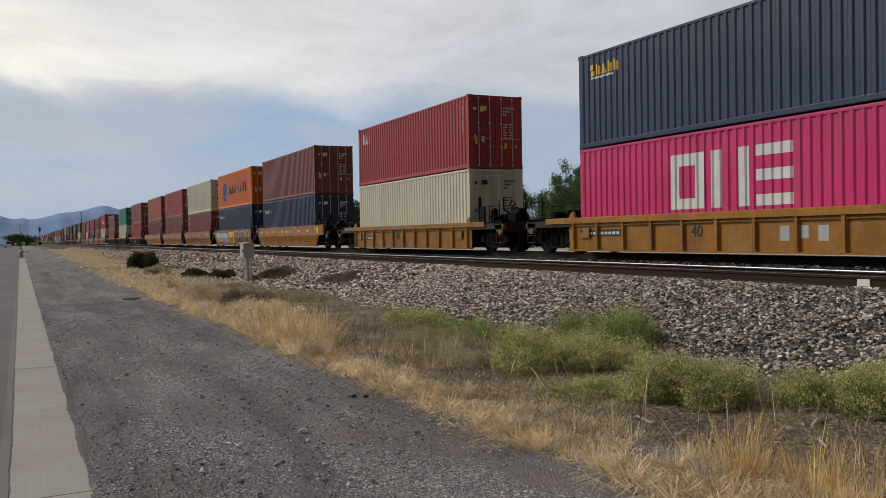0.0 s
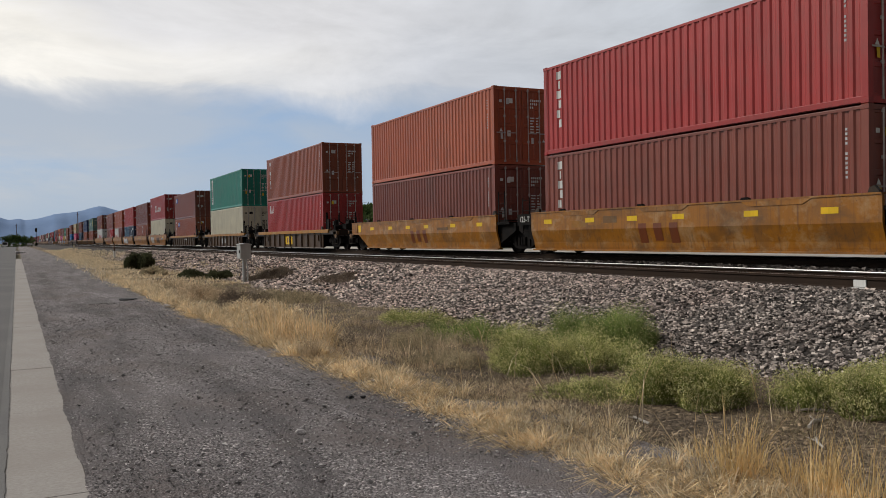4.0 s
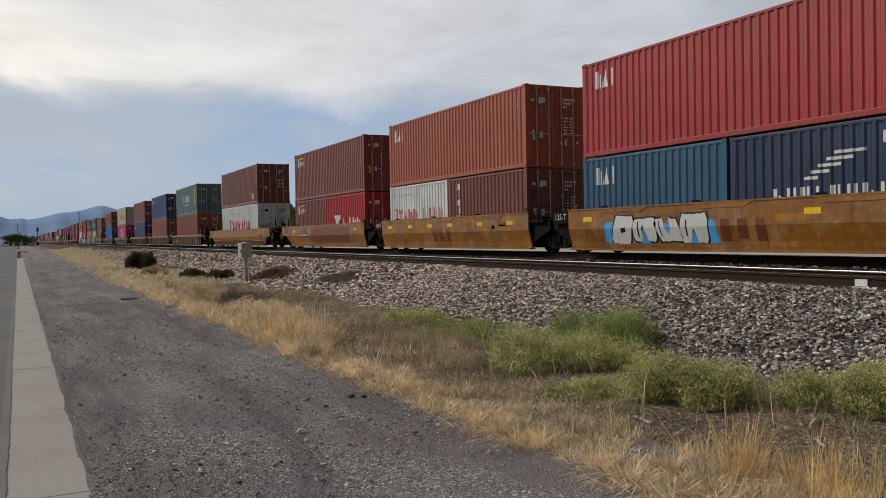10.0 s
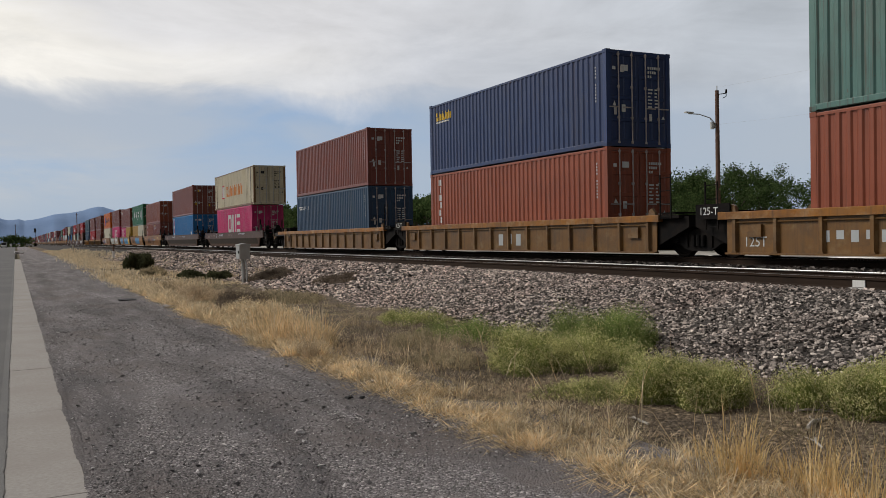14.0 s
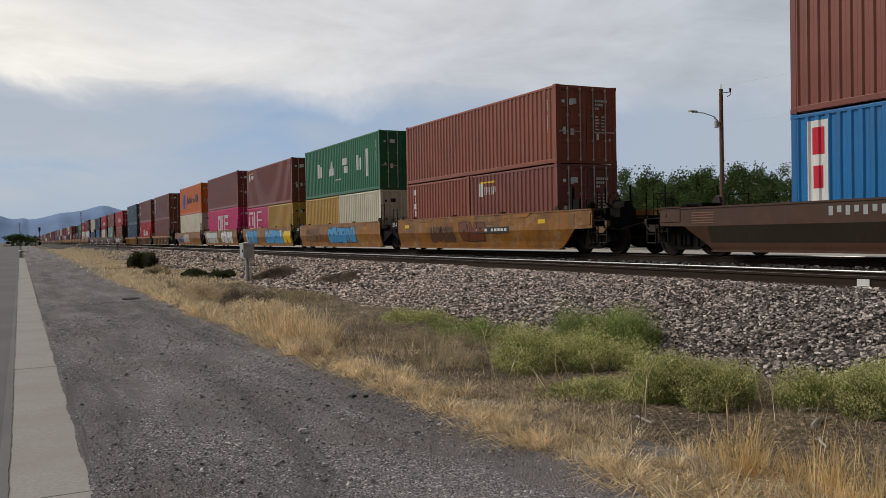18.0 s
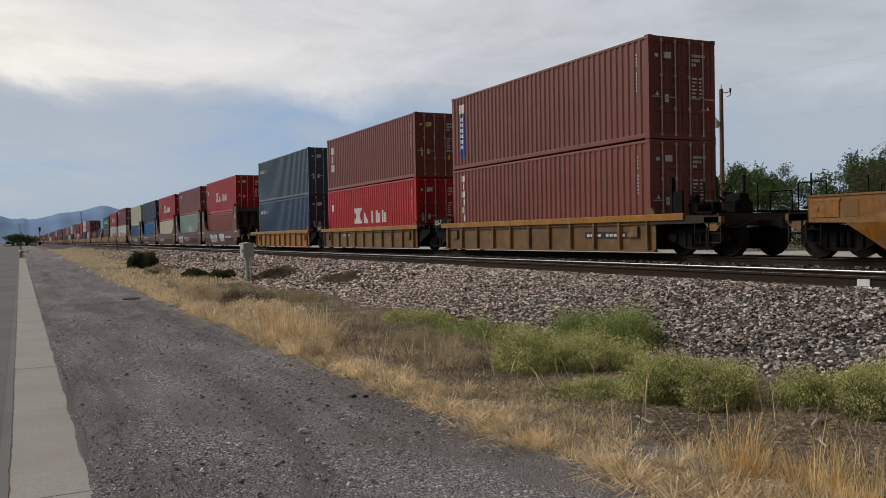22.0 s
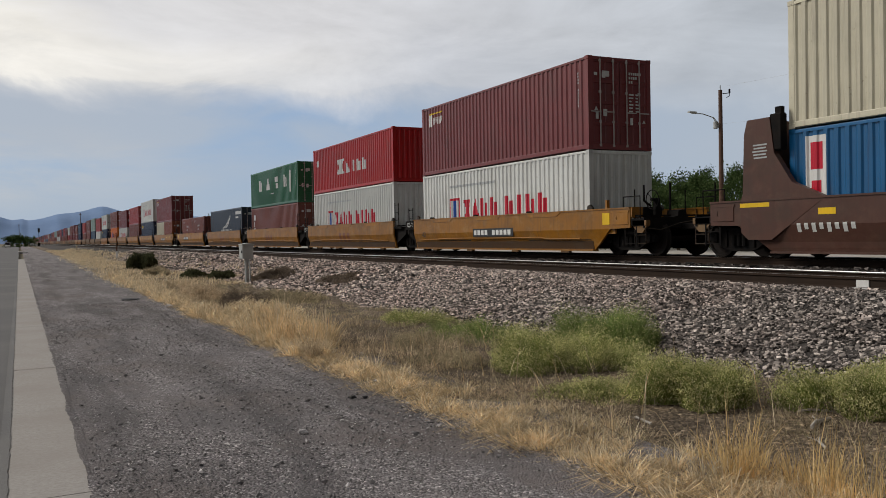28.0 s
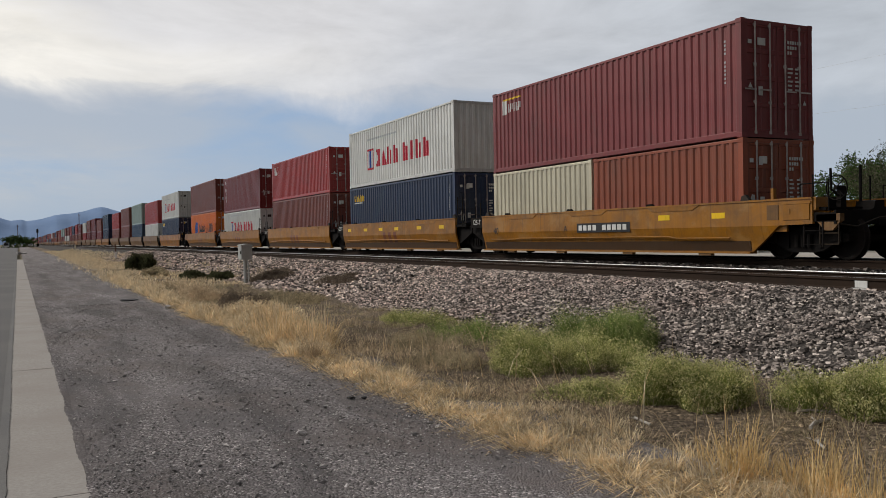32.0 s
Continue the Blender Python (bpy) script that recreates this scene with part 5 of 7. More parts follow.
                part("guard_plate", cached("guard", lambda: Shape().box(-0.03, 0.03, -0.20, 0.20, 0, 0.62).box(-0.05, 0.05, 0.16, 0.24, 0, 1.0).mesh("guard_plate")), colour if clean else "dark_steel", car, at=(-1.36, yy + 0.95, 1.1 - 0.45 * clean))
                part("brake_stand", cached("stand", lambda: Shape().box(-0.09, 0.09, -0.06, 0.06, 0, 0.55, 0.01).mesh("brake_stand")), "dark_steel", car, at=(-0.40, yy + 0.1, 1.1))
        # guide posts for the container corners
        for sx in (-1, 1):
            ob = part("corner_guide", cached("guide", lambda: Shape().prism_x([(-0.16, 0), (0.14, 0), (0.09, 0.15), (-0.02, 0.19), (-0.13, 0.08)], -0.045, 0.045).mesh("corner_guide")), "car_grime_shade" if style != "rib" else colour, car,
                      at=(sx * 1.36, -sy * (hw + 0.12), 1.36 if style != "rib" else 1.14))
            ob.scale.y = sy
    if style == "bulk":
        for sy in (1, -1):
            out = [(-(hw - 1.3), 1.38), (-(hw - 0.4), 1.75), (-(hw + 0.10), 2.45), (-(hw + 0.22), 3.28), (-(hw + 0.90), 3.28), (-(hw + 1.0), 2.95), (-(hw + 1.06), 1.55), (-(hw + 1.12), 1.40), (-(hw + 1.12), 0.62), (-(hw + 0.9), 0.45), (-(hw + 0.2), 0.45)]
            me = cached(("bulk", hw), lambda: Shape().prism_x(out, -1.481, -1.33).mesh("end_gusset"))
            for sx in (1, -1):
                ob = part("end_gusset", me, colour, car)
                ob.scale = (sx, sy, 1)
            for sx in (1, -1):
                ob = part("corner_stop", cached("stop", lambda: Shape().box(-0.10, 0.10, -0.16, 0.14, 0, 0.85, 0.03).box(-0.06, 0.06, -0.05, 0.12, 0.8, 1.0).mesh("corner_stop")), "dark_steel", car, at=(-sx * 1.36, -sy * (hw + 0.06), 2.5))
                ob.scale.y = sy
            part("reflector", cached("reflector", lambda: Shape().box(-1.486, -1.476, -0.45, 0.45, -0.05, 0.05).mesh("reflector")), "mark_yellow", car, at=(0, -sy * (hw + 0.7), 1.27))
            part("stencil", cached("bulkstencil", lambda: mesh_np("stencil", [(-1.485, y, z) for i in range(5) for y in (-0.25 + 0.03 * (i % 2), 0.15 + 0.02 * (i % 3)) for z in (0.075 * i, 0.075 * i + 0.035)], [(4 * i, 4 * i + 1, 4 * i + 3, 4 * i + 2) for i in range(5)])), "mark_silver", car, at=(0, -sy * (hw + 0.55), 2.35))["kind"] = "stuff"
            beam = cached(("beam", hw), lambda: Shape().box(-1.33, 1.33, -(hw + 0.85), -(hw + 0.30), 2.86, 3.22, 0.02).box(-1.33, 1.33, -(hw + 0.34), -(hw + 0.25), 1.1, 2.9).mesh("cross_beam"))
            ob = part("cross_beam", beam, colour, car)
            ob.scale.y = sy
            for x in (-0.9, -0.3, 0.3, 0.9):
                part("brace", cached("brace", lambda: Shape().box(-0.035, 0.035, -0.05, 0.05, 0, 1.75).mesh("brace")), "dark_steel", car, at=(x, -sy * (hw + 0.42), 1.1))
    # trucks: the near one always, the far one where the next car is only coupled
    truck(car, -a, detail)
    if far == "C":
        truck(car, a, detail)
    for kind, *args in extras:
        if kind == "tag":
            graffiti(car, *args)
        elif kind == "bars":
            tone, spec = args
            ob = part("livery_paint", bars(spec, "livery_paint"), tone, car)
            ob["kind"] = "stuff"
        elif kind == "text":
            text, size, tone, y, z, x = args
            part("lettering", cached((text, size), lambda: lettered(text, size, "lettering")), tone, car, at=(x, y, z))
    return car


# ---- the train: unit by unit from the front; places are metres along the train at 0 s ----
FLOOR = RAIL_Z + 0.365
HI, LO = 2.896, 2.591
L40, L20, L45 = 12.192, 6.058, 13.716
LEAD = 0.18


def block_word(tone, u0, u1, z0, z1, n, x=None):
    """A word on a car's side as plain blocks; u from the far end of a 40-foot load."""
    out, w = [], (u1 - u0) / n
    for i in range(n):
        y = 6.096 - u0 - i * w
        out.append((y - w * 0.62, y - w * 0.10, z0 + 0.06 * (i % 2), z1, x))
    return ("bars", tone, out)


def plate_word(u0, u1, z0, z1, x=None, n=10):
    """A dark panel with a row of pale blocks on it."""
    back = -1.482 if x is None else x
    p = [(6.096 - u1, 6.096 - u0, z0, z1, back)]
    w = (u1 - u0 - 0.2) / n
    front = [(6.096 - u0 - 0.1 - (i + 0.72) * w, 6.096 - u0 - 0.1 - i * w, z0 + 0.06, z1 - 0.06, back - 0.005) for i in range(n) if i != 4]
    return [("bars", "mark_black", p), ("bars", "mark_white", front)]


def stripes(tone, u0, u1, n=5, z=0.86):
    """Thin painted lines one above the other."""
    return ("bars", tone, [(6.096 - u1, 6.096 - u0, z + 0.065 * i, z + 0.065 * i + 0.022, None) for i in range(n)])


def flecks(*us):
    """Yellow reflector patches along the side."""
    return [("bars", "mark_yellow", [(6.096 - u - 0.45, 6.096 - u, 1.0, 1.14, None) for u in us])]


OX = "mark_oxide"
STENCIL = [block_word(OX, 5.03, 6.93, 0.38, 0.92, 3)] + flecks(0.3, 2.6, 4.6, 6.5, 9.0, 11.2)
RIBX = -1.381
STENCIL_RIB = [block_word("mark_silver", 8.0, 9.6, 0.40, 0.75, 3, RIBX)]

# each unit: place of the load's far end, car, its loads (lower first, then upper)
# car: style, colour, words, sill, extras; load: size, height, colour, livery, words
def car(style, colour, words, extras=(), sill="sill_yellow", wide=False):
    return dict(style=style, colour=colour, words=words, extras=tuple(extras), sill=sill, wide=wide)


YELLOW = ("smooth", "car_amber", "amber-yellow weathered")
UNITS = []


def unit(*spec):
    UNITS.append(spec)


unit(22.28, "C", car("rib", "car_yellow", "yellow", plate_word(0.2, 2.3, 0.55, 0.75, RIBX) + [("text", "40", 0.42, "mark_black", 0.95, 0.52, RIBX - 0.006)] + STENCIL_RIB),
     [(L40, HI, "pink", "ring", "pink")], (L40, HI, "navy", "gold", "dark navy"))
unit(41.90, "C", car("rib", "car_yellow", "yellow", plate_word(0.6, 2.6, 0.5, 0.7, RIBX) + [("text", "40", 0.42, "mark_black", 0.95, 0.52, RIBX - 0.006)]),
     [(L40, HI, "cream", "", "cream")], (L40, HI, "red", "three", "faded red"))
unit(61.60, "C", car(*YELLOW, flecks(0.3, 1.6, 3.4, 5.6, 9.4, 11.2) + [block_word("mark_silver", 6.6, 8.2, 0.95, 1.15, 8)]),
     [(L40, HI, "navy", "pennant", "navy blue")], (L40, HI, "brown", "", "brown"))
unit(77.20, "A", car(*YELLOW, [("tag", 5.9, 4.6, 0.3, 1.3, "mark_black", "mark_silver", 3, 5), ("bars", "mark_yellow", [(-0.95, 1.0, 0.25, 1.3, None)]),
                               ("tag", -1.0, 4.9, 0.3, 1.3, "mark_silver", "car_tan", 8, 6), block_word(OX, 5.4, 6.8, 0.45, 1.1, 3, -1.486)]),
     [(L40, HI, "navy", "pennant", "navy blue")], (L40, HI, "orange", "wave", "bright orange"))
unit(92.80, "A", car(*YELLOW, [block_word(OX, 4.9, 6.6, 0.45, 1.0, 3), ("tag", 5.4, 3.4, 0.35, 1.1, "mark_black", "car_amber", 12, 6), ("tag", -0.8, 3.5, 0.35, 1.1, OX, "car_amber", 15, 6)] + flecks(0.3, 4.2, 7.3, 11)),
     [(L40, HI, "brown", "upright", "brown")], (L40, HI, "cream", "tape", "cream"))
unit(108.35, "A", car(*YELLOW, STENCIL), [(L40, HI, "brown", "upright", "brown")], (L40, HI, "red", "upright", "red-brown"))
unit(123.90, "A", car(*YELLOW, STENCIL), [(L40, HI, "brown", "", "brown")], (L40, HI, "salmon", "", "orange-red"))
unit(143.80, "C", car("rib", "car_brown", "dark brown", [("bars", "mark_yellow", [(-0.4, 1.2, 0.3, 0.8, RIBX)]), block_word(OX, 5.3, 6.3, 0.4, 0.72, 3, RIBX - 0.005)]),
     [(L40, HI, "red", "three", "faded red")], (L40, HI, "rust", "upright", "rust-brown"))
unit(163.54, "C", car("rib", "car_brown", "dark brown", [block_word("mark_silver", 5.2, 6.9, 0.35, 0.75, 3, RIBX)]),
     [(L40, HI, "cream", "", "cream")], (L40, HI, "jade", "banner", "jade green"))
unit(183.27, "C", car("rib", "car_brown", "dark brown", [("tag", -0.6, 1.4, 0.45, 0.8, "mark_white", "mark_white", 4, 4, -0.09)]),
     [(L40, LO, "rust", "panel_column", "orange-brown")], (L40, LO, "brown", "panel_word", "brown"))
unit(202.55, "C", car(*YELLOW, [("tag", 4.1, 2.4, 0.35, 1.2, "mark_black", "mark_silver", 21, 3), ("tag", -0.6, 2.4, 0.4, 1.1, OX, "car_brown", 22, 5)] + plate_word(10.4, 12.0, 0.78, 0.98) + flecks(0.3, 4.5, 7.6, 11.5)),
     [(L40, HI, "cream", "", "cream")], (L40, HI, "red", "serif", "red"))
unit(217.95, "A", car(*YELLOW, STENCIL), [(L20, LO, "rust", "upright", "rust-brown"), (L20, LO, "rust", "upright", "rust-brown")], (L40, HI, "brown", "", "brown"))
unit(233.45, "A", car(*YELLOW, [("tag", 4.4, 3.9, 0.3, 1.15, "mark_black", "mark_white", 31, 4), ("tag", 4.7, 4.5, 0.25, 0.95, "mark_sky", "mark_sky", 174, 4, -0.006), block_word(OX, 6.0, 7.7, 0.4, 0.95, 3)] + flecks(0.3, 8.6, 11)),
     [(L20, LO, "harbour", "three", "dull blue"), (L20, LO, "navy", "pennant_short", "navy blue")], (L40, HI, "red", "three", "red"))
unit(249.00, "A", car(*YELLOW, STENCIL), [(L20, LO, "white", "square_short", "white"), (L20, LO, "brown", "upright", "brown")], (L40, HI, "salmon", "three", "orange-red"))
unit(264.55, "A", car(*YELLOW, [("tag", 2.2, 6.6, 0.35, 1.25, "car_tan", OX, 41, 7)] + plate_word(1.6, 3.4, 0.72, 0.92) + flecks(0.3, 9.5, 11.2)),
     [(L20, LO, "brown", "sail", "brown"), (L20, LO, "scarlet", "serif", "bright red")], (L40, HI, "brown", "sail", "brown"))
unit(286.37, "C", car("smooth", "car_yellow", "long yellow", [block_word(OX, 4.6, 6.4, 0.4, 0.7, 3), ("text", "53", 0.42, "mark_black", -6.9, 0.72, -1.484), ("bars", "mark_black", [(-8.4, -7.6, 0.75, 0.98, -1.482)])], wide=True),
     [(L40, HI, "white", "square", "white")], (L40, HI, "brown", "tape", "red-brown"))
unit(310.22, "C", car("rib", "car_tan", "long tan-brown", [("text", "125T", 0.34, "mark_white", 7.9, 0.3, RIBX - 0.006), block_word("mark_silver", 0.4, 2.2, 0.4, 0.65, 5, RIBX)], sill="car_amber", wide=True),
     [(L40, HI, "rust", "", "orange-brown")], (L40, HI, "sage", "script", "weathered grey-green"))
unit(329.72, "A", car("rib", "car_tan", "long tan-brown", [block_word("mark_silver", 5.9, 7.7, 0.3, 0.7, 3, RIBX)], sill="car_amber", wide=True),
     [(L40, HI, "rust", "upright", "orange-brown")], (L40, HI, "marine", "gold", "navy blue"))
unit(349.15, "A", car("rib", "car_tan", "long tan-brown", [], sill="car_amber", wide=True), [(L40, HI, "slate", "pennant", "grey-blue")], (L40, HI, "brown", "", "brown"))
unit(372.95, "C", car("smooth", "car_umber", "long dark umber", [stripes("mark_faded", -3.0, -2.2), block_word("mark_faded", -1.7, -1.35, 0.97, 1.12, 3), block_word("mark_faded", -0.85, -0.5, 0.97, 1.12, 3), block_word("mark_faded", -0.3, 0.0, 0.95, 1.12, 3), ("text", "40", 0.20, "mark_silver", 5.45, 1.02, -1.486), block_word("mark_silver", 0.65, 0.98, 0.86, 0.98, 3),
                                                               block_word("mark_silver", 1.8, 3.3, 0.95, 1.13, 8), block_word("mark_faded", 5.2, 6.6, 0.98, 1.10, 7), block_word("mark_silver", 9.0, 11.0, 1.05, 1.17, 10)], wide=True),
     [(L40, HI, "pink", "ring", "pink")], (L45, HI, "chalk", "square_old", "rust-stained cream"))
unit(396.72, "C", car("smooth", "car_umber", "long dark umber", [stripes("mark_faded", -3.0, -2.2), block_word("mark_silver", 1.2, 2.9, 0.95, 1.15, 8), block_word("mark_faded", 4.0, 4.6, 1.0, 1.08, 3), stripes("mark_faded", 5.6, 6.5, 2, 1.04), block_word("mark_silver", 7.0, 9.0, 1.0, 1.12, 11)], wide=True),
     [(L40, HI, "blue", "panel", "bright blue")], (L40, HI, "brown", "", "red-brown"))
unit(418.47, "C", car(*YELLOW, [("tag", 3.2, 2.2, 0.35, 1.1, OX, "car_brown", 51, 4), ("tag", 0.4, 2.0, 0.4, 1.2, "car_brown", OX, 53, 3)] + plate_word(6.9, 9.5, 0.72, 0.94) + flecks(0.3, 11.4)),
     [(L20, LO, "rust", "upright", "orange-brown"), (L20, LO, "brown", "sail", "brown")], (L40, LO, "rust", "", "rust-brown"))
unit(433.90, "A", car(*YELLOW, [block_word(OX, 3.4, 4.8, 0.4, 0.9, 3), ("tag", 1.2, 4.4, 0.3, 1.25, "mark_black", "mark_sky", 61, 6), ("tag", 5.4, 2.6, 0.4, 1.2, OX, "car_tan", 62, 4)]),
     [(L20, LO, "mustard", "", "dull yellow"), (L20, LO, "cream", "", "cream")], (L40, HI, "green", "spaced", "dark green"))
unit(449.05, "A", car(*YELLOW, [("tag", 5.7, 2.9, 0.22, 1.05, "mark_silver", "mark_silver", 171, 3, -0.006), ("tag", 5.3, 3.0, 0.25, 1.3, "mark_blue", "mark_sky", 71, 3), ("tag", -0.1, 6.2, 0.20, 1.15, "mark_yellow", "mark_yellow", 172, 4, -0.006), ("tag", 0.0, 4.6, 0.2, 1.33, "mark_black", "mark_sky", 72, 4)]),
     [(L20, LO, "pink", "ring_small", "pink"), (L20, LO, "mustard", "", "dull yellow")], (L40, HI, "brown", "sail", "brown"))
unit(464.50, "A", car(*YELLOW, [("tag", 5.7, 4.7, 0.28, 1.34, "mark_mint", "mark_white", 84, 4), block_word(OX, 4.2, 6.0, 0.4, 0.9, 3), ("tag", -0.6, 4.4, 0.25, 1.36, "mark_black", "mark_white", 82, 4)]),
     [(L40, HI, "pink", "ring", "pink")], (L40, HI, "brown", "", "brown"))
unit(480.10, "A", car(*YELLOW, [("tag", 5.7, 1.9, 0.22, 1.0, "mark_blue", "mark_blue", 173, 2, -0.006), ("tag", 2.8, 3.2, 0.35, 1.25, "mark_orange", "mark_silver", 91, 4), ("tag", -2.6, 1.2, 0.4, 0.9, "mark_black", "car_amber", 93, 3)] + plate_word(1.6, 3.0, 0.7, 0.86)),
     [(L40, HI, "cream", "", "cream")], (L40, HI, "orange", "wave", "bright orange"))
unit(500.15, "C", car("rib", "car_tan", "tan", plate_word(9.3, 11.4, 0.48, 0.68, RIBX) + [("text", "40", 0.34, "mark_black", 0.2, 0.45, RIBX - 0.006)]),
     [(L40, HI, "brown", "upright", "brown")], (L40, HI, "brown", "tall_panel", "brown"))
unit(516.00, "A", car("rib", "car_tan", "tan", [("tag", 3.2, 1.0, 0.35, 0.8, "mark_silver", "mark_silver", 95, 3, -0.09)]), [(L40, HI, "scarlet", "serif", "bright red")], (L40, HI, "brown", "stacked", "dark brown"))
unit(531.82, "A", car("rib", "car_yellow", "yellow", [("text", "40", 0.34, "mark_black", 0.2, 0.45, RIBX - 0.006)]), [(L40, HI, "slate", "pennant", "grey-blue")], (L40, HI, "steel", "pennant", "pale grey-blue"))
unit(551.52, "C", car("bulk", "car_oxide", "oxide-brown", [("tag", 3.4, 3.0, 0.35, 1.1, "mark_black", "mark_white", 104, 4), ("tag", -0.6, 1.8, 0.4, 1.2, "mark_black", "mark_white", 102, 3), block_word("mark_white", 9.0, 11.4, 0.72, 0.92, 9)]),
     [(L40, LO, "rust", "", "brown")], (L40, HI, "scarlet", "serif", "red"))
unit(567.02, "A", car("bulk", "car_oxide", "oxide-brown", [("tag", 5.4, 2.6, 0.3, 1.1, "mark_black", "mark_silver", 103, 5), block_word("mark_silver", 4.3, 8.2, 0.5, 0.95, 9), ("tag", -1.0, 3.4, 0.4, 1.3, "mark_black", "car_oxide", 105, 5)]),
     [(L40, HI, "mint", "panel_big", "pale grey-green")], (L40, LO, "brown", "panel_word", "brown"))
unit(582.50, "A", car("bulk", "car_oxide", "oxide-brown", [block_word("mark_silver", 1.5, 5.2, 0.5, 0.85, 7)]),
     [(L40, LO, "cream", "", "cream")], (L40, HI, "scarlet", "serif", "red"))
unit(597.96, "A", car("bulk", "car_oxide", "oxide-brown", [("tag", 3.6, 3.4, 0.35, 1.1, "mark_silver", "car_oxide", 107, 5)]), [(L40, LO, "blue", "", "blue")], (L40, HI, "navy", "", "navy blue"))
unit(613.42, "A", car("bulk", "car_oxide", "oxide-brown", [block_word("mark_white", 0.4, 2.0, 0.62, 0.82, 8), block_word("mark_white", 5.0, 6.3, 0.45, 0.95, 3), block_word("mark_white", 7.0, 9.2, 0.45, 0.95, 4)] + flecks(1.0, 6.6, 9.6)),
     [(L40, LO, "royal", "panel", "deep blue")], (L40, HI, "cream", "tape", "cream"))
unit(633.31, "C", car("smooth", "car_yellow", "yellow", plate_word(5.0, 8.0, 0.62, 0.92) + [("text", "40", 0.34, "mark_black", 5.7, 0.62, -1.484), ("bars", "mark_black", [(-6.4, -2.8, 0.46, 0.49, None), (1.4, 4.2, 0.46, 0.49, None)])]),
     [(L40, HI, "white", "square", "white", False)], (L40, HI, "maroon", "sail", "dark maroon"))
unit(648.80, "A", car("smooth", "car_yellow", "yellow", STENCIL[:1]), [(L40, HI, "white", "square", "white", False)], (L40, LO, "scarlet", "serif", "red", False))
unit(664.29, "A", car("smooth", "car_yellow", "yellow", STENCIL[:1]), [(L40, LO, "brown", "stacked", "brown")], (L40, LO, "green", "spaced", "dark green"))
unit(679.76, "A", car("smooth", "car_yellow", "yellow", STENCIL[:1] + [("text", "40", 0.34, "mark_black", 5.6, 0.85, -1.484)]), [(L40, HI, "charcoal", "pennant_big", "dark charcoal")], None)
unit(695.20, "A", car("smooth", "car_yellow", "yellow", plate_word(2.2, 5.0, 0.75, 1.05) + [("text", "40", 0.34, "mark_black", 5.6, 0.8, -1.484)]),
     [(L20, LO, "brown", "blocks", "brown", False), (L20, LO, "brown", "blocks", "brown", False)], None)
unit(714.47, "C", car("smooth", "car_yellow", "yellow", plate_word(5.6, 8.2, 0.72, 1.0) + [("text", "40", 0.34, "mark_black", 5.7, 0.72, -1.484), ("text", "A", 0.24, "mark_black", 1.2, 0.78, -1.484)] + flecks(9.4, 11.4)),
     [(L20, LO, "cream", "", "cream"), (L20, LO, "rust", "", "brown")], (L40, HI, "maroon", "sail", "dark maroon"))
unit(729.85, "A", car("smooth", "car_yellow", "yellow", STENCIL), [(L40, HI, "navy", "gold", "navy blue")], (L40, HI, "white", "square", "off-white", False))
unit(745.36, "A", car("smooth", "car_yellow", "yellow", STENCIL[:1]), [(L40, HI, "brown", "", "brown")], (L40, LO, "red", "three", "red"))
unit(761.00, "A", car("smooth", "car_yellow", "yellow", STENCIL[:1]), [(L40, LO, "white", "square", "white")], (L40, HI, "maroon", "upright", "dark maroon"))
unit(776.60, "A", car("smooth", "car_yellow", "yellow", STENCIL[:1]), [(L40, HI, "orange", "wave", "orange")], (L40, HI, "brown", "", "brown"))
unit(796.30, "C", car("smooth", "car_amber", "amber-yellow", STENCIL[:1]), [(L40, HI, "navy", "gold", "navy blue")], (L40, HI, "white", "square", "off-white"))
unit(811.80, "A", car("smooth", "car_tan", "tan", STENCIL[:1]), [(L40, LO, "white", "", "white")], (L40, HI, "red", "", "red"))
unit(827.30, "A", car("smooth", "car_tan", "tan", ()), [(L40, HI, "slate", "", "grey")], (L40, HI, "mint", "", "pale grey-green"))
unit(842.80, "A", car("smooth", "car_tan", "tan", ()), [(L40, HI, "brown", "", "brown")], (L40, HI, "brown", "", "brown"))
unit(858.30, "A", car("smooth", "car_tan", "tan", ()), [(L40, LO, "brown", "", "brown")], (L40, HI, "red", "", "red"))
unit(878.00, "C", car("smooth", "car_amber", "amber-yellow", ()), [(L40, HI, "navy", "", "navy blue")], (L40, HI, "slate", "", "grey-blue"))


def far_units(start, stop):
    """The rest of the train, too far off to tell more than its colours."""
    rnd = random.Random(5)
    tones = ["brown"] * 9 + ["rust"] * 4 + ["red"] * 3 + ["maroon"] * 6 + ["salmon", "navy", "navy", "slate", "slate", "white", "mint"]
    out, at, i = [], start, 0
    while at < stop:
        end = "C" if i % 5 == 4 else "A"
        at += 19.7 if end == "C" else 15.5
        low, up = rnd.choice(tones), rnd.choice(tones)
        tone = rnd.choice(["car_tan", "car_tan", "car_amber", "car_oxide"])
        words = {"car_tan": "tan", "car_amber": "amber-yellow", "car_yellow": "yellow", "car_oxide": "oxide-brown"}[tone]
        out.append((at, end, car("smooth", tone, words), [(L40, rnd.choice([HI, HI, LO]), low, "", low)], (L40, rnd.choice([HI, HI, LO]), up, "", up)))
        i += 1
    return out


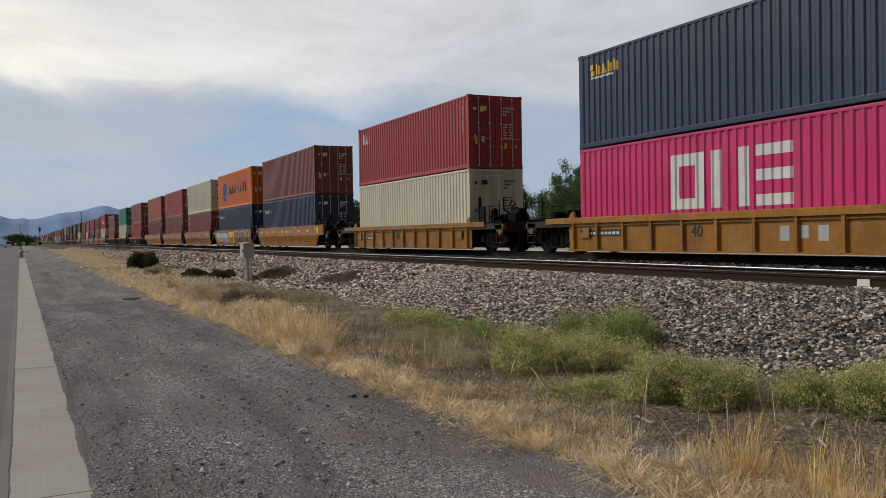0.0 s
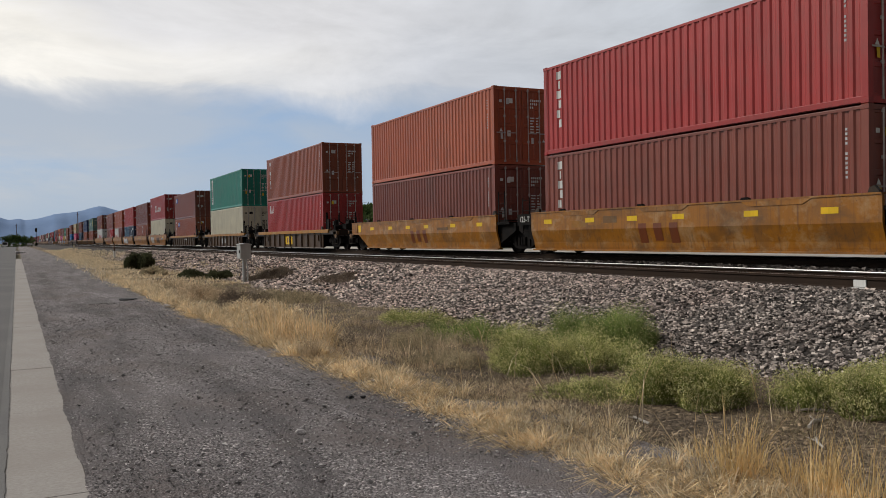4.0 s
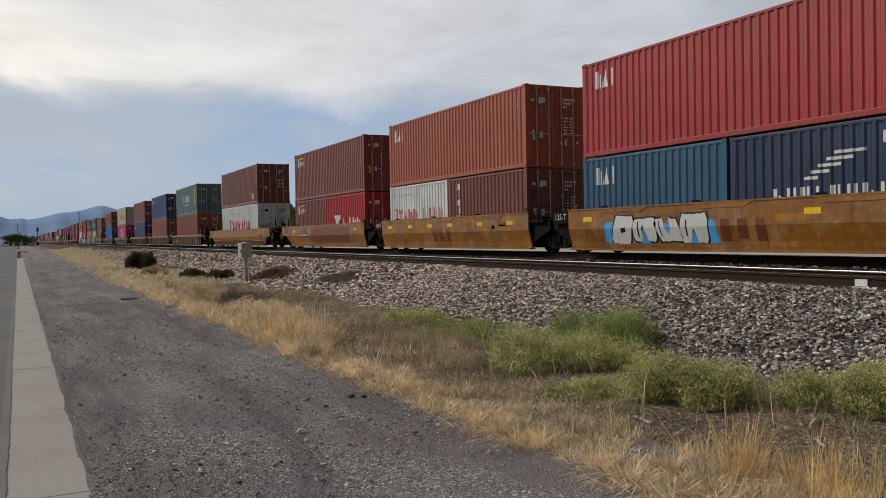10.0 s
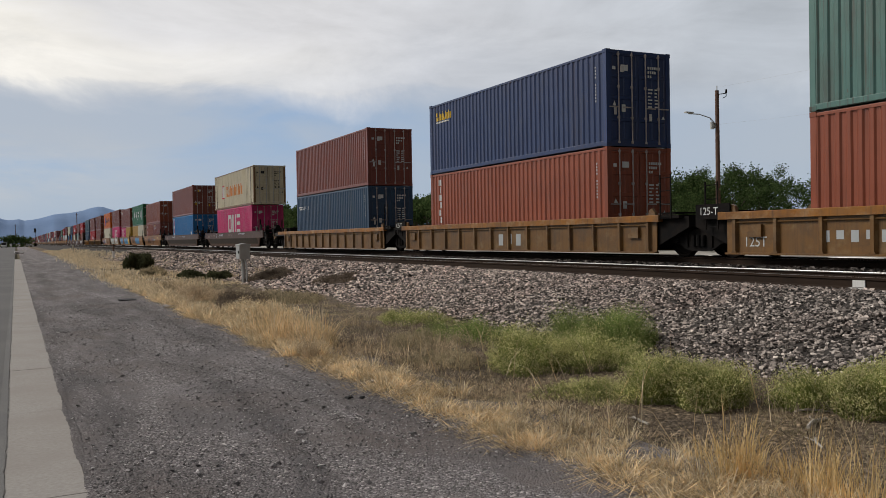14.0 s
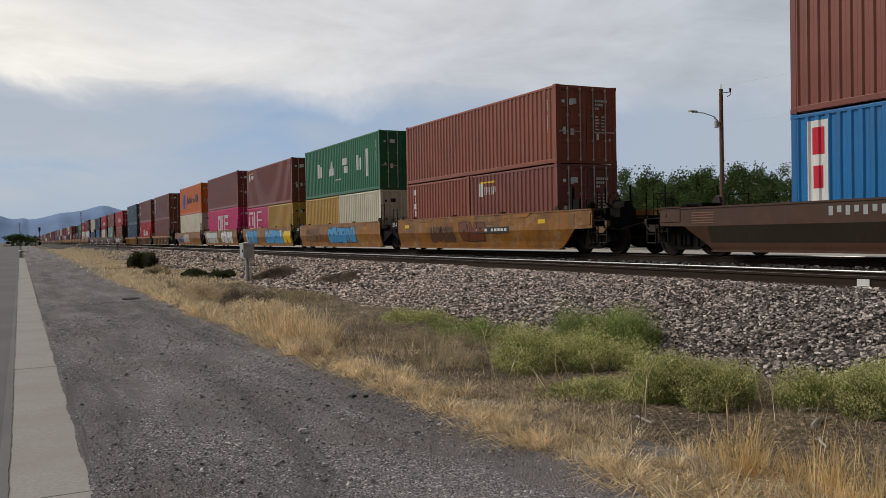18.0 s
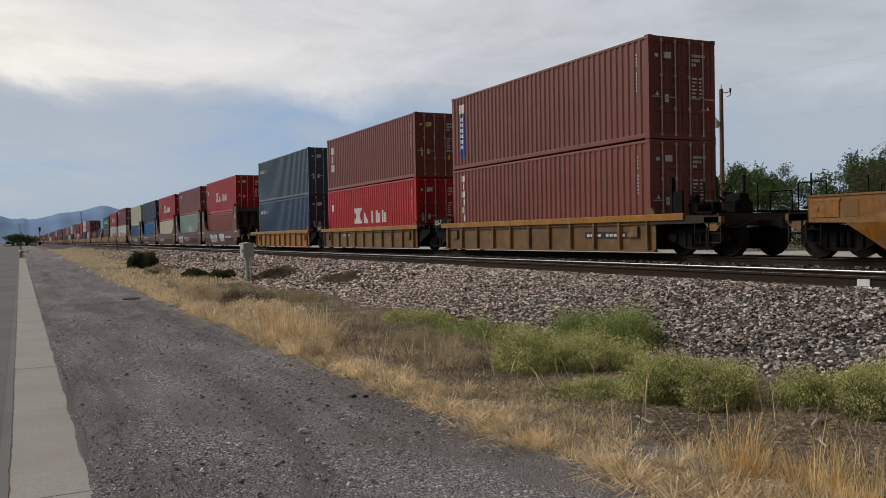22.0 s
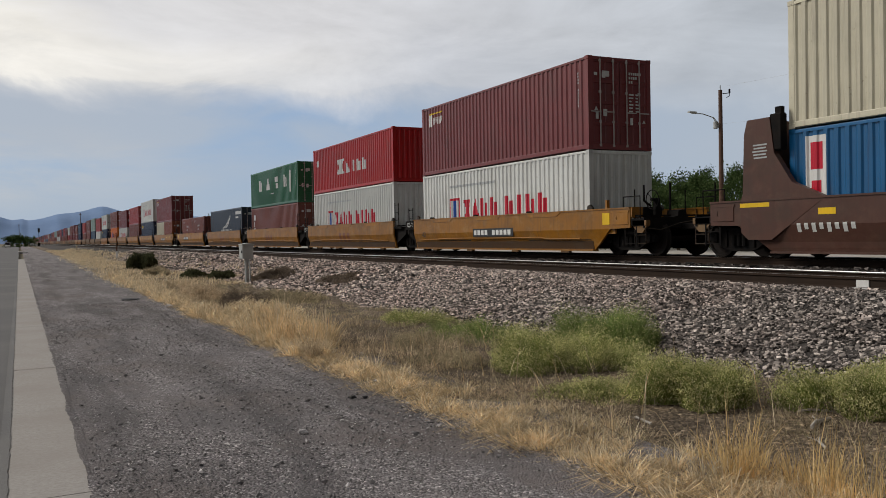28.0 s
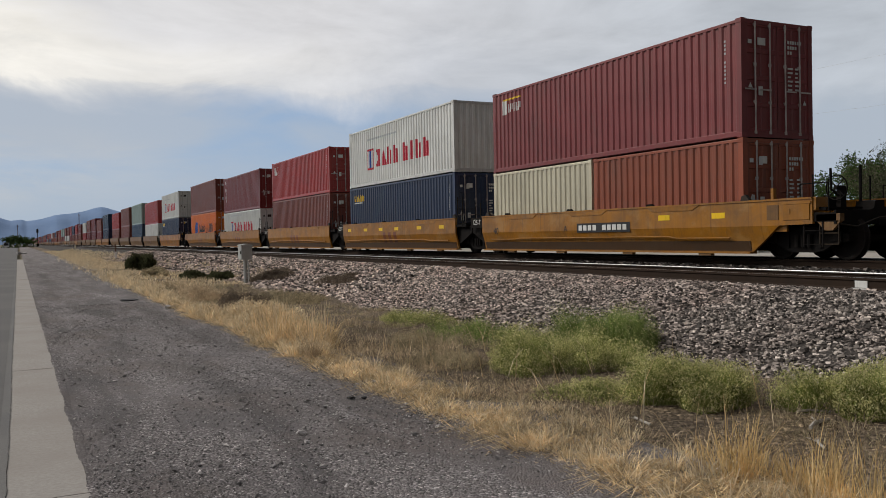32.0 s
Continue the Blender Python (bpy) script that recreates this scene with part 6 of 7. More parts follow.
def build_train():
    near_count = 45
    units = UNITS + far_units(878.0, 1930)
    for i, (far_end, near_joint, c, lower, upper) in enumerate(units):
        detail = i < near_count
        mid = far_end + LEAD - L40 / 2
        far_joint = units[i + 1][1] if i + 1 < len(units) else "C"
        a, hw = (9.75, 8.15) if c["wide"] else (7.775, 6.2)
        well_car(mid, c["style"], c["colour"], near_joint, far_joint, a, hw, c["words"], c["sill"], c["extras"], detail)
        if len(lower) == 2:
            spots = [mid + 3.085, mid - 3.085]
        else:
            spots = [mid]
        for spot, (length, high, tone, livery, words, *flag) in zip(spots, lower):
            container(spot, FLOOR, length, high, tone, livery, flag[0] if flag else True, words, detail)
        if upper:
            length, high, tone, livery, words, *flag = upper
            container(mid, FLOOR + lower[0][1] + 0.012, length, high, tone, livery, flag[0] if flag else True, words, detail)


build_train()


# ---- roadside fixtures ----
def relay_box():
    thing = tagged(new("relay_box"), "grey steel trackside relay box on a post", "relay box")
    thing.location = (7.6, 32.2, 0.13)
    part("post", Shape().tube((0, 0, -0.2), (0, 0, 0.75), 0.075, n=10).mesh("post"), "galvanised", thing)
    part("conduit", Shape().path([(0.06, -0.26, -0.2), (0.06, -0.26, 0.45), (0.02, -0.2, 0.74)], 0.03, 8).mesh("conduit"), "galvanised", thing)
    part("cabinet", Shape().box(-0.19, 0.19, -0.30, 0.30, 0.74, 1.27, 0.02).mesh("cabinet"), "galvanised", thing)
    part("lid", Shape().prism_y([(-0.22, 1.25), (0.22, 1.25), (0.22, 1.29), (0.0, 1.33), (-0.22, 1.29)], -0.33, 0.33).mesh("lid"), "galvanised", thing)
    part("door", Shape().box(-0.205, -0.19, -0.26, 0.26, 0.78, 1.22).mesh("door"), "galvanised", thing)
    part("latch", Shape().box(-0.23, -0.205, -0.22, -0.17, 0.96, 1.06).mesh("latch"), "dark_steel", thing)


def marker_posts():
    a = tagged(new("marker_post"), "dark marker post with a white lower half in dry grass", "post")
    a.location = (8.0, 84.0, 0.0)
    part("stake", Shape().box(-0.09, 0.03, -0.06, 0.06, -0.3, 1.42, 0.01).mesh("stake"), "pole_wood", a)
    part("sleeve", Shape().box(-0.11, 0.05, -0.30, -0.075, -0.2, 0.75, 0.01).mesh("sleeve"), "mark_white", a)
    b = tagged(new("marker_post"), "short pale yellow marker post in dry grass", "post")
    b.location = (8.5, 155.5, 0.0)
    part("stake", Shape().box(-0.1, 0.1, -0.12, 0.12, -0.4, 1.15, 0.02).mesh("stake"), "paint_cream", b)
    part("cap", Shape().box(-0.12, 0.12, -0.14, 0.14, 1.15, 1.2, 0.01).mesh("cap"), "paint_cream", b)


def street_lamp():
    thing = tagged(new("street_lamp"), "brown wooden utility pole with a street lamp arm", "street lamp")
    thing.location = (41.0, 42.4, 0.2)
    part("pole", Shape().tube((0, 0, -0.5), (0, 0, 10.55), 0.17, 0.12, 12).mesh("pole"), "pole_wood", thing)
    part("arm", Shape().path([(0, 0, 8.2), (-0.5, 0.1, 8.75), (-1.3, 0.25, 8.98), (-2.1, 0.4, 9.0)], 0.032, 8).mesh("arm"), "galvanised", thing)
    part("luminaire", Shape().prism_x([(-0.11, 8.965), (0.11, 8.965), (0.13, 9.01), (0.05, 9.06), (-0.05, 9.06), (-0.13, 9.01)], -2.68, -2.08).mesh("luminaire"), "galvanised", thing)
    part("brace", Shape().tube((-0.02, 0, 8.0), (-0.55, 0.1, 8.72), 0.02, n=6).mesh("brace"), "galvanised", thing)
    part("transformer", Shape().tube((-0.34, 0.1, 8.05), (-0.34, 0.1, 8.5), 0.14, n=12).box(-0.22, -0.1, 0, 0.2, 8.12, 8.4).mesh("transformer"), "galvanised", thing)
    part("insulator_bracket", Shape().path([(0.1, 0, 10.3), (0.5, -0.3, 10.35), (0.5, -0.3, 10.15), (0.32, -0.2, 10.05)], 0.025, 6).tube((0.5, -0.3, 10.35), (0.5, -0.3, 10.6), 0.06, n=8).mesh("insulator_bracket"), "dark_steel", thing)
    part("top_pin", Shape().tube((0, 0, 10.5), (0, 0, 10.85), 0.035, n=6).mesh("top_pin"), "galvanised", thing)
    for z0, z1, sag in ((10.7, 10.7, 0.5), (8.3, 7.7, 0.45)):
        cable = tagged(new("overhead_cable"), "thin black overhead cable slung from the lamp pole", "cable", "overhead cables")
        pts = [(41.0 + (37.5 - 41.0) * k / 14, 42.4 + (4.0 - 42.4) * k / 14, z0 + 0.25 + (z1 - z0) * k / 14 - sag * 4 * (k / 14) * (1 - k / 14)) for k in range(15)]
        part("strand", Shape().path(pts, 0.004, 4).mesh("strand"), "galvanised", cable)


def far_signal():
    thing = tagged(new("railway_signal"), "distant railway signal mast with a black head", "signal")
    thing.location = (8.7, 470.0, 0.3)
    part("mast", Shape().tube((0, 0, -0.5), (0, 0, 8.6), 0.13, n=8).mesh("mast"), "dark_steel", thing)
    part("signal_head", Shape().box(-0.48, 0.48, -0.2, 0.1, 6.6, 8.6, 0.2).mesh("signal_head"), "mark_black", thing)
    part("base_case", Shape().box(-0.6, 0.6, -0.7, 0.7, -0.3, 1.3, 0.05).mesh("base_case"), "dark_steel", thing)


def far_pole():
    for x, y, h in ((0.0, 520.0, 12.0), (24.8, 420.0, 15.0)):
        thing = tagged(new("utility_pole"), "distant dark wooden utility pole with a crossarm", "pole", "distant utility poles")
        thing.location = (x, y, 0)
        part("pole", Shape().tube((0, 0, -0.5), (0, 0, h), 0.2, 0.14, 8).mesh("pole"), "pole_wood", thing)
        part("crossarm", Shape().box(-0.55, 0.55, -0.1, 0.1, h - 1.0, h - 0.85).mesh("crossarm"), "pole_wood", thing)


relay_box()
marker_posts()
street_lamp()
far_signal()
far_pole()


def vehicle(name, label, at, van):
    """A plain far-off road vehicle, nose towards -y."""
    car_ob = tagged(new(name), label, "car" if not van else "van")
    car_ob.location = at
    w, l, h = (1.0, 2.6, 2.2) if van else (0.9, 2.2, 1.45)
    prof = [(-l, 0.45), (-l, 0.85), (-l + 0.9, 1.0), (-l + 1.5, h), (l - 0.2, h), (l, 0.9), (l, 0.4)]
    part("body", Shape().prism_x(prof, -w, w).mesh("body"), "mark_white", car_ob)
    part("windscreen", Shape().prism_x([(-l + 0.92, 1.04), (-l + 1.46, h - 0.12), (-l + 1.40, h - 0.10), (-l + 0.86, 1.06)], -w + 0.12, w - 0.12).mesh("windscreen"), "mark_black", car_ob)
    for sx in (-1, 1):
        part("side_window", Shape().box(-0.01, 0.01, -l + 1.6, l - 0.5, 1.1, h - 0.2).mesh("side_window"), "mark_black", car_ob, at=(sx * (w + 0.005), 0, 0))
        part("headlight", Shape().box(-0.15, 0.15, -0.02, 0.02, 0.62, 0.78, 0.02).mesh("headlight"), "galvanised", car_ob, at=(sx * (w - 0.22), -l - 0.01, 0))
        for y in (-l + 0.75, l - 0.75):
            wheel = part("wheel", cached("tyre", lambda: Shape().lathe_x([(-0.1, 0.18), (-0.1, 0.32), (0.1, 0.32), (0.1, 0.18)], 0, 0, 14).mesh("wheel")), "mark_black", car_ob, at=(sx * (w - 0.1), y, 0.33))
            part("rim", cached("rim", lambda: Shape().tube((-0.09, 0, 0), (0.09, 0, 0), 0.19, n=12).mesh("rim")), "galvanised", wheel)
    return car_ob


vehicle("parked_van", "white van parked at the far roadside", (-4.4, 400.0, -0.05), True)
white_car = vehicle("passing_car", "white car driving along the asphalt road", (-5.0, 300.0, -0.03), False)
vehicle("parked_car", "dark-windowed pale car parked on the distant shoulder", (5.2, 440.0, 0.0), False)


def small_litter():
    scrap = tagged(new("tyre_scrap"), "black strip of torn tyre on the gravel shoulder", "tyre scrap")
    scrap.location = (2.65, 24.8, 0.01)
    part("tread", Shape().prism_x([(-0.1, 0), (0.1, 0), (0.12, 0.025), (0.0, 0.05), (-0.11, 0.02)], -0.19, 0.17).mesh("tread"), "mark_black", scrap)
    part("belt", Shape().prism_x([(-0.05, 0.0), (0.07, 0.0), (0.02, 0.035)], 0.15, 0.26).mesh("belt"), "mark_black", scrap)
    rnd = random.Random(9)
    for i, (x, y, s) in enumerate(((2.06, 6.86, 0.055), (2.95, 8.12, 0.05), (3.06, 8.06, 0.038), (0.18, 155, 0.55), (0.9, 152, 0.4), (3.2, 21.5, 0.12), (3.35, 22.6, 0.09))):
        bm = bmesh.new()
        bmesh.ops.create_icosphere(bm, subdivisions=2, radius=1.0)
        for v in bm.verts:
            v.co *= 0.8 + 0.4 * noise.noise(v.co * 1.3 + Vector((i * 7, 0, 0)))
            v.co.z *= 0.5
        me = bpy.data.meshes.new("stone")
        bm.to_mesh(me)
        bm.free()
        me.materials.append(MATS["pebble" if i != 1 and i != 2 else "mark_black"])
        ob = solid("loose_stone", me, "pale loose stone lying on the gravel shoulder" if i not in (1, 2) else "black lump of rubber on the gravel shoulder", "stone", at=(x, y, 0.25 * s))
        ob.scale = (s, s * 0.8, s)


small_litter()


def dead_sticks():
    for x, y, length, turn, r in ((6.05, 5.15, 0.42, 0.4, 0.016), (6.35, 5.45, 0.30, -0.5, 0.013), (5.6, 4.75, 0.34, 0.9, 0.012), (6.75, 4.55, 0.5, 0.2, 0.015), (3.55, 11.9, 0.62, 2.2, 0.016), (4.9, 6.05, 0.3, 1.4, 0.012)):
        ob = tagged(new("dead_stick"), "pale weathered dead stick on the dry verge", "stick", "dead sticks on the verge")
        ob.location = (x, y, max(verge_z(x, y), bank_z(x, y)) + r)
        ob.rotation_euler.z = turn
        part("stem", Shape().path([(-length / 2, 0, 0), (-length * 0.1, 0.02, 0.012), (length / 2, -0.015, 0.0)], r, 6).mesh("stem"), "pale_ground", ob)
        part("side_twig", Shape().tube((0, 0.01, 0.01), (length * 0.22, 0.09, 0.03), r * 0.6, r * 0.3, 5).mesh("side_twig"), "pale_ground", ob)


dead_sticks()


# ---- loose stone: ballast and the gravel of the shoulder ----
def rock_kinds(n, seed, flat=0.75, fine=False):
    """Angular stones: bent blocks of twelve faces, or eight-faced chips for the fine gravel."""
    rnd = np.random.RandomState(seed)
    if fine:
        base = np.array([(1, 0, 0), (-1, 0, 0), (0, 1, 0), (0, -1, 0), (0, 0, 1), (0, 0, -1)], float)
        faces = np.array([(0, 2, 4), (2, 1, 4), (1, 3, 4), (3, 0, 4), (2, 0, 5), (1, 2, 5), (3, 1, 5), (0, 3, 5)])
    else:
        base = np.array([(x, y, z) for x in (-1, 1) for y in (-1, 1) for z in (-1, 1)]) * 0.72
        quads = [(0, 1, 3, 2), (4, 6, 7, 5), (0, 4, 5, 1), (2, 3, 7, 6), (0, 2, 6, 4), (1, 5, 7, 3)]
        faces = np.array([t for a, b, c, d in quads for t in ((a, b, c), (a, c, d))])
    k = len(base)
    kinds = [(base + rnd.uniform(-0.42, 0.42, (k, 3))) * rnd.uniform(0.7, 1.15, (k, 1)) * np.array([1.25, 0.85, flat]) for _ in range(n)]
    return kinds, faces


def spread_rocks(name, pos, size, material, label, category, seed, flat=0.75, fine=False):
    """Many small angular stones in one mesh; pos n x 3, size n."""
    rnd = np.random.RandomState(seed)
    kinds, faces = rock_kinds(18, seed, flat, fine)
    kinds = np.array(kinds)
    n = len(pos)
    pick = rnd.randint(0, len(kinds), n)
    a, b = rnd.uniform(0, 2 * np.pi, n), rnd.uniform(-0.7, 0.7, n)
    ca, sa, cb, sb = np.cos(a), np.sin(a), np.cos(b), np.sin(b)
    v = kinds[pick] * size[:, None, None]
    x, y, z = v[..., 0], v[..., 1], v[..., 2]
    y, z = y * cb[:, None] - z * sb[:, None], y * sb[:, None] + z * cb[:, None]
    x, y = x * ca[:, None] - y * sa[:, None], x * sa[:, None] + y * ca[:, None]
    v = np.stack([x, y, z], -1) + pos[:, None, :]
    f = faces[None] + v.shape[1] * np.arange(n)[:, None, None]
    return solid(name, mesh_np(name, v.reshape(-1, 3), f.reshape(-1, 3), material), label, category, "stuff")


def scatter(n, x0, x1, y0, y1, seed, power=1.0):
    rnd = np.random.RandomState(seed)
    return rnd.uniform(x0, x1, n), y0 + (y1 - y0) * rnd.uniform(0, 1, n) ** power, rnd


def ballast_stones():
    runs = []
    for n, y0, y1, lo, hi, seed in ((56000, 3.5, 22, 0.012, 0.030, 1), (18000, 22, 46, 0.026, 0.052, 2), (9000, 46, 95, 0.045, 0.085, 3)):
        x, y, rnd = scatter(n, 6.9, 11.5, y0, y1, seed)
        keep = x > np.array([toe_at(b) for b in y]) - rnd.exponential(0.16, n) + 0.05
        x, y = x[keep], y[keep]
        z = np.array([bank_z(a, b) for a, b in zip(x, y)])
        s = rnd.uniform(lo, hi, len(x)) * (1 + 0.35 * (rnd.uniform(0, 1, len(x)) > 0.93))
        runs.append((np.stack([x, y, z + 0.35 * s], 1), s))
    pos = np.concatenate([a for a, _ in runs])
    size = np.concatenate([b for _, b in runs])
    spread_rocks("ballast_stones", pos, size, "ballast_stone", "loose grey and pinkish crushed-stone railway ballast", "ballast", 4)
    # between and beyond the rails
    x, y, rnd = scatter(7000, 11.7, 15.9, 4, 40, 6)
    s = rnd.uniform(0.035, 0.07, len(x))
    spread_rocks("track_stones", np.stack([x, y, 0.665 + 0.07 * (x > 15) + 0.2 * s], 1), s, "track_stone", "dark ballast stones between the rails", "ballast", 7)


def shoulder_pebbles():
    x, y, rnd = scatter(36000, 0.42, 3.7, 3.2, 24, 11, 1.9)
    patch = np.array([wobble(a, b, 0.55, 8) for a, b in zip(x, y)])
    keep = patch + rnd.uniform(-0.45, 0.45, len(x)) + 0.12 * (x - 1.4) > -0.05
    x, y = x[keep], y[keep]
    s = rnd.uniform(0.005, 0.012, len(x)) * (1 + 1.2 * (rnd.uniform(0, 1, len(x)) > 0.96))
    spread_rocks("shoulder_pebbles", np.stack([x, y, 0.002 + 0.3 * s], 1), s, "pebble", "fine loose gravel scattered on the dark shoulder", "gravel", 12, 0.6, True)
    x, y, rnd = scatter(9000, 0.5, 3.6, 9, 75, 13, 1.5)
    keep = rnd.uniform(0, 1, len(x)) < np.clip((y - 9) / 16, 0, 1)
    x, y = x[keep], y[keep]
    s = rnd.uniform(0.006, 0.013, len(x))
    spread_rocks("far_pebbles", np.stack([x, y, 0.002 + 0.3 * s], 1), s, "pebble", "loose gravel further along the shoulder", "gravel", 14, 0.6, True)


ballast_stones()
shoulder_pebbles()


# ---- grass and weeds ----
def blade_mesh(name, x, y, z, height, width, lean, material, seed, turn=None):
    """Curved grass blades, three triangles each."""
    rnd = np.random.RandomState(seed)
    n = len(x)
    a = rnd.uniform(0, 2 * np.pi, n) if turn is None else turn
    face = rnd.uniform(0, 2 * np.pi, n)
    dx, dy = np.cos(a) * lean * height, np.sin(a) * lean * height
    wx, wy = np.cos(face) * width / 2, np.sin(face) * width / 2
    p = np.stack([x, y, z], 1)
    mid = p + np.stack([dx * 0.35, dy * 0.35, height * 0.55], 1)
    tip = p + np.stack([dx, dy, height * np.sqrt(np.maximum(0.05, 1 - 0.35 * lean ** 2))], 1)
    w = np.stack([wx, wy, np.zeros(n)], 1)
    v = np.stack([p - w, p + w, mid - 0.8 * w, mid + 0.8 * w, tip], 1)
    f = np.array([(0, 1, 3), (0, 3, 2), (2, 3, 4)])[None] + 5 * np.arange(n)[:, None, None]
    return mesh_np(name, v.reshape(-1, 3), f.reshape(-1, 3), material)


def tufts(n_tufts, per, x0, x1, y0, y1, seed, spread=0.06, power=1.0, keep=None):
    """Blade roots gathered in tufts."""
    rnd = np.random.RandomState(seed)
    tx = rnd.uniform(x0, x1, n_tufts)
    ty = y0 + (y1 - y0) * rnd.uniform(0, 1, n_tufts) ** power
    if keep is not None:
        ok = np.array([keep(a, b, rnd.uniform()) for a, b in zip(tx, ty)])
        tx, ty = tx[ok], ty[ok]
    k = len(tx)
    tall = rnd.uniform(0.45, 1.3, k)
    grow = np.repeat(rnd.uniform(0.6, 1.5, k), per)
    ox, oy = rnd.normal(0, spread, k * per) * grow, rnd.normal(0, spread, k * per) * grow
    out = np.arctan2(oy, ox) + rnd.normal(0, 0.6, k * per)
    return np.repeat(tx, per) + ox, np.repeat(ty, per) + oy, np.repeat(tall, per), out, np.hypot(ox, oy) / spread, rnd


def stand(name, spec, tall_range, width, lean, material, label, seed, keep=None, category="grass", grow_far=0.0, thick_far=40.0, lift=-0.01):
    """A stand of tussocks: blades lean out from each tussock's middle."""
    n, per, x0, x1, y0, y1, spread, power = spec
    x, y, tall, out, off, rnd = tufts(n, per, x0, x1, y0, y1, seed, spread, power, keep)
    z = np.array([max(verge_z(a, b), bank_z(a, b)) for a, b in zip(x, y)]) + lift
    h = tall * rnd.uniform(*tall_range, len(x)) * np.clip(1.25 - 0.3 * off, 0.4, 1.25) * (1 + grow_far * (y > 10))
    tilt = np.clip(rnd.uniform(*lean, len(x)) * (0.35 + 0.65 * off), 0.05, 2.6)
    me = blade_mesh(name, x, y, z, h, rnd.uniform(*width, len(x)) * (1 + y / thick_far), tilt, material, seed + 1, out)
    solid(name, me, label, category, "stuff")


def verge_grass():
    # dry golden tussocks along the gravel, thinning inwards, with bare gaps
    stand("dry_grass", (2000, 54, 3.1, 4.7, 3.0, 42, 0.05, 1.5), (0.06, 0.18), (0.005, 0.011), (0.25, 1.3), "dry_grass", "dry golden grass tussocks beside the gravel shoulder", 21,
          lambda a, b, r: a > edge_at(b) + 0.03 and r < 1.25 - (1.25 if b < 11 else 1.5) * (a - 3.4) and 1.5 * wobble(a, b, 2.3, 6) + r > 0.34, grow_far=0.7, thick_far=25)
    # flattened straw at the edge
    stand("straw", (1700, 19, 3.1, 4.5, 3.0, 24, 0.08, 1.3), (0.08, 0.20), (0.004, 0.009), (2.0, 3.4), "straw_grass", "flattened pale straw at the edge of the verge", 23,
          lambda a, b, r: edge_at(b) - 0.06 < a < edge_at(b) + 0.25 + 0.6 * r and wobble(a, b, 1.9, 14) > -0.12, lift=0.008)
    # brown thatch under the tussocks
    stand("thatch", (1700, 24, 3.3, 5.0, 3.0, 20, 0.10, 1.3), (0.03, 0.09), (0.004, 0.009), (1.2, 3.0), "brown_grass", "brown dead thatch between the grass tussocks", 81,
          lambda a, b, r: edge_at(b) + 0.0 < a and r < 1.2 - 0.7 * (a - 3.5), lift=0.0)
    # tall pale stand further up
    stand("tall_grass", (330, 30, 3.5, 5.0, 11.8, 18, 0.09, 1.0), (0.25, 0.58), (0.005, 0.010), (0.1, 0.7), "straw_grass", "tall pale seeding grass on the verge", 25,
          lambda a, b, r: (a - 3.95) ** 2 / 0.16 + (b - 13.6) ** 2 / 2.2 < 0.7 + 0.7 * r)
    # front tufts close to the camera
    stand("near_grass", (110, 60, 3.45, 4.5, 3.2, 7.0, 0.06, 1.0), (0.06, 0.18), (0.003, 0.007), (0.15, 1.1), "dry_grass", "dry tan grass tufts close to the shoulder", 27,
          lambda a, b, r: a > edge_at(b) + 0.08 and wobble(a, b, 1.6, 3) + r > 0.35)
    # brown dead grass behind the fringe
    stand("brown_grass", (620, 26, 3.7, 5.8, 9.5, 34, 0.10, 1.0), (0.08, 0.27), (0.005, 0.010), (0.2, 1.2), "brown_grass", "brown dead grass behind the golden fringe", 71,
          lambda a, b, r: wobble(a, b, 0.5, 15) + r > 0.3 + 0.25 * (a - 4.2))
    # golden seeding stands beside the shoulder
    stand("golden_grass", (170, 40, 3.5, 5.0, 3.2, 7.6, 0.06, 1.0), (0.20, 0.46), (0.003, 0.007), (0.1, 0.6), "golden_grass", "tall golden seeding grass at the edge of the shoulder", 61,
          lambda a, b, r: a > edge_at(b) + 0.12 and min((a - 4.35) ** 2 / 0.10 + (b - 4.30) ** 2 / 0.20, (a - 4.45) ** 2 / 0.1 + (b - 3.5) ** 2 / 0.3) < 0.7 + 0.6 * r)
    ground_z = lambda x, y: np.array([max(verge_z(a, b), bank_z(a, b)) for a, b in zip(x, y)]) - 0.01
    # dead twigs and brush lying between the weeds
    x, y, rnd = scatter(4200, 4.0, 7.4, 4.0, 15, 63)
    solid("dead_twigs", blade_mesh("dead_twigs", x, y, ground_z(x, y) + 0.015, rnd.uniform(0.06, 0.26, len(x)), rnd.uniform(0.003, 0.008, len(x)), rnd.uniform(0.5, 3.4, len(x)), "twig", 64),
          "dead grey-brown twigs between the weeds", "twigs", "stuff")
    # long bare stalks that stand over the brush
    x, y, rnd = scatter(70, 4.0, 6.6, 4.2, 12, 83)
    solid("dry_stalks", blade_mesh("dry_stalks", x, y, ground_z(x, y), rnd.uniform(0.30, 0.68, len(x)), rnd.uniform(0.006, 0.010, len(x)), rnd.uniform(0.1, 1.1, len(x)), "straw_grass", 84),
          "long thin pale dry stalks over the verge", "stalks", "stuff")
    # grey-green low weeds over the middle of the verge
    stand("dull_weeds", (1700, 24, 3.9, 7.5, 3.5, 34, 0.09, 1.3), (0.04, 0.15), (0.004, 0.008), (0.3, 1.8), "weed_dull", "grey-green dry weeds over the verge", 29,
          lambda a, b, r: 1.3 * wobble(a, b, 1.1, 11) + 0.8 * r > 0.32 and a < toe_at(b) + 0.1, "weeds", thick_far=30)
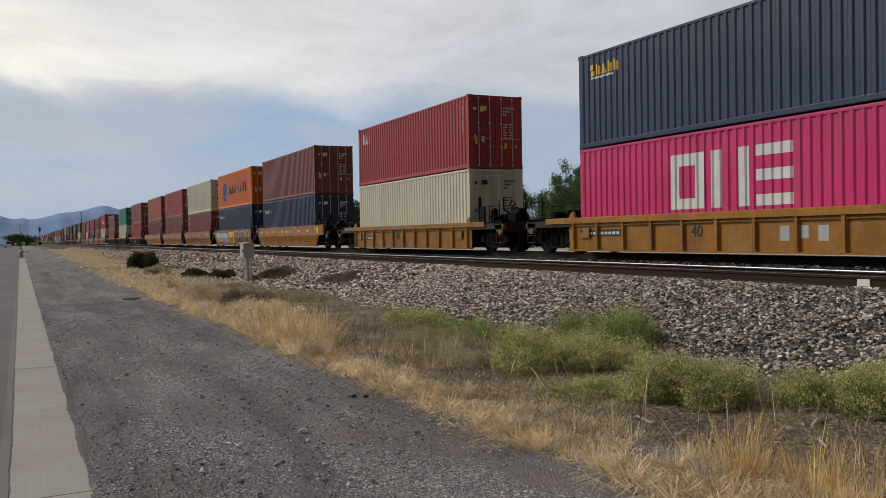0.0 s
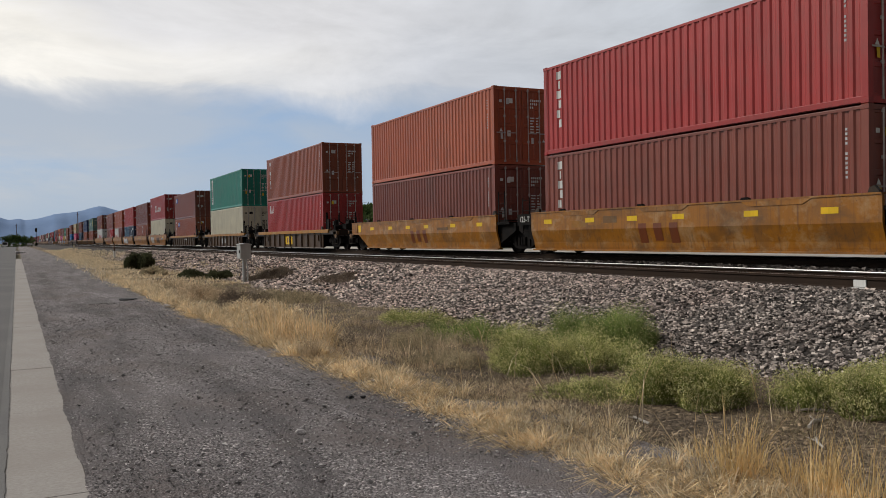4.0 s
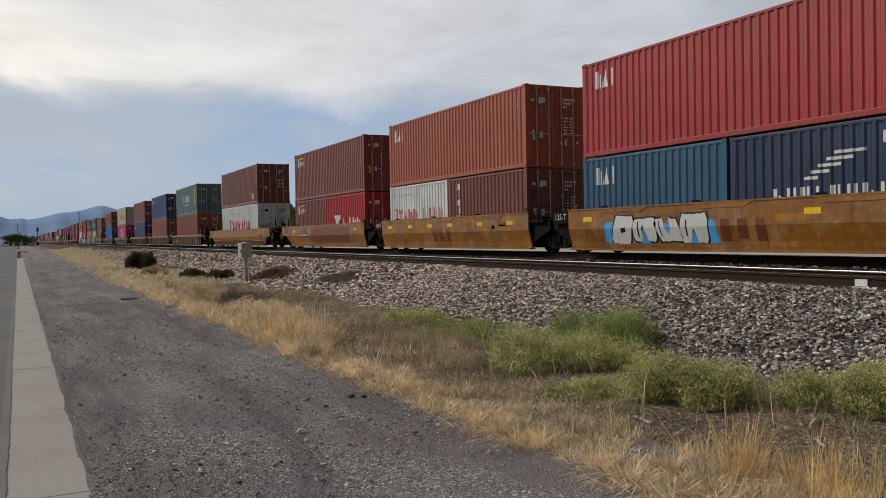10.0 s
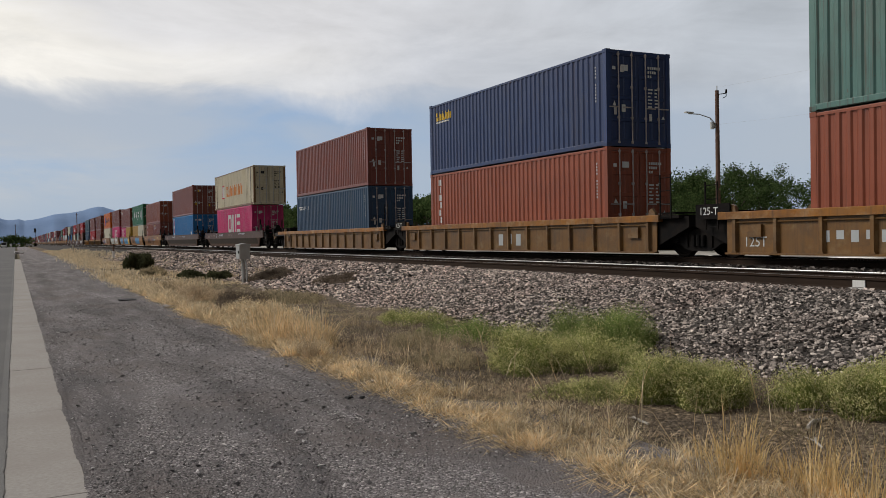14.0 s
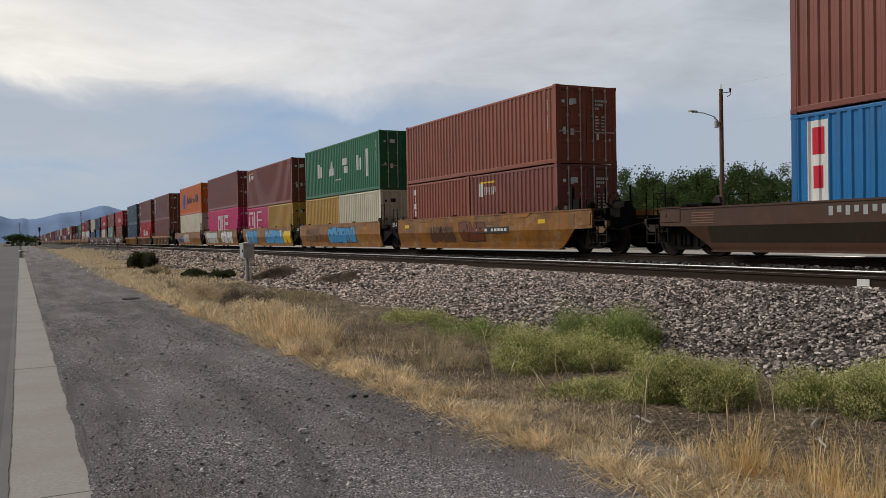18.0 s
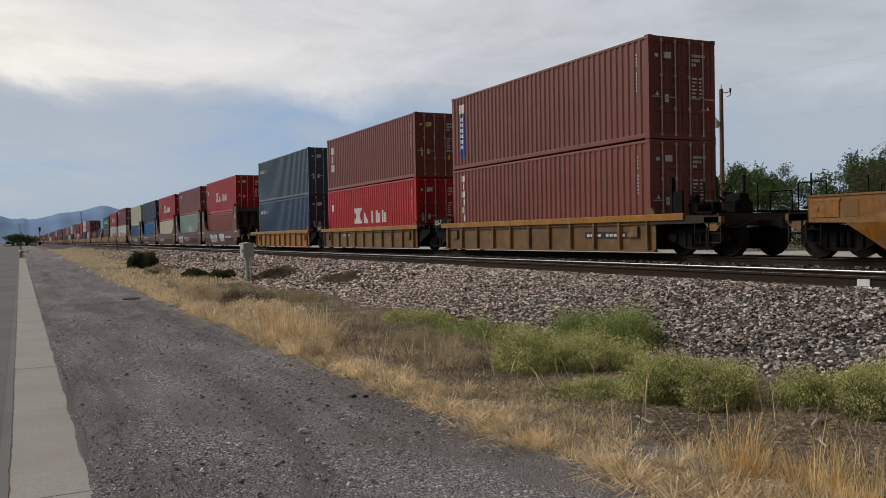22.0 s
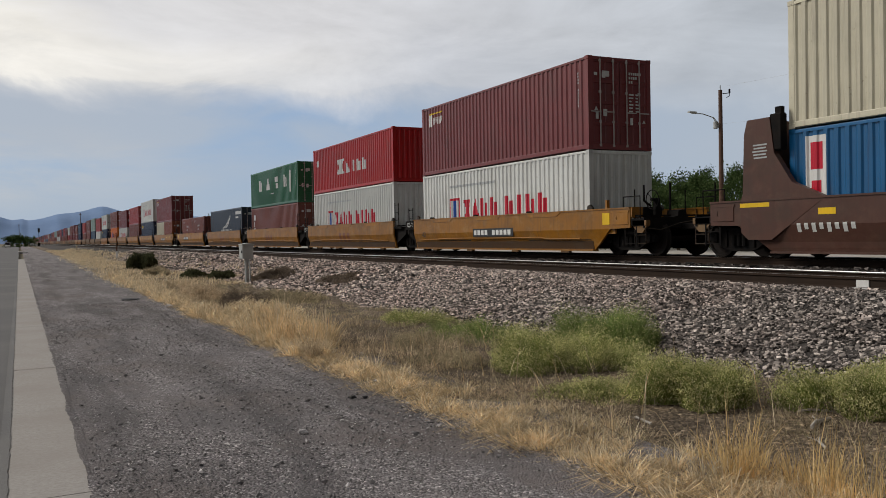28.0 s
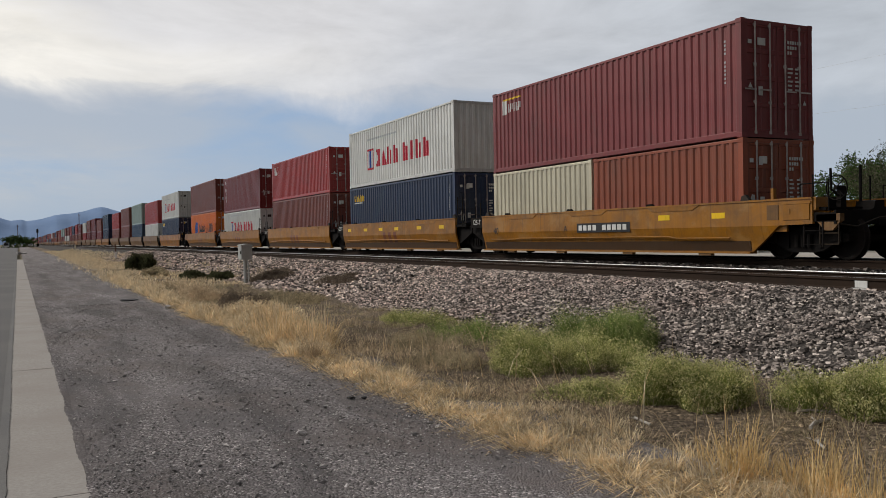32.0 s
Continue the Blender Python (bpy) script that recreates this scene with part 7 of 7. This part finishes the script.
    # far golden verge
    x, y, tall, out, off, rnd = tufts(2600, 13, 3.2, 9.4, 32, 190, 31, 0.25, 1.4, lambda a, b, r: a > edge_at(b) - 0.05 + 0.004 * (b - 40) * (b > 40) and (a < 7.4 or r < 0.35 + 0.002 * b))
    h = tall * rnd.uniform(0.06, 0.20, len(x)) * (1 + 0.5 * (y > 80))
    solid("far_grass", blade_mesh("far_grass", x, y, ground_z(x, y), h, rnd.uniform(0.016, 0.032, len(x)) * (1 + y / 120), rnd.uniform(0.2, 0.9, len(x)), "dry_grass", 32),
          "golden dry grass along the distant verge", "grass", "stuff")


def leaf_cloud(name, x, y, z, size, material, seed):
    """Small leaves turned every way, one bent quad each."""
    rnd = np.random.RandomState(seed)
    n = len(x)
    c = np.stack([x, y, z], 1)
    u = rnd.normal(0, 1, (n, 3))
    u[:, 2] = np.abs(u[:, 2]) + 0.3
    w = np.cross(u, rnd.normal(0, 1, (n, 3)))
    u /= np.linalg.norm(u, axis=1)[:, None]
    w /= np.linalg.norm(w, axis=1)[:, None]
    s = size[:, None]
    v = np.stack([c - u * s, c + w * s * 0.3, c + u * s, c - w * s * 0.3], 1)
    return mesh_np(name, v.reshape(-1, 3), np.arange(4 * n).reshape(-1, 4), material)


def weed_clump(label, cx, cy, rx, ry, high, n, seed, material="weed_green", thin=0.006):
    """A soft mound of fine upright stems with tiny leaves."""
    rnd = np.random.RandomState(seed)
    r, a = np.sqrt(rnd.uniform(0, 1, n)), rnd.uniform(0, 2 * np.pi, n)
    lump = 1 + 0.28 * np.sin(3 * a + seed) + 0.18 * np.sin(5 * a + 2 * seed)
    x, y = cx + rx * r * np.cos(a) * lump, cy + ry * r * np.sin(a) * lump
    z = np.array([max(verge_z(p, q), bank_z(p, q)) for p, q in zip(x, y)]) - 0.02
    top = high * np.sqrt(np.maximum(0.04, 1.02 - r ** 2)) * rnd.uniform(0.5, 1.08, n) * (0.85 + 0.25 * np.sin(7 * x + seed) * np.sin(6 * y))
    me = blade_mesh("stems", x, y, z, top, rnd.uniform(0.6, 1.4, n) * thin, 0.15 + 0.55 * r * rnd.uniform(0.4, 1.3, n), material, seed, a + rnd.normal(0, 0.5, n))
    thing = tagged(new("weed_clump"), label, "weeds", "weed clumps")
    ob = part("foliage", me, None, thing)
    ob["kind"] = "stuff"
    # leaflets along the stems, pale and seeding at the tips
    for name, k, low, size, tone in (("leaf_mass", 2 * n, 0.15, 0.9, material), ("seed_fluff", 3 * n, 0.76, 0.8, "weed_tip" if material in ("weed_green", "weed_lush") else material)):
        if material == "weed_lush" and name == "seed_fluff":
            k //= 4
        i = rnd.randint(0, n, k)
        up = low + (1.04 - low) * rnd.uniform(0, 1, k) ** 0.7
        bend = (0.15 + 0.5 * r[i]) * top[i] * up ** 1.6
        lx = x[i] + rnd.normal(0, 0.022, k) + np.cos(a[i]) * bend
        ly = y[i] + rnd.normal(0, 0.022, k) + np.sin(a[i]) * bend
        me = leaf_cloud(name, lx, ly, z[i] + top[i] * up * 0.96, rnd.uniform(1.2, 3.6, k) * thin * size, tone, seed + len(name))
        part(name, me, None, thing)["kind"] = "stuff"


verge_grass()
for spec in (("yellow-green weed clump on the dry verge", 5.98, 9.18, 0.74, 0.62, 0.66, 7400, 41), ("yellow-green weed clump on the dry verge", 6.42, 8.72, 0.45, 0.45, 0.50, 3000, 42),
             ("bright green weed clump at the ballast toe", 7.46, 10.05, 0.68, 0.66, 0.80, 6800, 43, "weed_lush"), ("yellow-green weed mound beside the ballast", 5.86, 6.50, 0.48, 0.48, 0.58, 6500, 44),
             ("yellow-green weed mound beside the ballast", 6.86, 5.32, 0.60, 0.5, 0.54, 6500, 45), ("low green weed clump at the ballast toe", 6.5, 12.3, 0.7, 0.8, 0.38, 3000, 46, "weed_lush"),
             ("low dull weed clump on the verge", 5.6, 12.0, 0.6, 0.8, 0.30, 2000, 47, "weed_dull"), ("low green weed clump at the ballast toe", 7.0, 15.6, 0.6, 1.1, 0.30, 1800, 48),
             ("low dull weed clump on the verge", 5.0, 10.2, 0.5, 0.6, 0.24, 1500, 49, "weed_dull"), ("low green weed clump on the verge", 5.2, 7.2, 0.45, 0.45, 0.22, 1400, 50)):
    weed_clump(*spec)
for spec in (("low dull green weed clump by the tracks", 6.5, 22.5, 0.7, 1.6, 0.35, 1600, 51, "weed_dull", 0.012), ("low dark green shrub by the ballast", 6.7, 38.4, 0.4, 0.8, 0.42, 1300, 52, "bush_leaf", 0.03),
             ("low dark green shrub by the ballast", 7.6, 37.0, 0.42, 0.9, 0.38, 1300, 53, "bush_leaf", 0.03), ("low olive shrub in dry grass", 5.9, 43.5, 0.5, 1.2, 0.5, 1200, 54, "weed_dull", 0.025),
             ("dark round bush in the dry grass", 6.5, 53.4, 0.58, 1.0, 1.05, 3600, 55, "bush_leaf", 0.04), ("mound of brown dead brush on the ballast", 8.55, 32.0, 0.7, 1.3, 0.38, 2200, 56, "twig", 0.012),
             ("mound of brown dead brush on the ballast", 9.0, 25.6, 0.5, 1.0, 0.28, 1500, 57, "twig", 0.012), ("brown dead weed at the gravel edge", 3.45, 11.0, 0.08, 0.10, 0.46, 190, 58, "brown_grass", 0.007),
             ("tan dried brush on the verge", 4.3, 17.3, 0.6, 1.4, 0.5, 2200, 59, "dry_grass", 0.012), ("brown dried brush on the verge", 4.75, 20.5, 0.5, 1.1, 0.55, 1600, 66, "twig", 0.010),
             ("brown dried brush on the verge", 4.6, 25.0, 0.5, 1.3, 0.5, 1500, 67, "brown_grass", 0.012), ("small olive weed in dry grass", 4.5, 14.8, 0.3, 0.6, 0.3, 700, 68, "weed_dull", 0.009)):
    weed_clump(*spec)


# ---- trees beyond the tracks ----
def tree_meshes(seed, high, wide, leaves, bare=False, size=1.0):
    rnd = random.Random(seed)
    wood = Shape()
    ends = []

    def limb(a, way, length, r, depth):
        b = a + way * length
        wood.tube(a, b, r, r * 0.62, 6 if depth > 1 else 4)
        if depth == 0:
            ends.append(b)
            return
        for _ in range(3 if depth > 1 else 2):
            w = (way + Vector((rnd.uniform(-0.9, 0.9), rnd.uniform(-0.9, 0.9), rnd.uniform(-0.25, 0.55)))).normalized()
            limb(b, w, length * rnd.uniform(0.55, 0.8), r * 0.55, depth - 1)
        ends.append(b)

    for _ in range(rnd.choice((1, 2, 3))):
        limb(Vector((rnd.uniform(-0.2, 0.2), rnd.uniform(-0.2, 0.2), -0.3)), Vector((rnd.uniform(-0.3, 0.3), rnd.uniform(-0.3, 0.3), 1)).normalized(), high * 0.32, 0.13, 3)
    np_r = np.random.RandomState(seed)
    pts = np.array([tuple(e) for e in ends])
    pts[:, 2] *= high * 0.92 / pts[:, 2].max()
    pts[:, :2] *= wide / max(0.5, np.abs(pts[:, :2]).max())
    low = np.stack([np_r.uniform(-wide, wide, 40), np_r.uniform(-wide, wide, 40), np_r.uniform(0.4, high * 0.72, 40)], 1)
    pts = np.concatenate([pts, low])
    i = np_r.randint(0, len(pts), leaves)
    c = pts[i] + np_r.normal(0, 0.19 if not bare else 0.33, (leaves, 3))
    u = np_r.normal(0, 1, (leaves, 3))
    w = np.cross(u, np_r.normal(0, 1, (leaves, 3)))
    u /= np.linalg.norm(u, axis=1)[:, None]
    w /= np.linalg.norm(w, axis=1)[:, None]
    s = size * np_r.uniform(0.055, 0.125, leaves)[:, None]
    v = np.stack([c - u * s, c + w * s * 0.55, c + u * s, c - w * s * 0.55], 1)
    f = np.arange(4 * leaves).reshape(-1, 4)
    return wood.mesh("trunk", "bark"), mesh_np("crown", v.reshape(-1, 3), f, "dull_leaf" if bare else "tree_leaf")


def trees():
    kinds = [tree_meshes(3, 5.6, 2.3, 11000, size=0.7), tree_meshes(8, 4.9, 2.5, 11000, size=0.7), tree_meshes(14, 6.2, 2.2, 11000, size=0.7), tree_meshes(21, 4.4, 2.6, 10000, size=0.7)]
    light = [tree_meshes(53, 5.6, 2.7, 2600, size=1.8), tree_meshes(58, 5.0, 2.9, 2600, size=1.8)]
    dull = [tree_meshes(31, 5.4, 2.7, 9000, True, 0.66), tree_meshes(37, 5.0, 3.0, 8500, True, 0.66)]
    rnd = random.Random(12)
    y = 24.0
    while y < 330:
        grey = y < 36.5
        trunk, crown = rnd.choice(dull if grey else kinds if y < 85 else light)
        x = (46.0 if y < 80 else 48.0) + rnd.uniform(-2.5, 5.0)
        thing = tagged(new("tree"), "sparse grey-green tree beyond the tracks" if grey else "leafy green roadside tree beyond the tracks", "tree", "trees beyond the tracks")
        thing.location = (x, y, 0.2)
        thing.rotation_euler.z = rnd.uniform(0, 6.28)
        k = rnd.uniform(1.05, 1.38) * (1.0 if y < 100 else 1.12)
        thing.scale = (k, k, k * rnd.uniform(0.92, 1.1))
        part("trunk", trunk, None, thing)
        ob = part("crown", crown, None, thing)
        y += rnd.uniform(1.4, 2.4) if y < 85 else rnd.uniform(2.6, 4.2) if y < 140 else rnd.uniform(4, 7)
    for x, y, k in ((-3.5, 430, 1.2), (-0.5, 436, 1.35), (2.2, 441, 1.4), (4.4, 447, 1.1)):
        trunk, crown = light[int(y) % 2]
        thing = tagged(new("tree"), "distant dark green tree at the end of the road", "tree", "distant trees")
        thing.location, thing.scale = (x, y, -1.3), (k * 1.1, k, k * 0.95)
        part("trunk", trunk, None, thing)
        part("crown", crown, None, thing)


trees()


# ---- far mountains across the valley ----
def mountains():
    xs = np.concatenate([np.linspace(-2600, -300, 50), np.linspace(-290, 700, 150), np.linspace(720, 4200, 70)])
    rnd = np.random.RandomState(3)
    h = np.zeros_like(xs)
    for k, amp in ((2.1, 5), (5.0, 5), (11, 3.5), (25, 2.0), (47, 1.2)):
        h += amp * np.sin(k * xs / 250 + rnd.uniform(0, 6.28))
    ridge = np.interp(xs, (-2600, -900, -300, -73, -25, 15, 36, 86, 118, 140, 191, 244, 290, 324, 342, 372, 399, 446, 640, 900, 1500, 4200), (120, 90, 100, 113, 98, 104, 98, 106, 112, 120, 127, 134, 148, 157, 155, 144, 135, 120, 112, 100, 110, 90))
    top = ridge + 0.22 * h * np.where((xs > -300) & (xs < 700), 1.0, 3.0)
    v, f = [], []
    n = len(xs)
    for row, (dy, k) in enumerate(((-420, 0.0), (-240, 0.40), (-110, 0.72), (0, 1.0), (400, 0.0))):
        for i, x in enumerate(xs):
            spur = 16 * math.sin(x * 0.024 + 0.8 * row) + 6 * math.sin(x * 0.075)
            v.append((x, 4000 + dy + (spur if row < 3 else 0), -5 + (top[i] + 5) * k))
    for r in range(4):
        f += [(r * n + i, r * n + i + 1, (r + 1) * n + i + 1, (r + 1) * n + i) for i in range(n - 1)]
    solid("mountains", mesh_np("mountains", v, f, "mountain", True), "blue mountain ridge across the valley with haze in its colour", "mountains", "structure")


mountains()


# ---- motion of the train: it comes down the track, slowly gaining speed ----
def gone(t):
    return 21.0 * t + 0.0145 * t * t


def motions():
    times = [0.0, 4.0, 8.0, 12.0, 16.0, 20.0, 24.0, 28.0, 32.0]
    for thing, off, z in CARRIED:
        walk(thing, [(t, pose(FAR_TRACK, off - gone(t), z)) for t in times])
    walk(white_car, [(0.0, pose(-5.0, 300, -0.03)), (12.0, pose(-5.0, 190, -0.03)), (32.0, pose(-5.0, -30, -0.03))])
    # every wheelset turns alike: one set of keys serves them all
    first = WHEELSETS[0]
    walk(first, [(i / FPS, Matrix.Rotation(gone(i / FPS) / WHEEL_R, 4, "X")) for i in range(32 * FPS + 1)])
    keys = first.animation_data
    for ob in WHEELSETS[1:]:
        ob.rotation_mode = "QUATERNION"
        data = ob.animation_data_create()
        data.action = keys.action
        data.action_slot = keys.action_slot


motions()
